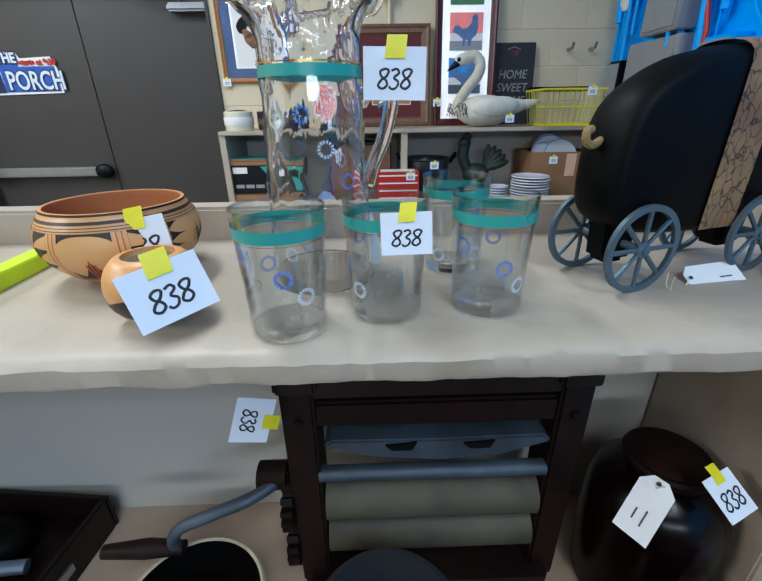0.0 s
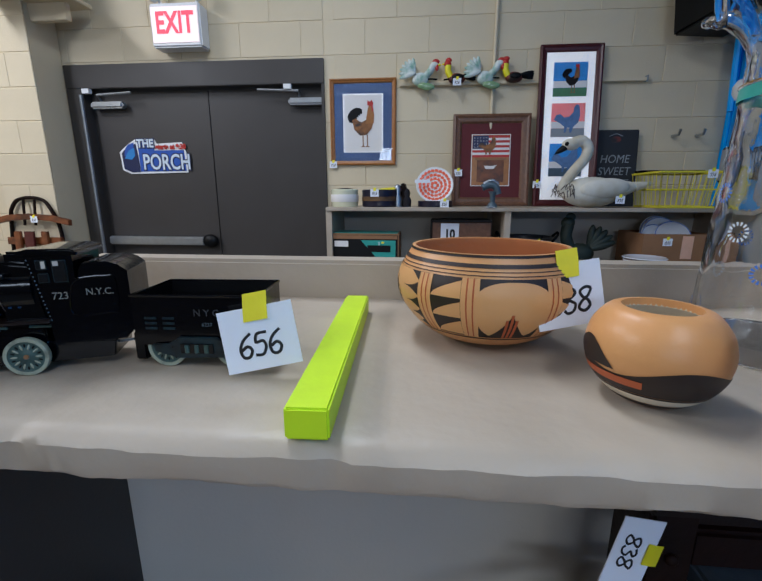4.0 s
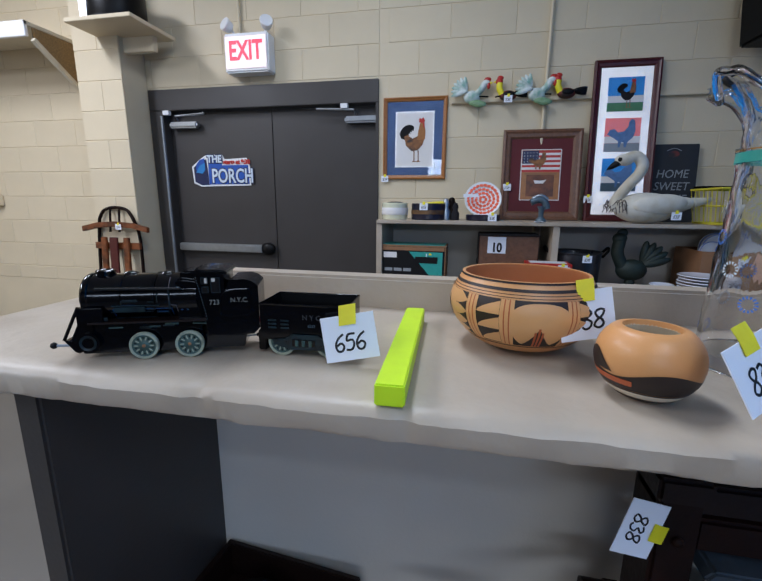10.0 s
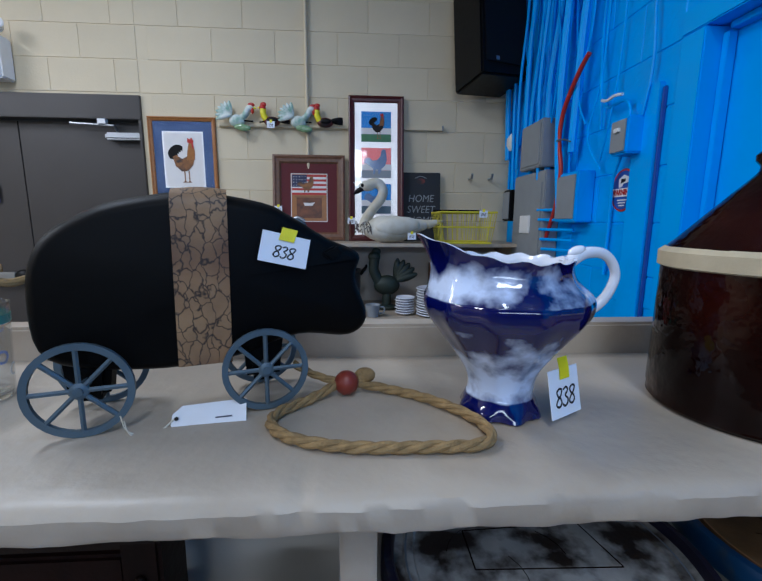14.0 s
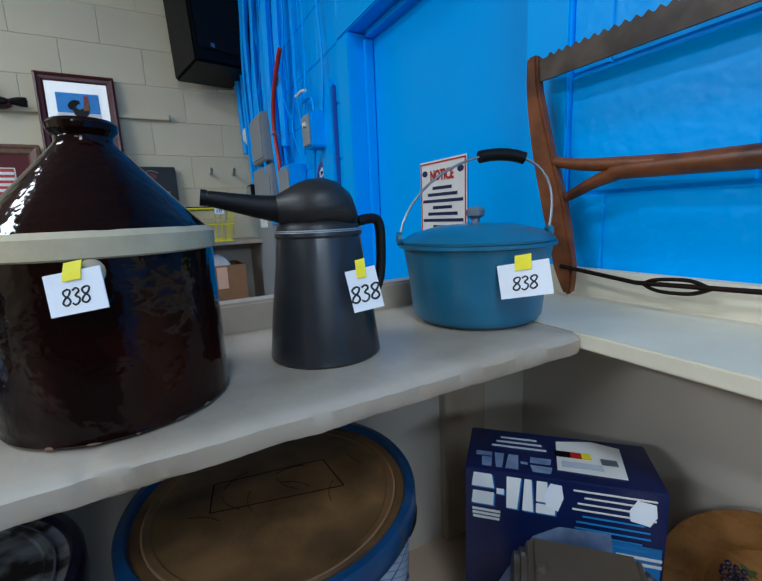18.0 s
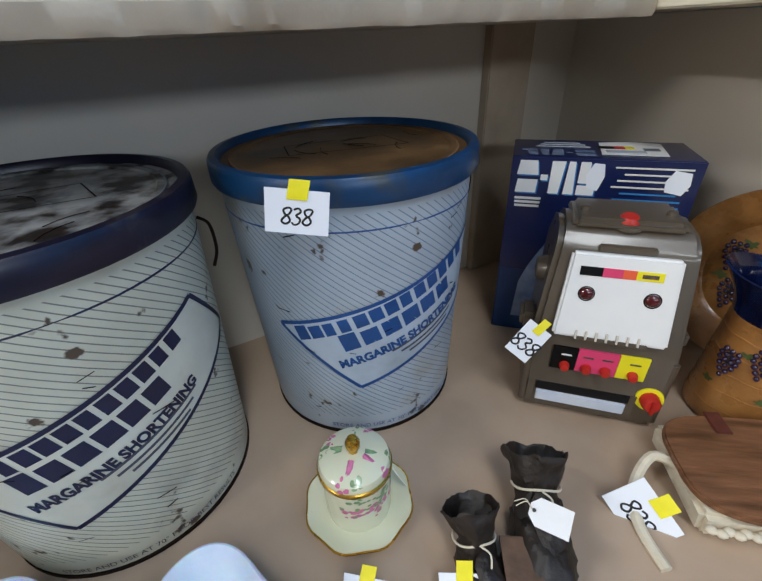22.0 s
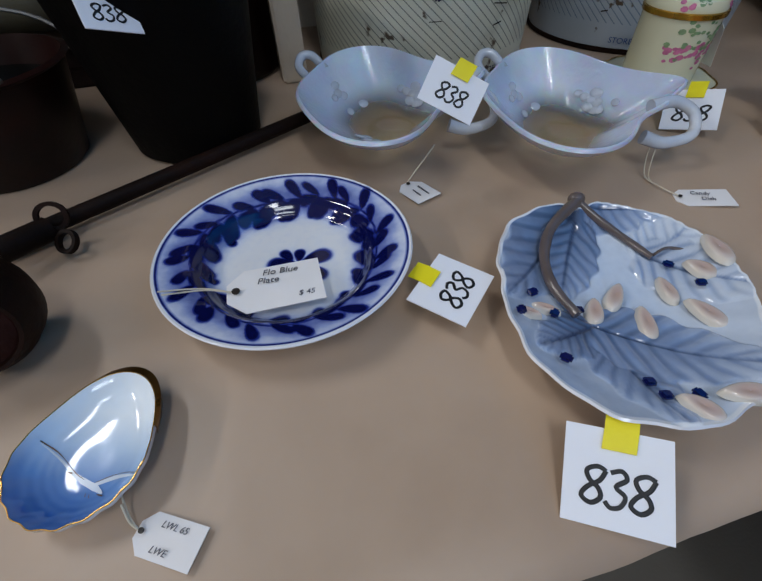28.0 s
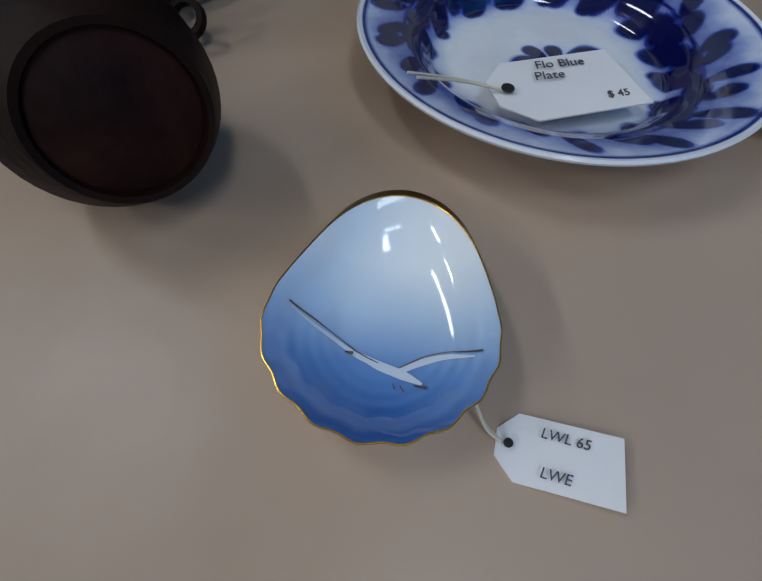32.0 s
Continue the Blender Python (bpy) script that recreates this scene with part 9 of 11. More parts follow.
# grape stoneware plate and pitcher
sp = thing("stoneware_plate", "tan stoneware plate with grape clusters leaning on the panel", "plate", pose(2.362, -0.19, LOW + 0.004, 0, 0, -90) @ pose(0, 0, 0, -13, 0, 0))
fz = Matrix.Translation((0, 0, 0.13)) @ pose(0, 0, 0, 90)
part("plate", lathe([(0, 0.001), (0.03, 0.0), (0.078, 0.002), (0.085, 0.006), (0.092, 0.015), (0.122, 0.023), (0.128, 0.026), (0.1315, 0.0275), (0.13, 0.032), (0.095, 0.022), (0.082, 0.011), (0, 0.01)], 72, m=fz, wave=lambda a, r, z: (r + 0.0006 * math.sin(5 * a), z)), "stone", sp)
grape_mesh = bpy.data.meshes.new("grape")
bm = ball(0.0038, 0.0038, 0.0038, segs=8)
bm.to_mesh(grape_mesh)
bm.free()
grape_mesh.shade_smooth()
grape_mesh.materials.append(M["purple"])


def grapes(parent, place, s=1.0, long=1.25):
    """A hanging bunch: a short stalk that carries each grape; place(u, v) gives a point of the wall for across and up."""
    stalk = part("grape_cluster", tube([place(0, 0.02 * s), place(0.001, 0.012 * s), place(0, 0.0)], 0.0012, 6), "leaffig", parent, "raised purple grape cluster")
    for row, count in enumerate((1, 2, 3, 4, 4, 3)):
        for c in range(count):
            ob = new("grape", grape_mesh)
            ob.matrix_basis = Matrix.Translation(place((c - (count - 1) / 2) * 0.0074 * s + 0.0007 * ((row * 3 + c) % 3 - 1), (-0.017 + row * 0.0062 * long) * s)) @ Matrix.Scale(s * (0.92 + 0.05 * ((row + c) % 3)), 4)
            ob.parent = stalk


def vine_leaf(parent, place, s, lean):
    """A lobed leaf laid on the wall."""
    bm = bmesh.new()
    mid = bm.verts.new(place(0, 0))
    ring = []
    for k in range(24):
        a = 2 * math.pi * k / 24
        r = s * (0.75 + 0.25 * math.cos(5 * a)) * (1 + 0.35 * math.cos(a))
        u, v = r * math.cos(a + lean), 0.6 * r * math.sin(a + lean)
        ring.append(bm.verts.new(place(u, v)))
    for k in range(24):
        bm.faces.new((mid, ring[k], ring[(k + 1) % 24]))
    part("grape_leaf", bm, "vineleaf", parent, "green painted leaf")


def on_plate_at(a):
    cx, cz = 0.055 * math.cos(radians(a)), 0.13 + 0.055 * math.sin(radians(a))
    return lambda u, v: (cx + u, -0.0112, cz + v)


for a in (100, 165, 30, 230, 310):
    grapes(sp, on_plate_at(a), 1.05)
for a in (68, 135, 195, 350):
    vine_leaf(sp, on_plate_at(a), 0.012, radians(a))
gpit = thing("stoneware_pitcher", "tan stoneware pitcher with cobalt glazed rim and grapes", "pitcher", pose(2.252, -0.246, LOW, 0, 0, -72))
GP = [(0.054, 0.003), (0.0545, 0.012), (0.0535, 0.03), (0.0505, 0.08), (0.0475, 0.13), (0.0465, 0.155)]
facet = lambda a, r, z: (r * (1 + 0.006 * abs(math.sin(8 * a)) + 0.005 * math.sin(3 * a + z * 40)), z)
part("body", lathe([(0, 0.0), (0.05, 0.0)] + smooth_prof(GP, 3), 64, wave=facet), "stone", gpit)
bm = bmesh.new()
for k in range(5):
    z = 0.028 + 0.026 * k
    loop = [(on_profile(GP, z) * (1.004) * math.cos(t), on_profile(GP, z) * 1.004 * math.sin(t), z + 0.001 * math.sin(7 * t + k)) for t in [2 * math.pi * i / 48 for i in range(48)]]
    tube(loop, 0.0009, 5, bm, closed=True)
part("raised_weave", bm, "stone", gpit, "faint raised basket weave")


def lip(a, r, z):
    k = max(0, (z - 0.165) / 0.045)
    sp_ = max(0, math.cos(a - math.pi)) ** 5
    return r + k * 0.017 * sp_, z + k * 0.008 * sp_ + 0.0015 * k * math.sin(3 * a)


part("rim", lathe([(0.0468, 0.1545), (0.0475, 0.157), (0.0485, 0.17), (0.0518, 0.187), (0.056, 0.2), (0.0574, 0.2045), (0.055, 0.2055), (0.0525, 0.2), (0.049, 0.188), (0.044, 0.165), (0.043, 0.04), (0.03, 0.02), (0, 0.018)], 64, wave=lip), "cobglaze", gpit, "cobalt blue glazed rim")
part("handle", tube(spline([(0.056, 0.0, 0.2), (0.082, 0.0, 0.198), (0.1, 0, 0.172), (0.098, 0, 0.13), (0.076, 0, 0.094), (0.05, 0, 0.082)], 8), 0.0088, 14, taper=lambda t: 1.15 - 0.25 * t), "stone", gpit, "tan loop handle")
part("handle_top", tube(spline([(0.05, 0.0, 0.2), (0.068, 0.0, 0.204), (0.086, 0, 0.194)], 6), 0.0104, 14, taper=lambda t: 1.1 - 0.5 * t), "cobglaze", gpit, "cobalt glaze run over the handle")


def on_pitcher_at(a0, z0):
    def place(u, v):
        r = on_profile(GP, z0 + v) + 0.0012
        return (r * math.cos(a0 + u / r), r * math.sin(a0 + u / r), z0 + v)
    return place


for a0, z in ((-2.15, 0.092), (-1.5, 0.108), (-0.75, 0.085), (2.4, 0.1)):
    grapes(gpit, on_pitcher_at(a0, z), 0.92)
for a0, z, lean in ((-1.85, 0.115, 1.2), (-1.1, 0.1, 0.6), (-2.35, 0.06, 1.9), (-1.25, 0.06, 0.3)):
    vine_leaf(gpit, on_pitcher_at(a0, z), 0.0085, lean)
sv = thing("stoneware_jar", "tan rounded stoneware jar at the shelf end", "jar", pose(2.335, -0.392, LOW))
part("body", lathe(smooth_prof([(0.0, 0.0), (0.05, 0.0), (0.075, 0.03), (0.085, 0.07), (0.075, 0.12), (0.052, 0.15)], 4), 56), "stone", sv)
part("neck", lathe([(0.052, 0.15), (0.0505, 0.156), (0.053, 0.166), (0.055, 0.168), (0.052, 0.17), (0.047, 0.166), (0.044, 0.145), (0.05, 0.1), (0, 0.02)], 48), "cobglaze", sv, "cobalt glazed neck")
for a0, z in ((-2.6, 0.09), (2.9, 0.085)):
    grapes(sv, lambda u, v, a0=a0, z=z: ((0.083 - 8 * (z + v - 0.075) ** 2) * math.cos(a0 + u / 0.083), (0.083 - 8 * (z + v - 0.075) ** 2) * math.sin(a0 + u / 0.083), z + v), 0.9)
string_tag(pose(2.222, -0.318, LOW + 0.075, 60, 70, -60), 0.06, 0.024, (), [(-0.028, 0, 0.001), (-0.045, 0.008, 0.004), (-0.06, 0.0, 0.01)], "cream tag hanging on the stoneware pitcher")

# small wooden-lidded purse
pu = thing("basket_purse", "small purse with wooden lid, leather tabs and cream strap", "purse", pose(2.155, -0.335, LOW, 0, 0, -38))
part("body", prism([(-0.105, 0.0), (0.105, 0.0), (0.11, 0.035), (-0.11, 0.035)], 0.12, m=pose(0, -0.06, 0)), "strap", pu, bevel=0.006)
o = [(0.115 * math.copysign(abs(math.cos(t)) ** 0.55, math.cos(t)), 0.068 * math.copysign(abs(math.sin(t)) ** 0.55, math.sin(t))) for t in [2 * math.pi * i / 40 for i in range(40)]]
bm = prism(o, 0.009)
bmesh.ops.transform(bm, matrix=pose(0, 0, 0.046, -90), verts=bm.verts)
part("lid", bm, "purse", pu, "grained brown wooden lid", bevel=0.002)
for x in (-0.045, 0.04):
    part("leather_tab", box(0.018, 0.032, 0.003, x, 0.055, 0.0455), "tabred", pu, "dark leather hinge tab", bevel=0.001)
bm = tube(spline([(-0.1, 0.0, 0.03), (-0.13, 0.01, 0.035), (-0.155, -0.02, 0.012), (-0.16, -0.06, 0.004), (-0.15, -0.1, 0.004)], 7), 0.006, 8)
bmesh.ops.transform(bm, matrix=Matrix.Diagonal((1, 1, 0.9, 1)), verts=bm.verts)
part("strap", bm, "strap", pu, "cream fabric strap")
bm = bmesh.new()
for k in range(26):
    ball(0.006, 0.005, 0.004, -0.1 + k * 0.008, -0.065 - 0.003 * (k % 2), 0.022, 8, bm)
part("lace_trim", bm, "strap", pu, "cream lace trim")


# tiny leather shoes
def crumple(bm, amount, seed, flat=0.0):
    for v in bm.verts:
        n = noise.noise_vector(v.co * 70 + Vector((seed, 0, 0))) + 0.5 * noise.noise_vector(v.co * 160 + Vector((0, seed, 0)))
        v.co += n * amount
        v.co.z = max(v.co.z, flat)
    return bm


def tiny_shoe(m, seed, lean, label):
    s = thing("tiny_shoe", label, "shoe", m, "tiny leather shoes")
    part("upper", crumple(ball(0.024, 0.046, 0.021, 0, -0.012, 0.016, 32), 0.004, seed, 0.002), "leather", s, "crumpled leather upper")
    part("sole", crumple(box(0.036, 0.08, 0.003, 0, -0.012, 0), 0.0006, seed), "tansole", s, "worn tan sole", smooth=False)
    prof = [(0.019, 0.0), (0.018, 0.012), (0.017, 0.022), (0.021, 0.034), (0.027, 0.05), (0.0255, 0.051), (0.019, 0.034), (0.015, 0.022), (0.014, 0.012)]
    bm = lathe(smooth_prof(prof, 3), 36)
    crumple(bm, 0.0055, seed + 5, -0.01)
    bmesh.ops.transform(bm, matrix=pose(0, 0.014, 0.022, lean, 0, 0), verts=bm.verts)
    part("shaft", bm, "leather", s, "folded leather shaft")
    bm = crumple(ball(0.012, 0.024, 0.004, 0, 0, 0, 18), 0.003, seed + 9, -0.02)
    bmesh.ops.transform(bm, matrix=pose(0.004, -0.01, 0.037, 18, 8, 10), verts=bm.verts)
    part("tongue", bm, "leather", s)
    loop = [(0.0205 * math.cos(a), 0.0205 * math.sin(a), 0.0225 + 0.001 * math.sin(3 * a)) for a in [2 * math.pi * i / 24 for i in range(24)]]
    bm = tube(loop, 0.0011, 6, closed=True)
    tube(spline([(0.0, -0.021, 0.0225), (0.006, -0.027, 0.018), (0.004, -0.031, 0.008)], 5), 0.0009, 6, bm)
    bmesh.ops.transform(bm, matrix=pose(0, 0.014, 0.022, lean, 0, 0), verts=bm.verts)
    part("string", bm, "strap", s, "white tied string")
    return s


tiny_shoe(pose(1.812, -0.238, LOW, 0, 0, -20), 1.0, -35, "tiny worn dark leather shoe tied with white string")
big = tiny_shoe(pose(1.889, -0.237, LOW, 0, 0, -35) @ Matrix.Scale(1.2, 4), 4.0, -42, "tiny dark brown leather boot with a folded top")
over = thing("tiny_shoe", "tiny leather shoe lying upside down with its tan sole up", "shoe", pose(1.838, -0.264, LOW, 0, 0, -34), "tiny leather shoes")
part("upper", crumple(ball(0.019, 0.044, 0.017, 0, 0, 0.017, 28), 0.0025, 8.0, 0.001), "leather", over, "crumpled leather upper")
part("sole", crumple(box(0.034, 0.074, 0.004, 0, 0, 0.0315), 0.0008, 3.0), "tansole", over, "worn tan sole", smooth=False)
string_tag(pose(1.883, -0.246, LOW + 0.066, 32, 6, -55), 0.038, 0.026, (), [(-0.017, 0, 0.001), (-0.025, 0.006, 0.004), (-0.034, 0.0, 0.004)], "white tag resting on a tiny shoe")

# jewellery boxes
for x, y, c1, c2, label in ((1.703, -0.357, "boxpink", "gold", "open peach card box with a gold chain bracelet"), (1.79, -0.392, "velvet", "gold", "open dark box lined in velvet with a gold watch"), (1.872, -0.43, "velvet", "strap", "open dark box with a silver and lace bracelet")):
    jb = thing("jewellery_box", label, "jewellery box", pose(x, y, LOW, 0, 0, -42), "jewellery boxes")
    for sx, sy, px, py in ((0.052, 0.004, 0, -0.074), (0.052, 0.004, 0, 0.074), (0.004, 0.144, -0.024, 0), (0.004, 0.144, 0.024, 0)):
        part("side", box(sx, sy, 0.02, px, py, 0), c1, jb, bevel=0.0008)
    part("floor", box(0.046, 0.146, 0.005, 0, 0, 0), c1, jb)
    for k in range(15):
        part("chain_link", lathe([(0.0035, -0.0012), (0.006, -0.0012), (0.006, 0.0012), (0.0035, 0.0012), (0.0035, -0.0012)], 12, m=pose(0.004 * math.sin(k * 1.3), -0.06 + k * 0.0085, 0.0095, 25 * (k % 2), 20 - 40 * (k % 2), 20)), c2, jb, "shiny metal link")
    if c2 == "gold" and c1 == "velvet":
        part("watch_face", lathe([(0, 0.004), (0.01, 0.004), (0.012, 0)], 20, m=pose(0, -0.02, 0.012)), "white", jb, "pale round watch face")


# ---- far wall: second shelf unit with pictures and wares ----
FT = 1.19
far = thing("wall_shelf_unit", "cream-painted open shelf unit against the block wall", "shelf unit", kind="structure")
part("top_board", box(2.36, 0.44, 0.022, 1.222, 2.455, FT - 0.022), "shelf", far, smooth=False, bevel=0.003)
part("counter_board", box(2.36, 0.68, 0.03, 1.222, 2.335, 0.725), "shelf", far, smooth=False, bevel=0.003)
part("back_panel", box(2.34, 0.01, 0.41, 1.222, 2.668, 0.756), "panel", far, smooth=False)
for x in (0.058, 1.103, 2.386):
    part("upright", box(0.036, 0.42, FT - 0.022 - 0.755, x, 2.455, 0.755), "shelf", far, smooth=False, bevel=0.002)
    part("upright", box(0.036, 0.64, 0.725, x, 2.335, 0), "shelf", far, smooth=False, bevel=0.002)


def figure(name, label, category, pieces, m):
    """One plain mesh out of several lumps, each with its own paint."""
    bm, mats = bmesh.new(), []
    for b, k in pieces:
        me = bpy.data.meshes.new("lump")
        bmesh.ops.recalc_face_normals(b, faces=b.faces)
        b.to_mesh(me)
        b.free()
        n = len(bm.faces)
        bm.from_mesh(me)
        bpy.data.meshes.remove(me)
        if k not in mats:
            mats.append(k)
        bm.faces.ensure_lookup_table()
        for f in bm.faces[n:]:
            f.material_index = mats.index(k)
    me = bpy.data.meshes.new(name)
    bm.to_mesh(me)
    bm.free()
    me.shade_smooth()
    me.set_sharp_from_angle(angle=radians(50))
    for k in mats:
        me.materials.append(M[k])
    ob = new(name, me)
    ob.matrix_basis = m
    return tagged(ob, label, category)


def mitred(w, h, width, depth, side, lip=0.0):
    """One side of a picture frame, with a raised outer bead and a sloping inner face."""
    bm = bmesh.new()
    horiz = side in (0, 2)
    length = w if horiz else h
    prof = [(0, 0), (0, -depth), (width * 0.25, -depth * 1.15), (width * 0.45, -depth * 0.9), (width * 0.8, -depth * 0.75), (width, -depth * 0.35), (width, 0)]
    a = [bm.verts.new((-length / 2 + d, y, d)) for d, y in prof]
    b = [bm.verts.new((length / 2 - d, y, d)) for d, y in prof]
    for i in range(len(prof)):
        j = (i + 1) % len(prof)
        bm.faces.new((a[i], a[j], b[j], b[i]))
    turn = Matrix.Rotation(radians((0, 90, 180, -90)[side]), 4, "Y")
    off = ((0, 0, 0), (-w / 2, 0, h / 2), (0, 0, h), (w / 2, 0, h / 2))[side]
    bmesh.ops.transform(bm, matrix=Matrix.Translation(off) @ turn, verts=bm.verts)
    return bm


def picture(label, m, w, h, width, depth, frame_mat, mount_mat, glazed=True):
    p = thing("framed_picture", label, "picture", m)
    for s in range(4):
        part("frame_side", mitred(w, h, width, depth, s), frame_mat, p, smooth=False)
    part("backing", box(w - 0.01, 0.004, h - 0.01, 0, -0.002, 0.005), "cardboard", p, smooth=False)
    part("mount", box(w - width * 1.8, 0.003, h - width * 1.8, 0, -0.0065, width * 0.9), mount_mat, p, smooth=False)
    if glazed:
        g = part("pane", box(w - width * 1.9, 0.0015, h - width * 1.9, 0, -depth * 0.45, width * 0.95), "glass", p, "clear picture glass", smooth=False)
        g.visible_shadow = False
    return p


def flat(outline, x, z, y, material, parent, name="shape", sx=1.0, sz=1.0):
    return part(name, prism([(a * sx, b * sz) for a, b in outline], 0.001, m=pose(x, y, z)), material, parent, smooth=False)


def oval(n=20, a=1.0, b=1.0):
    return [(a * cos(2 * pi * i / n), b * sin(2 * pi * i / n)) for i in range(n)]


FOWL = [(-0.5, 0.12), (-0.42, 0.3), (-0.28, 0.34), (-0.14, 0.2), (0.05, 0.24), (0.18, 0.42), (0.2, 0.62), (0.28, 0.72), (0.38, 0.66), (0.4, 0.5), (0.42, 0.25), (0.36, 0.0), (0.2, -0.18), (0.14, -0.4), (0.08, -0.4), (0.06, -0.2), (-0.02, -0.2), (-0.06, -0.4), (-0.12, -0.4), (-0.12, -0.16), (-0.28, -0.02)]
def cock_print(parent, x, z, y, s, body, neck, tail):
    """A printed cock in profile, built of flat printed shapes."""
    for k in range(4):
        r0, r1 = 0.4 - 0.06 * k, 0.28 - 0.05 * k
        arc = [radians(62 + 16 * i + 5 * k) for i in range(7)]
        o = [(-0.16 - 0.02 * k + r0 * math.cos(a) * 0.75, 0.12 + r0 * math.sin(a)) for a in arc] + [(-0.12 - 0.02 * k + r1 * math.cos(a) * 0.7, 0.1 + r1 * math.sin(a)) for a in arc[::-1]]
        flat(o, x, z, y - 0.0002 * k, tail, parent, "tail_feather", s, s)
    flat([(-0.3, 0.2), (-0.24, -0.05), (-0.08, -0.2), (0.1, -0.18), (0.24, -0.02), (0.3, 0.2), (0.16, 0.24), (-0.05, 0.14), (-0.2, 0.24)], x, z, y - 0.001, body, parent, "body_shape", s, s)
    flat([(0.08, 0.1), (0.3, 0.12), (0.31, 0.34), (0.28, 0.5), (0.24, 0.58), (0.16, 0.58), (0.13, 0.46), (0.1, 0.3)], x, z, y - 0.0018, neck, parent, "neck_shape", s, s)
    flat([(0.12, 0.58), (0.13, 0.7), (0.19, 0.66), (0.24, 0.71), (0.29, 0.62), (0.27, 0.56), (0.29, 0.44), (0.25, 0.42), (0.23, 0.55)], x, z, y - 0.0025, "red", parent, "comb_shape", s, s)
    for dx in (-0.02, 0.1):
        flat([(dx, -0.18), (dx + 0.03, -0.18), (dx + 0.035, -0.46), (dx + 0.09, -0.5), (dx - 0.05, -0.5), (dx + 0.008, -0.46)], x, z, y - 0.0005, "cardboard", parent, "leg_shape", s, s)


# oak frame hung beside the doors
pic = picture("honey oak frame with navy mount and a plain bird print", pose(0.213, 2.678, 1.458), 0.435, 0.535, 0.028, 0.02, "frameoak", "matnavy")
part("inner_mount", box(0.265, 0.002, 0.365, 0, -0.0085, 0.08), "white", pic, smooth=False)
part("print", box(0.25, 0.002, 0.35, 0, -0.0095, 0.0875), "paper", pic, smooth=False)
cock_print(pic, 0.0, 0.235, -0.0118, 0.24, "rustfig", "frameoak", "black")
# brown frame with a flag print
pic = picture("antique brown frame with maroon mount and a flag print", pose(1.045, 2.585, FT, -8, 0, 0), 0.485, 0.575, 0.055, 0.026, "framebrown", "matred", False)
part("fillet", box(0.246, 0.002, 0.326, 0, -0.0085, 0.127), "paper", pic, smooth=False)
part("print", box(0.236, 0.002, 0.316, 0, -0.0098, 0.132), "frameoak", pic, smooth=False)
for i in range(9):
    part("flag_stripe", box(0.232, 0.001, 0.0152, 0, -0.0114, 0.308 + i * 0.0152), "red" if i % 2 == 0 else "paper", pic, smooth=False)
part("flag_field", box(0.1, 0.001, 0.082, -0.066, -0.0126, 0.362), "navy", pic, smooth=False)
for i in range(4):
    for j in range(5):
        part("flag_star", prism(oval(5, 0.003, 0.003), 0.0006, m=pose(-0.104 + j * 0.019, -0.0134, 0.373 + i * 0.019)), "paper", pic, smooth=False)
flat(FOWL, -0.02, 0.365, -0.0138, "rustfig", pic, "bird_shape", 0.12, 0.1)
part("box_shape", box(0.17, 0.001, 0.14, 0.0, -0.0114, 0.152), "oldwood", pic, smooth=False)
part("box_edge", box(0.2, 0.001, 0.012, 0.0, -0.0124, 0.29), "cardboard", pic, smooth=False)
flat([(-0.04, 0.02), (-0.03, 0.0), (0.02, 0.0), (0.04, 0.025), (0.02, 0.02), (0, 0.018), (-0.02, 0.02)], 0.0, 0.235, -0.0126, "paper", pic, "bird_shape")
# tall cherry frame with three prints
pic = picture("tall dark cherry frame with three small bird prints", pose(1.5, 2.56, FT, -6.5, 0, 0), 0.372, 0.965, 0.042, 0.022, "framered", "paper")
for i, (sky, low, bird) in enumerate((("skyprint", "fieldprint", "darkwood"), ("pinkprint", "steel", "leafdark"), ("skyprint", "bluegrey", "leafdark"))):
    z = 0.665 - i * 0.24
    part("print", box(0.2, 0.002, 0.2, 0, -0.0095, z), sky, pic, smooth=False)
    part("print_ground", box(0.2, 0.001, 0.05, 0, -0.011, z), low, pic, smooth=False)
    part("print_haze", box(0.2, 0.001, 0.04, 0, -0.011, z + 0.051), "paper", pic, smooth=False)
    if i == 0:
        cock_print(pic, 0.01, z + 0.09, -0.0125, 0.14, "darkwood", "rustfig", "black")
    else:
        flat(FOWL, 0.0, z + 0.085, -0.0125, bird, pic, "bird_shape", 0.17, 0.15)
# chalk slate
sl = thing("slate_sign", "dark slate board with a chalked home greeting", "sign", pose(1.812, 2.6, FT, -6, 0, 0))
part("slate", box(0.275, 0.012, 0.47, 0, 0, 0), "chalk", sl, smooth=False, bevel=0.003)
for txt, z in (("HOME", 0.29), ("SWEET", 0.215), ("HOME", 0.14)):
    part("lettering", letters(txt, 0.07, 0.0006, shear=0.15, wide=0.9), "chalkink", sl, m=pose(0.0, -0.0075, z), smooth=False)
part("mark", prism(oval(16, 0.03, 0.02), 0.0008, m=pose(0, -0.0075, 0.41)), "redfig", sl, smooth=False)
part("mark_arc", tube(spline([(-0.04, -0.007, 0.43), (0, -0.007, 0.445), (0.04, -0.007, 0.43)], 5), 0.002, 6), "chalkink", sl)

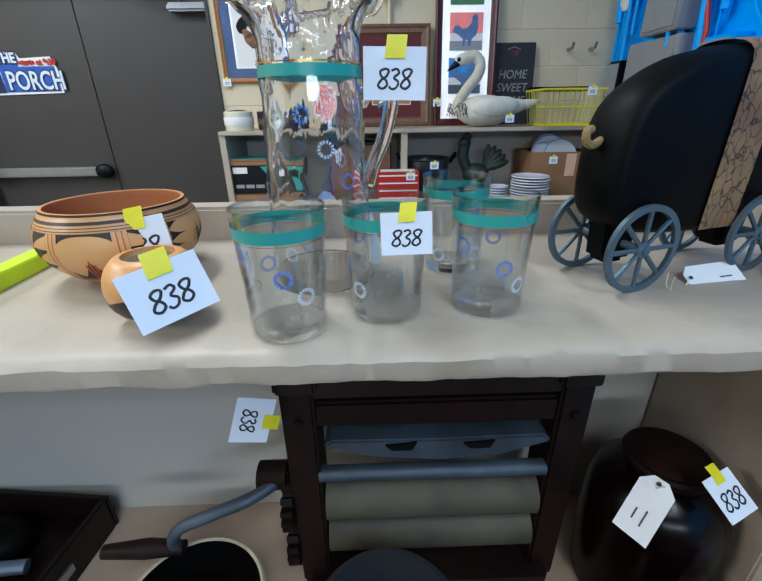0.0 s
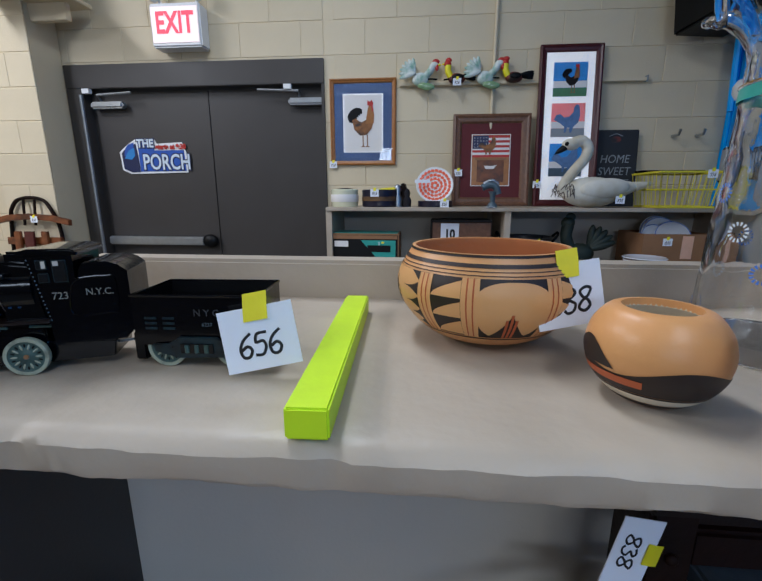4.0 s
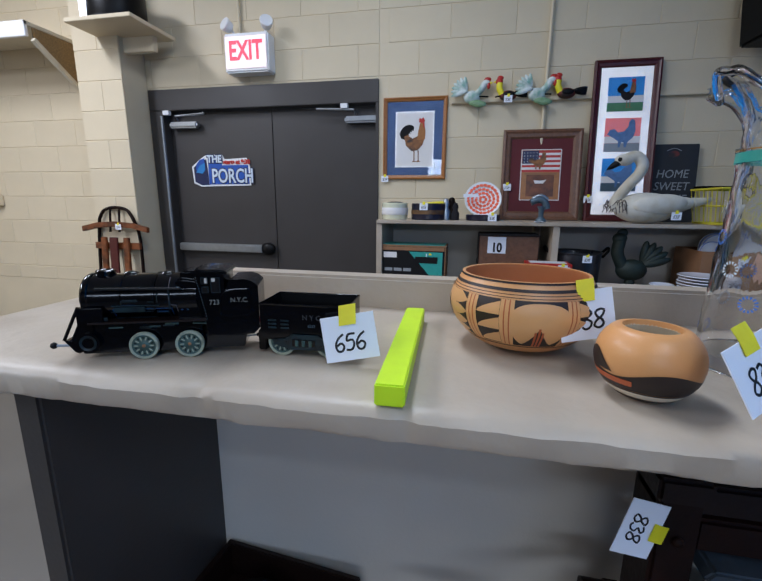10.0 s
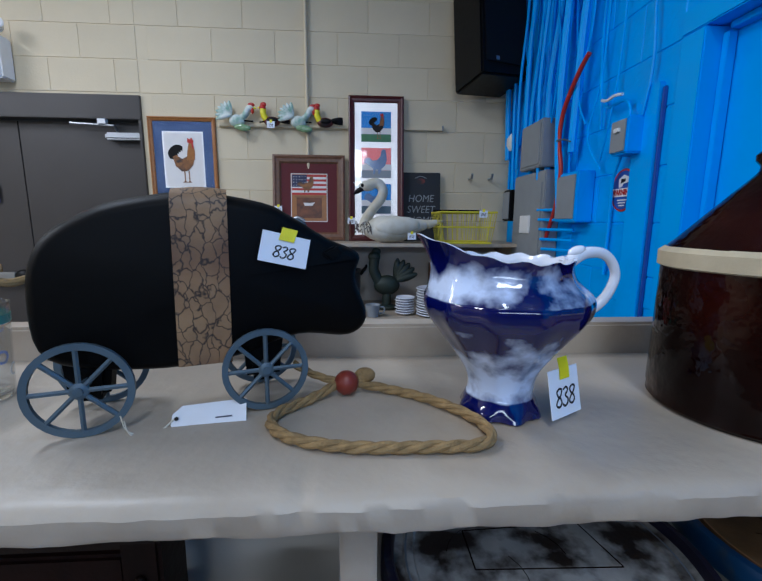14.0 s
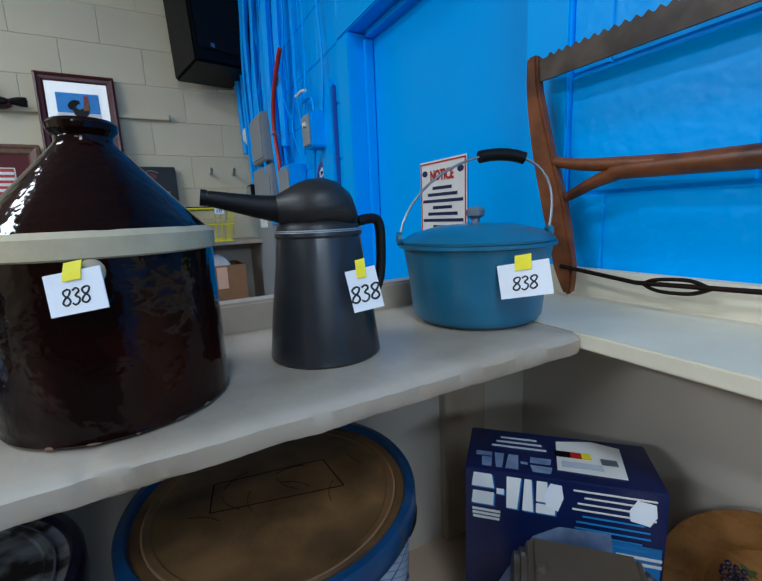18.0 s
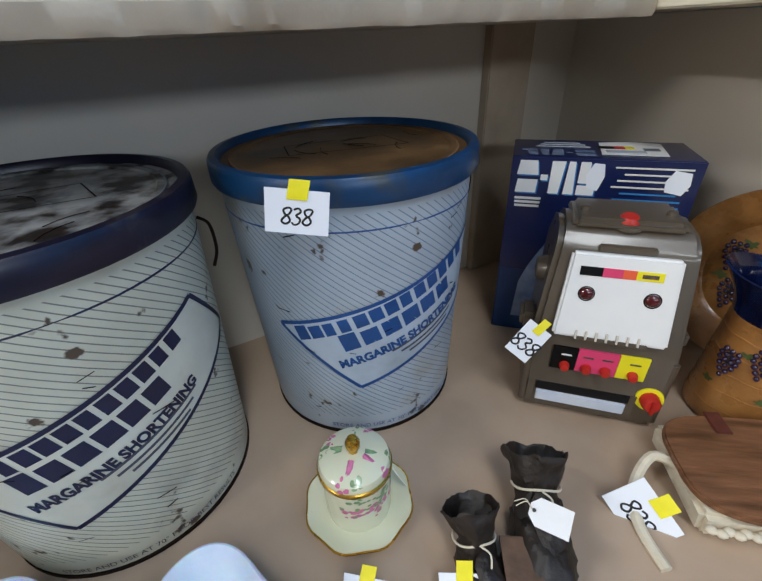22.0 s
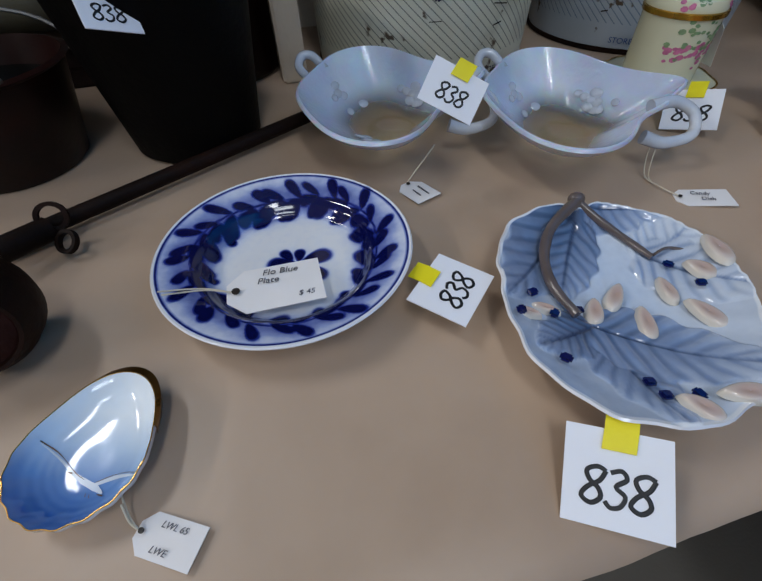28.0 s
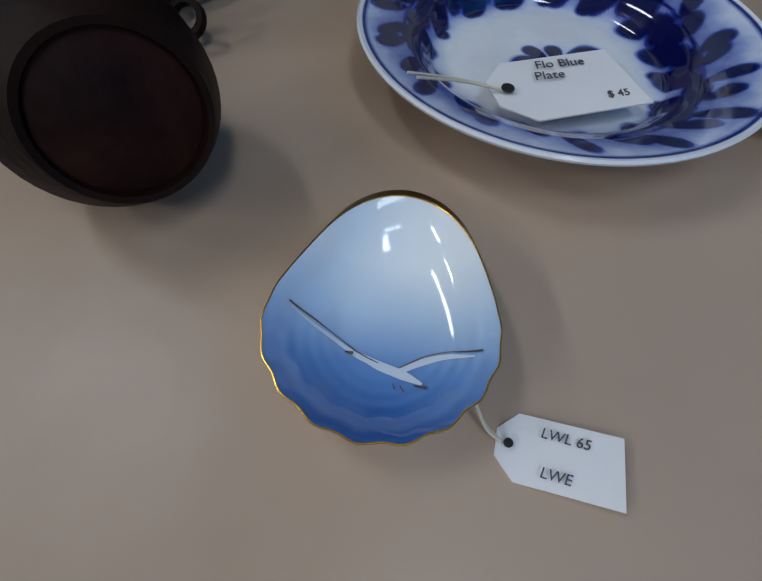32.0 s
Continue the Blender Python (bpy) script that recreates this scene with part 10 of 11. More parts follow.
# resin birds on an iron wall rail
rail = thing("wall_ledge", "narrow cream-painted ledge along the block wall", "ledge")
part("batten", box(1.5, 0.03, 0.02, 1.205, 2.664, 1.938), "block", rail, bevel=0.003)
part("end_cap", box(0.008, 0.034, 0.034, 1.958, 2.662, 1.936), "steel", rail, "small upturned metal end", bevel=0.002)
for x in (0.62, 0.79, 1.0, 1.17):
    part("twig", tube(spline([(x - 0.06, 2.625, 1.962), (x, 2.62, 1.968), (x + 0.07, 2.622, 1.965)], 5), 0.005, 8), "blackpan", rail, "dark perch")


def wall_bird(x, light):
    if light:
        p = [(ball(0.06, 0.03, 0.045, 0, 0, 0), "whitefig"), (tube(spline([(0.02, 0, 0.01), (0.06, 0, 0.045), (0.085, 0, 0.085)], 6), 0.024, 10, taper=None), "whitefig")]
        for i in range(7):
            a = radians(95 + i * 17)
            p.append((ball(0.06, 0.012, 0.017, m=pose(-0.045, -0.004 * i, 0.035, 0, -degrees(a), 0) @ Matrix.Translation((0.045, 0, 0))), "whitefig"))
        p += [(ball(0.028, 0.02, 0.022, 0.094, 0, 0.09), "whitefig"), (ball(0.025, 0.012, 0.016, 0.105, 0, 0.112), "red"), (ball(0.012, 0.012, 0.022, 0.113, -0.008, 0.07), "red"), (ball(0.016, 0.006, 0.007, 0.125, 0, 0.09), "tape")]
        p += [(ball(0.05, 0.014, 0.022, 0.03 + 0.022 * i, -0.02, -0.045 - 0.008 * i, m=None), "green") for i in range(2)]
    else:
        p = [(ball(0.06, 0.03, 0.035, 0, 0, 0), "redfig"), (tube(spline([(-0.04, 0, 0.01), (-0.06, 0, 0.05), (-0.06, 0, 0.085)], 6), 0.022, 10), "yellow"), (ball(0.025, 0.02, 0.022, -0.064, 0, 0.095), "red"), (ball(0.022, 0.01, 0.016, -0.058, 0, 0.118), "red"), (ball(0.014, 0.006, 0.006, -0.09, 0, 0.094), "tape")]
        for i in range(4):
            p.append((ball(0.055, 0.012, 0.014, m=pose(0.045, -0.003 * i, 0.012, 0, 14 - 9 * i, 0) @ Matrix.Translation((0.034, 0, 0))), "black"))
        p.append((ball(0.04, 0.01, 0.02, 0.005, -0.026, 0.006), "black"))
    figure("bird_figure", "painted white and teal resin hen figure on the rail" if light else "painted red and black resin bird figure on the rail", "figurine", p, pose(x, 2.63, 1.968) @ Matrix.Scale(0.9, 4))


wall_bird(0.585, True)
wall_bird(0.81, False)
wall_bird(0.985, True)
wall_bird(1.16, False)

# wares along the top board
tin = thing("round_tin", "open round cream tin with dark contents", "tin", pose(0.137, 2.36, FT))
part("body", lathe([(0, 0), (0.078, 0), (0.082, 0.006), (0.082, 0.1), (0.078, 0.104), (0.078, 0.09), (0, 0.088)], 32), "cream", tin)
part("band", lathe([(0.0835, 0.03), (0.0845, 0.032), (0.0845, 0.072), (0.0835, 0.074)], 32), "paper", tin)
part("wire_ring", lathe([(0.066, 0.098), (0.07, 0.104), (0.074, 0.098)], 28), "blackpan", tin)
part("filling", ball(0.07, 0.07, 0.018, 0, 0, 0.094), "velvet", tin)
tin = thing("round_tin", "shallow dark blue tin with a gold printed band", "tin", pose(0.352, 2.38, FT))
part("body", lathe([(0, 0), (0.104, 0), (0.109, 0.006), (0.109, 0.098), (0.104, 0.102), (0.102, 0.09), (0, 0.088)], 36), "tinnavy", tin)
part("gold_band", lathe([(0.11, 0.035), (0.111, 0.036), (0.111, 0.06), (0.11, 0.061)], 36), "lid2", tin)
part("lid", lathe([(0, 0.012), (0.085, 0.008), (0.095, 0.0), (0.09, -0.002), (0, 0.004)], 32, m=pose(0.012, 0.0, 0.098, 4, -7, 0)), "yellow", tin, "faded yellow loose lid")
fig = [(lathe([(0, 0), (0.03, 0), (0.032, 0.05), (0.018, 0.075), (0.024, 0.1), (0.014, 0.13), (0, 0.135)], 14, m=pose(dx, dy, 0) @ Matrix.Scale(s, 4)), k) for dx, dy, s, k in ((-0.03, 0, 1.0, "alu"), (0.03, -0.01, 0.8, "velvet"), (0.005, 0.03, 1.05, "iron"))]
figure("bottle_cluster", "small dark glass and pewter figurine cluster", "figurine", fig, pose(0.49, 2.37, FT))
pan = thing("shallow_tin", "low round dark tin under the orange plate", "tin", pose(0.69, 2.38, FT))
part("body", lathe([(0, 0), (0.1, 0), (0.105, 0.004), (0.105, 0.034), (0.1, 0.037), (0, 0.036)], 32), "tinnavy", pan)
pl = thing("mosaic_plate", "orange and white mosaic plate on a low tin", "plate", pose(0.685, 2.41, FT + 0.125, 70, 0, 0))
part("dish", lathe([(0, 0), (0.06, 0.002), (0.108, 0.016), (0.113, 0.018), (0.11, 0.022), (0.06, 0.008), (0, 0.006)], 40), "white", pl)
rng = random.Random(11)
for k, (r, n) in enumerate(((0.018, 5), (0.042, 11), (0.066, 17), (0.09, 24))):
    for i in range(n):
        a = 2 * pi * i / n + k * 0.4
        zz = 0.0075 if r < 0.06 else 0.008 + (r - 0.058) * 0.28
        part("tile", box(0.021, 0.016, 0.002, m=pose(r * cos(a), r * sin(a), zz, 0, 0, degrees(a) + rng.uniform(60, 120))), "orange", pl, smooth=False)
part("label_strip", box(0.09, 0.001, 0.02, -0.075, -0.024, 0.0, m=pose(0, 0, 0.045, -70, 0, 0)), "card", pl, smooth=False)
boot = thing("boot_ornament", "small dark metal boot ornament with a pale toe", "ornament", pose(1.018, 2.3, FT))
part("foot", lathe([(0, 0), (0.032, 0), (0.03, 0.012), (0.014, 0.03), (0.016, 0.07), (0.026, 0.09), (0, 0.092)], 18), "bluegrey", boot)
part("body", tube(spline([(0.03, 0, 0.075), (0.015, 0, 0.115), (-0.02, 0, 0.128), (-0.062, 0, 0.112)], 6), 0.02, 12), "bluegrey", boot, "")
part("tip", tube(spline([(0.03, -0.004, 0.13), (-0.01, -0.004, 0.152), (-0.055, -0.004, 0.133)], 6), 0.01, 10), "alu", boot, "pale worn top edge")
swan = [(ball(0.17, 0.09, 0.085, 0.02, 0, 0.085), "swan"), (ball(0.13, 0.05, 0.045, 0.15, 0, 0.1, m=pose(0, 0, 0, 0, -8, 0)), "swan"), (ball(0.14, 0.03, 0.055, 0.06, -0.07, 0.105, m=pose(0, 0, 0, 0, -4, 0)), "swan"), (ball(0.14, 0.03, 0.055, 0.06, 0.07, 0.105), "swan"),
        (lathe([(0, 0), (0.03, 0.02), (0.01, 0.12), (0, 0.13)], 12, m=pose(0.24, 0, 0.11, 0, 78, 0)), "swan"),
        (tube(spline([(-0.13, 0, 0.07), (-0.14, 0, 0.12), (-0.09, 0, 0.2), (-0.035, 0, 0.27), (-0.025, 0, 0.325), (-0.06, 0, 0.362), (-0.11, 0, 0.352)], 8), 0.03, 14), "swan"),
        (ball(0.05, 0.034, 0.032, -0.12, 0, 0.345, m=None), "swan"), (lathe([(0, 0), (0.02, 0.004), (0.013, 0.05), (0, 0.08)], 10, m=pose(-0.145, 0, 0.335, 0, -125, 0)), "black"), (ball(0.014, 0.034, 0.016, -0.15, 0, 0.345), "black")]
rng = random.Random(5)
for i in range(44):
    a = rng.uniform(0, 6.28)
    p0 = (-0.13 + 0.05 * cos(a), 0.05 * sin(a), 0.06 + rng.uniform(0, 0.05))
    p1 = (-0.13 + 0.07 * cos(a + 0.5), 0.07 * sin(a + 0.5), 0.05 + rng.uniform(0.0, 0.06))
    swan.append((tube(spline([p0, ((p0[0] + p1[0]) / 2, (p0[1] + p1[1]) / 2 - 0.01, p0[2] + 0.02), p1], 3), 0.0022, 5), "stem"))
figure("swan_planter", "aged white plaster swan planter with a twig wreath", "ornament", swan, pose(1.55, 2.31, FT + 0.001, 0, 0, 4))
bk = thing("wire_basket", "yellow plastic-coated wire basket with flat rim", "basket", pose(2.035, 2.33, FT))
for z, k in ((0.006, 0.86), (0.1, 0.94), (0.19, 1.0)):
    w, d = 0.17 * k, 0.15 * k
    part("rim" if z > 0.15 else "hoop", tube([(-w, -d, z), (w, -d, z), (w, d, z), (-w, d, z)], 0.006 if z > 0.15 or z < 0.05 else 0.004, 8, closed=True), "yellowwire", bk)
for i in range(11):
    for sy in (-1, 1):
        x = -1 + i * 0.2
        part("upright_wire", tube([(x * 0.17 * 0.86, sy * 0.15 * 0.86, 0.006), (x * 0.17, sy * 0.15, 0.19)], 0.002, 6), "yellowwire", bk)
for i in range(8):
    for sx in (-1, 1):
        y = -1 + i * 2 / 7
        part("upright_wire", tube([(sx * 0.17 * 0.86, y * 0.15 * 0.86, 0.006), (sx * 0.17, y * 0.15, 0.19)], 0.002, 6), "yellowwire", bk)
for i in range(7):
    x = (-0.75 + i * 0.25) * 0.146
    part("bottom_wire", tube([(x, -0.129, 0.006), (x, 0.129, 0.006)], 0.002, 6), "yellowwire", bk)
part("lid_board", box(0.33, 0.1, 0.012, 0.0, 0.09, 0.197), "blackpan", bk, "dark flat strip over the rim", smooth=False)

# bays below the top board
CT = 0.755
jb = thing("electronics_carton", "teal, black and brown printed electronics carton", "carton", pose(0.27, 2.36, CT + 0.075, 0, 0, -1.5))
part("carton", box(0.42, 0.2, 0.205), "cardboard", jb, smooth=False, bevel=0.002)
part("dark_print", box(0.405, 0.001, 0.19, 0, -0.1015, 0.006), "rubber", jb, smooth=False)
part("brown_margin", box(0.4, 0.0008, 0.022, 0, -0.1026, 0.172), "cardboard", jb, smooth=False)
flat([(-0.02, 0.165), (0.19, 0.165), (0.19, 0.02), (0.11, 0.02)], 0, 0, -0.103, "teal", jb, "teal_print")
part("top_print", box(0.4, 0.18, 0.001, 0, 0, 0.2055), "teal", jb, smooth=False)
part("name_bar", box(0.085, 0.0008, 0.035, -0.14, -0.1026, 0.125), "paper", jb, smooth=False)
part("name_bar", box(0.14, 0.0008, 0.04, 0.09, -0.1042, 0.095), "rubber", jb, smooth=False)
for i in range(3):
    part("name_bar", box(0.05, 0.0008, 0.02, -0.15 + i * 0.06, -0.1026, 0.04), "steel", jb, smooth=False)
st = thing("flat_box", "low plain cardboard box under the electronics carton", "carton", pose(0.27, 2.38, CT))
part("carton", box(0.4, 0.24, 0.074), "cardboard", st, smooth=False, bevel=0.002)
bd = thing("brown_case", "brown wooden case with a number ten card", "case", pose(0.85, 2.42, CT))
part("case", box(0.36, 0.2, 0.36), "darkwood", bd, smooth=False, bevel=0.006)
part("front_panel", box(0.35, 0.006, 0.34, 0, -0.103, 0.006), "framebrown", bd, smooth=False, bevel=0.003)
part("card", box(0.108, 0.002, 0.1, -0.07, -0.108, 0.24), "card", bd, "white number card", smooth=False)
part("number", letters("10", 0.078, 0.0006, bold=0.003, wide=0.8), "ink", bd, m=pose(-0.07, -0.1098, 0.273), smooth=False)
pot = thing("roasting_pot", "dark grey enamel roasting pot with two handles", "pot", pose(1.25, 2.38, CT))
part("pot", lathe([(0, 0), (0.12, 0), (0.135, 0.02), (0.142, 0.25), (0.15, 0.258), (0.146, 0.262), (0.136, 0.25), (0.128, 0.02), (0, 0.012)], 40), "enamel", pot)
for s in (-1, 1):
    part("handle", tube(spline([(s * 0.14, -0.035, 0.23), (s * 0.172, -0.03, 0.27), (s * 0.178, 0, 0.285), (s * 0.172, 0.03, 0.27), (s * 0.14, 0.035, 0.23)], 6), 0.008, 8), "blackpan", pot)
fowl = [(ball(0.085, 0.05, 0.065, 0, 0, 0.16), "leaffig"), (ball(0.03, 0.03, 0.09, 0.0, 0, 0.06), "leaffig"), (ball(0.07, 0.06, 0.02, 0, 0, 0.015), "leaffig"),
        (tube(spline([(-0.05, 0, 0.18), (-0.085, 0, 0.26), (-0.08, 0, 0.33)], 6), 0.034, 12), "leaffig"), (ball(0.04, 0.03, 0.035, -0.082, 0, 0.345), "leaffig"), (ball(0.03, 0.012, 0.025, -0.07, 0, 0.378), "leaffig")]
for i in range(5):
    fowl.append((ball(0.075, 0.02, 0.024, m=pose(0.06, 0.006 * i - 0.012, 0.19, 0, -18 - 17 * i, 0) @ Matrix.Translation((0.07, 0, 0))), "leaffig"))
figure("fowl_ornament", "dark green cast-iron fowl ornament", "ornament", fowl, pose(1.56, 2.36, CT))
cb = thing("cardboard_box", "open brown cardboard box with packed china", "carton", pose(2.06, 2.42, CT))
for x, y, sx, sy in ((0, -0.15, 0.38, 0.006), (0, 0.15, 0.38, 0.006), (-0.187, 0, 0.006, 0.294), (0.187, 0, 0.006, 0.294)):
    part("side", box(sx, sy, 0.29, x, y, 0), "cardboard", cb, smooth=False)
part("bottom", box(0.368, 0.294, 0.006, 0, 0, 0.002), "cardboard", cb, smooth=False)
part("tape_strip", box(0.06, 0.001, 0.13, 0.05, -0.154, 0.15), "boxpink", cb, smooth=False)
for i, (x, y, z, rx, ry, r) in enumerate(((-0.03, 0, 0.27, 75, 10, 0.11), (-0.02, 0.04, 0.275, 70, 5, 0.11), (0.02, -0.05, 0.262, 60, -10, 0.1), (-0.08, -0.04, 0.25, 65, 25, 0.09))):
    d = thing("china_plate", "white china plate standing in a cardboard box", "plate", pose(2.06 + x, 2.42 + y, CT + z, rx, ry, 0), "packed plates")
    part("plate", lathe([(0, 0), (0.05, 0), (r * 0.95, 0.012), (r, 0.014), (r * 0.95, 0.017), (0.05, 0.005), (0, 0.005)], 28), "china", d)
    part("rim_line", lathe([(r * 0.93, 0.0165), (r * 0.97, 0.0172), (r * 0.96, 0.0185), (r * 0.93, 0.0175)], 28), "lblue", d)
# front edge of the lower counter
for x, y, n, r in ((1.835, 2.16, 11, 0.11), (1.66, 2.2, 7, 0.06)):
    for i in range(n):
        d = thing("saucer", "white ribbed china saucer in a stack", "saucer", pose(x + 0.003 * sin(i * 2.3), y + 0.003 * cos(i * 1.7), CT + i * 0.0155, 0, 0, i * 40), "stack of saucers")
        part("plate", lathe([(0, 0), (r * 0.5, 0), (r * 0.9, 0.013), (r, 0.016), (r * 0.95, 0.02), (r * 0.5, 0.006), (0, 0.005)], 32), "china", d)
rb = thing("red_carton", "red and white printed carton with price card", "carton", pose(1.06, 2.2, CT))
part("carton", box(0.24, 0.13, 0.21), "red", rb, smooth=False, bevel=0.002)
for i in range(4):
    part("print_bar", box(0.22, 0.001, 0.008, 0, -0.0656, 0.06 + i * 0.042), "paper", rb, smooth=False)
part("top_print", box(0.2, 0.09, 0.001, 0, 0, 0.2105), "white", rb, smooth=False)
bag = thing("plastic_bag", "crumpled blue and clear plastic bag of trinkets", "bag", pose(0.62, 2.18, CT))
bmx = ball(0.13, 0.06, 0.04, 0, 0, 0.04, 28)
for v in bmx.verts:
    v.co += Vector((0.02 * sin(41 * v.co.z + 9 * v.co.y), 0.012 * sin(37 * v.co.x), 0.012 * sin(53 * v.co.x + 31 * v.co.y)))
    v.co.z = max(v.co.z, 0.0)
part("bag", bmx, "leafblue", bag)
for x, y, z, r, k, nm, lab in ((0.8, 2.13, 0, 0.035, "yellow", "yellow_cup", "small yellow plastic cup"), (0.46, 2.15, 0, 0.04, "velvet", "dark_cup", "small dark metal cup"), (1.33, 2.14, 0, 0.045, "china", "white_cup", "white china cup on the counter"), (1.46, 2.15, 0, 0.045, "steel", "grey_cup", "grey enamel cup on the counter")):
    c = thing(nm, lab, "cup", pose(x, y, CT))
    part("bowl", lathe([(0, 0), (r * 0.7, 0), (r, 0.07), (r * 1.02, 0.075), (r * 0.95, 0.073), (r * 0.65, 0.008), (0, 0.008)], 24), k, c)
    part("handle", tube(spline([(r * 0.9, 0, 0.06), (r * 1.5, 0, 0.055), (r * 1.45, 0, 0.025), (r * 0.8, 0, 0.02)], 6), 0.005, 8), k, c)

# sled standing upright beside the doors
sled = thing("wooden_sled", "old wooden sled with steel runners standing on end", "sled", pose(-2.03, 2.33, 0, -4, 0, 0))
for s in (-1, 1):
    part("runner", tube(spline([(s * 0.2, 0.02, 0.004), (s * 0.2, 0.02, 0.5), (s * 0.185, 0.02, 1.0), (s * 0.15, 0.0, 1.16)], 6), 0.012, 8), "iron", sled)
    part("side_rail", box(0.05, 0.02, 0.92, s * 0.1, -0.02, 0.1), "oldwood", sled, smooth=False, bevel=0.004)
part("top_loop", tube(spline([(-0.15, 0, 1.16), (-0.1, 0, 1.225), (0, 0, 1.245), (0.1, 0, 1.225), (0.15, 0, 1.16)], 6), 0.012, 8), "iron", sled)
part("crossbar", prism([(-0.29, 1.06), (-0.15, 1.09), (0, 1.1), (0.15, 1.09), (0.29, 1.06), (0.29, 1.1), (0.15, 1.13), (0, 1.14), (-0.15, 1.13), (-0.29, 1.1)], 0.03, m=pose(0, -0.03, 0)), "oldwood", sled, smooth=False, bevel=0.003)
for z in (0.25, 0.6, 0.93):
    part("cross_tie", box(0.4, 0.025, 0.05, 0, 0.005, z), "oldwood", sled, smooth=False, bevel=0.003)
part("slat", box(0.07, 0.016, 0.96, 0, -0.035, 0.06), "framered", sled, "dark red centre slat", smooth=False, bevel=0.003)
for s in (-1, 1):
    part("brace", tube([(s * 0.04, -0.02, 1.06), (s * 0.04, -0.01, 1.23)], 0.008, 8), "iron", sled)


def far_card(x, y, z, w=0.05, h=0.042, rx=0.0, rz=0.0):
    c = lot_card(pose(x, y, z, rx, 0, rz), w, h, "838", " on the far shelf")
    return c


for x, y, z in ((0.01, 2.655, 1.46), (0.33, 2.267, 1.272), (0.74, 2.27, 1.212), (0.38, 2.255, 0.965), (0.84, 2.585, 1.4), (1.33, 2.551, 1.325), (1.7, 2.235, 1.235), (2.12, 2.176, 1.37), (1.28, 2.235, 0.985), (2.0, 2.263, 1.0), (1.13, 2.132, 0.94), (0.81, 2.585, 1.94), (-1.98, 2.368, 1.1)):
    far_card(x, y, z)
far_card(1.0, 2.25, FT + 0.003, rx=-88)


# ---- block courses of the walls, each block proud of its joints ----
def block_mesh(w, h, d):
    bm = bmesh.new()
    c = 0.0028
    f = [bm.verts.new((x * (w / 2 - c), -d, z * (h / 2 - c))) for x, z in ((-1, -1), (1, -1), (1, 1), (-1, 1))]
    b = [bm.verts.new((x * w / 2, 0, z * h / 2)) for x, z in ((-1, -1), (1, -1), (1, 1), (-1, 1))]
    bm.faces.new(f)
    for i in range(4):
        bm.faces.new((f[i], b[i], b[(i + 1) % 4], f[(i + 1) % 4]))
    bmesh.ops.recalc_face_normals(bm, faces=bm.faces)
    me = bpy.data.meshes.new("block")
    bm.to_mesh(me)
    bm.free()
    return me


BLOCKS = {}


def lay(wall, material, x0, x1, z0, z1, place, shift=0.0, d=0.0035, keep=None):
    """Running-bond courses between x0 and x1 of a wall's own run."""
    k = math.ceil((z0 - 0.105) / 0.203) - 1
    while 0.105 + 0.203 * k < z1:
        a, b = max(z0, 0.105 + 0.203 * k + 0.002), min(z1, 0.105 + 0.203 * (k + 1) - 0.002)
        x = x0 - 0.406 + shift + (0.203 if k % 2 else 0.0)
        while x < x1 and b - a > 0.03:
            p, q = max(x + 0.0012, x0), min(x + 0.4048, x1)
            if q - p > 0.03 and (keep is None or keep((p + q) / 2, (a + b) / 2)):
                key = (round(q - p, 3), round(b - a, 3), d)
                if key not in BLOCKS:
                    BLOCKS[key] = block_mesh(*key)
                me = BLOCKS[key]
                ob = new("block", me)
                if not me.materials:
                    me.materials.append(M["block"])
                ob.matrix_basis = place((p + q) / 2, (a + b) / 2)
                ob.parent = wall
                ob.material_slots[0].link = "OBJECT"
                ob.material_slots[0].material = M[material]
            x += 0.406
        k += 1


lay(wall_north, "block", DOOR_R + 0.004, BLUE_X, 1.12, 2.95, lambda x, z: pose(x, WALL_Y, z), 0.265)
lay(wall_north, "block", DOOR_L, DOOR_R, DOOR_T + 0.004, 2.95, lambda x, z: pose(x, WALL_Y, z), 0.04)
lay(wall_north, "block", -4.3, -2.24, 0.6, 2.95, lambda x, z: pose(x, WALL_Y, z), 0.1)
lay(pilaster, "block", -2.24, -1.86, 0.1, 2.95, lambda x, z: pose(x, 2.44, z), 0.0)
lay(wall_east, "blue", -0.9, 0.186, 1.0, 2.4, lambda y, z: pose(BLUE_X, y, z, 0, 0, -90), 0.0, 0.004)
lay(wall_east, "blue", 1.174, 2.6, 1.0, 2.6, lambda y, z: pose(BLUE_X, y, z, 0, 0, -90), 0.0, 0.004)


# ---- lot number cards ----
def card_at(tl, tr, bl, text, beside):
    m, w, h = basis(tl, tr, bl)
    return lot_card(m, w, h, text, beside)


card_at((0.461, 0.060, 1.187), (0.508, 0.066, 1.196), (0.470, 0.054, 1.148), "656", ", leaning on the toy train tender")
card_at((0.732, -0.013, 1.204), (0.772, 0.019, 1.213), (0.752, -0.020, 1.170), "838", ", hung on the small clay jar")
card_at((0.662, 0.100, 1.211), (0.709, 0.110, 1.218), (0.676, 0.096, 1.170), "838", ", hung on the wide clay bowl")
card_at((0.904, 0.003, 1.240), (0.937, 0.002, 1.241), (0.904, -0.001, 1.213), "838", ", hung on a drinking glass")
card_at((0.895, 0.124, 1.346), (0.946, 0.123, 1.345), (0.894, 0.119, 1.307), "838", ", hung on the glass pitcher handle")
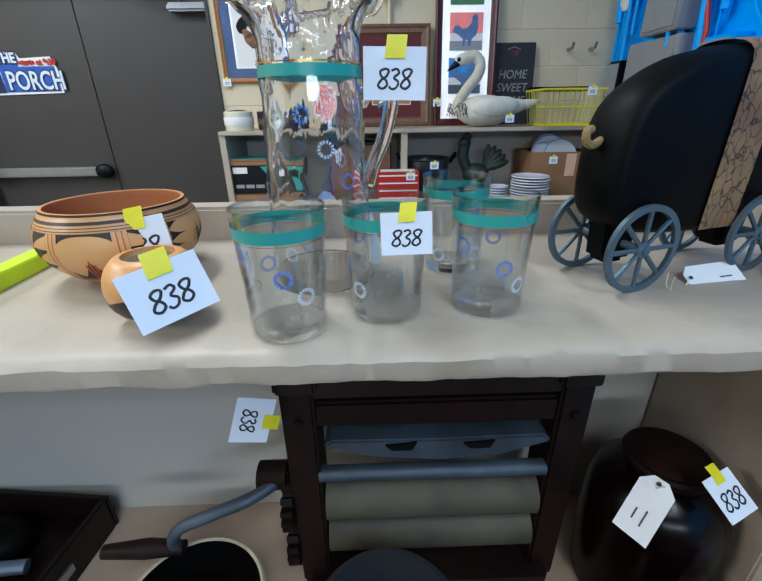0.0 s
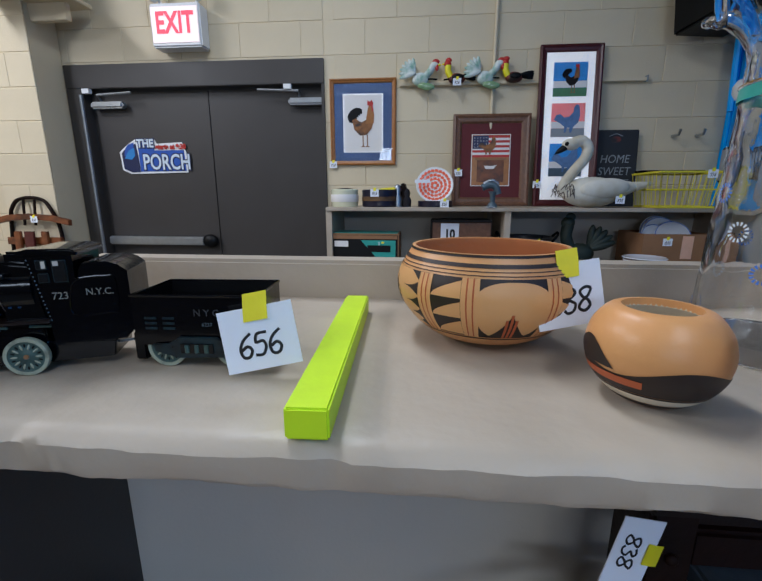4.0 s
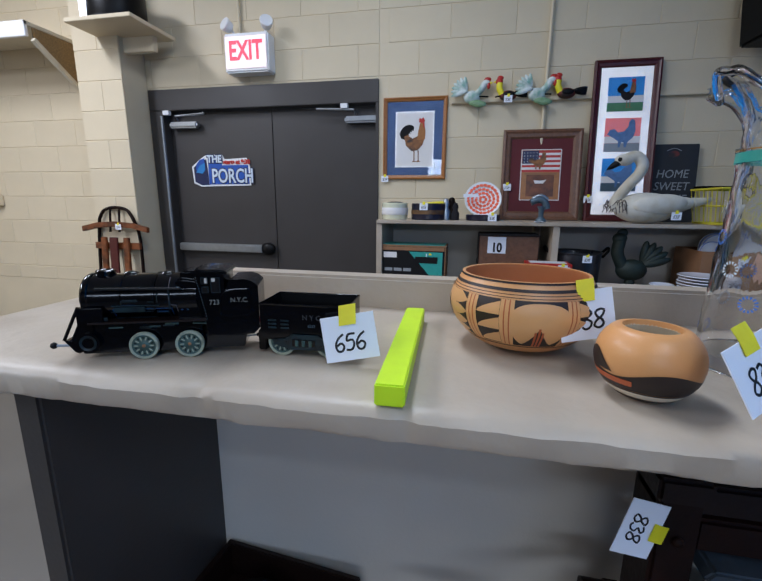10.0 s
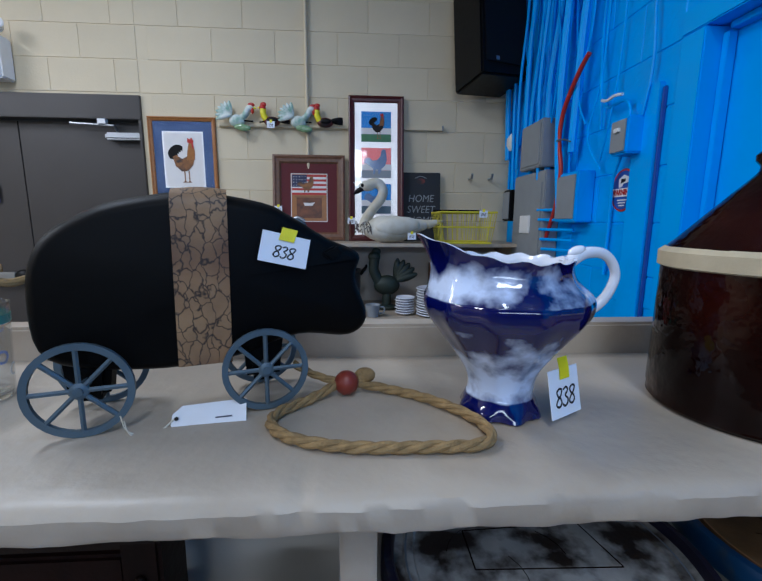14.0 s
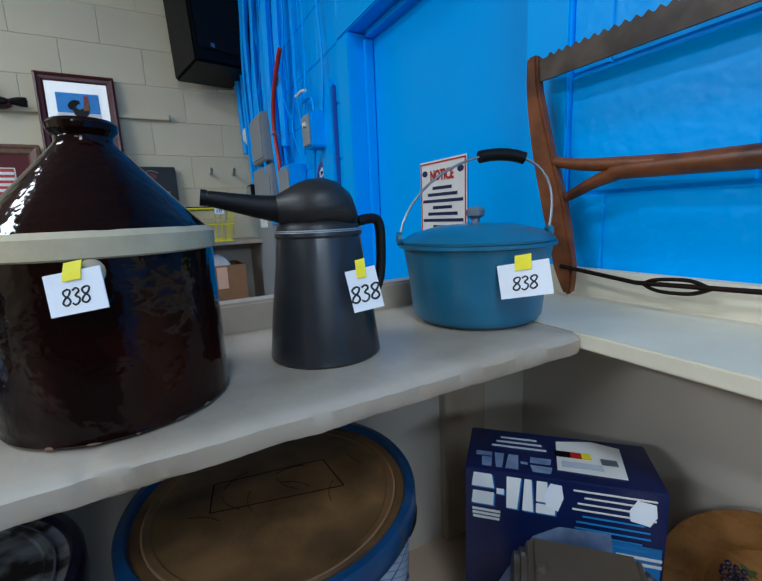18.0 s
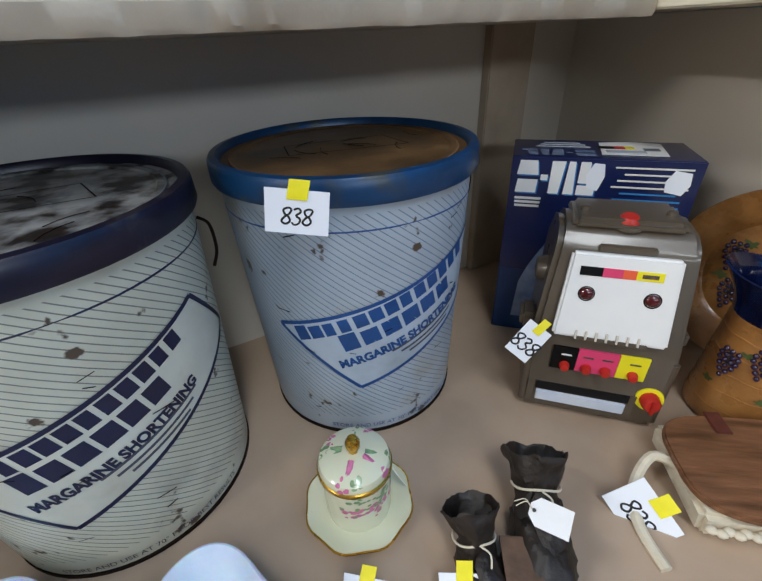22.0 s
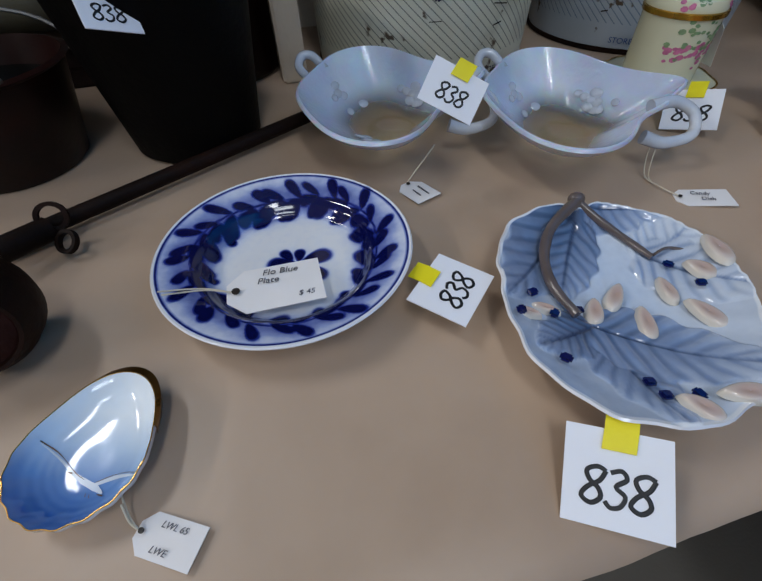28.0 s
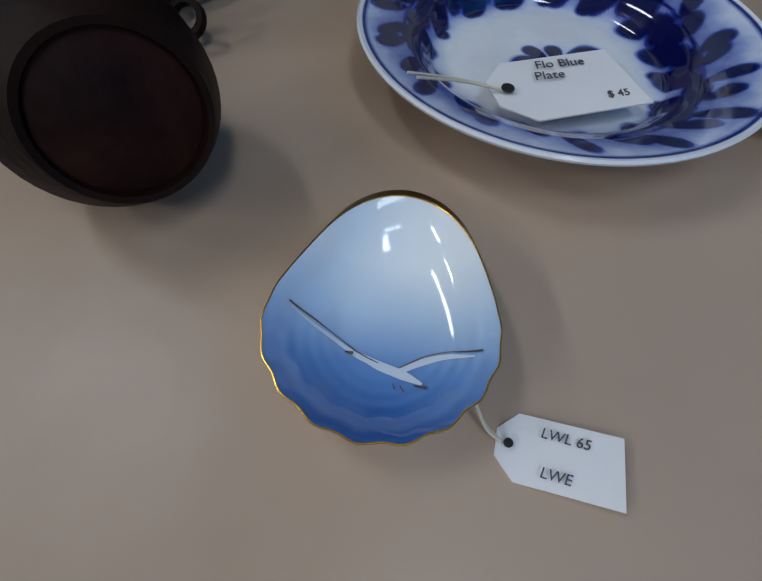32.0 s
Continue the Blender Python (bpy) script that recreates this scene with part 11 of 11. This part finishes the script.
card_at((1.270, 0.121, 1.314), (1.310, 0.134, 1.304), (1.270, 0.116, 1.287), "838", ", on the black pig toy")
card_at((1.708, 0.018, 1.271), (1.742, -0.001, 1.277), (1.711, 0.012, 1.244), "838", ", hung on the brown jug")
card_at((1.518, 0.076, 1.195), (1.556, 0.099, 1.194), (1.520, 0.067, 1.154), "838", ", beside the blue and white pitcher")
card_at((1.939, 0.055, 1.246), (1.966, 0.041, 1.252), (1.944, 0.045, 1.205), "838", ", hung on the grey oil can")
card_at((2.134, 0.046, 1.233), (2.169, -0.001, 1.243), (2.138, 0.031, 1.195), "838", ", hung on the teal iron pot")
card_at((1.469, -0.084, 1.014), (1.510, -0.075, 0.999), (1.453, -0.093, 0.980), "838", ", hung on the cream shortening tin")
card_at((1.730, -0.026, 1.013), (1.776, -0.053, 1.006), (1.720, -0.026, 0.977), "838", ", on the blue-rimmed shortening tin")
card_at((2.003, -0.083, 0.811), (2.017, -0.107, 0.795), (1.981, -0.086, 0.768), "838", ", hung on the toy robot")
card_at((1.434, -0.210, 0.755), (1.468, -0.228, 0.738), (1.416, -0.224, 0.734), "838", ", hung on an opal glass dish")
card_at((1.368, -0.35, 0.674), (1.4, -0.32, 0.675), (1.394, -0.377, 0.672), "838", ", on the blue plate rim")
card_at((1.416, -0.441, 0.673), (1.452, -0.464, 0.678), (1.397, -0.473, 0.657), "838", ", in front of the leaf-shaped dish")
card_at((1.695, -0.168, 0.681), (1.727, -0.200, 0.690), (1.684, -0.202, 0.660), "838", ", beside the lidded china jar")
card_at((1.776, -0.219, 0.687), (1.812, -0.247, 0.698), (1.758, -0.249, 0.660), "838", ", beside the tiny leather shoes")
card_at((2.015, -0.253, 0.703), (2.021, -0.304, 0.666), (1.984, -0.251, 0.665), "838", ", hung on the wooden purse")
card_at((0.789, 0.112, 1.021), (0.772, 0.105, 0.966), (0.751, 0.1, 1.01), "838", ", hung on the wooden wringer")
card_at((1.252, 0.056, 0.926), (1.292, 0.072, 0.929), (1.262, 0.021, 0.901), "838", ", hung on the dark stoneware jar")
card_at((1.215, -0.140, 0.797), (1.244, -0.121, 0.786), (1.209, -0.165, 0.783), "838", ", hung on the black bucket")
card_at((1.003, -0.298, 0.676), (1.034, -0.290, 0.678), (1.024, -0.334, 0.665), "838", ", lying on the iron dipper rod")
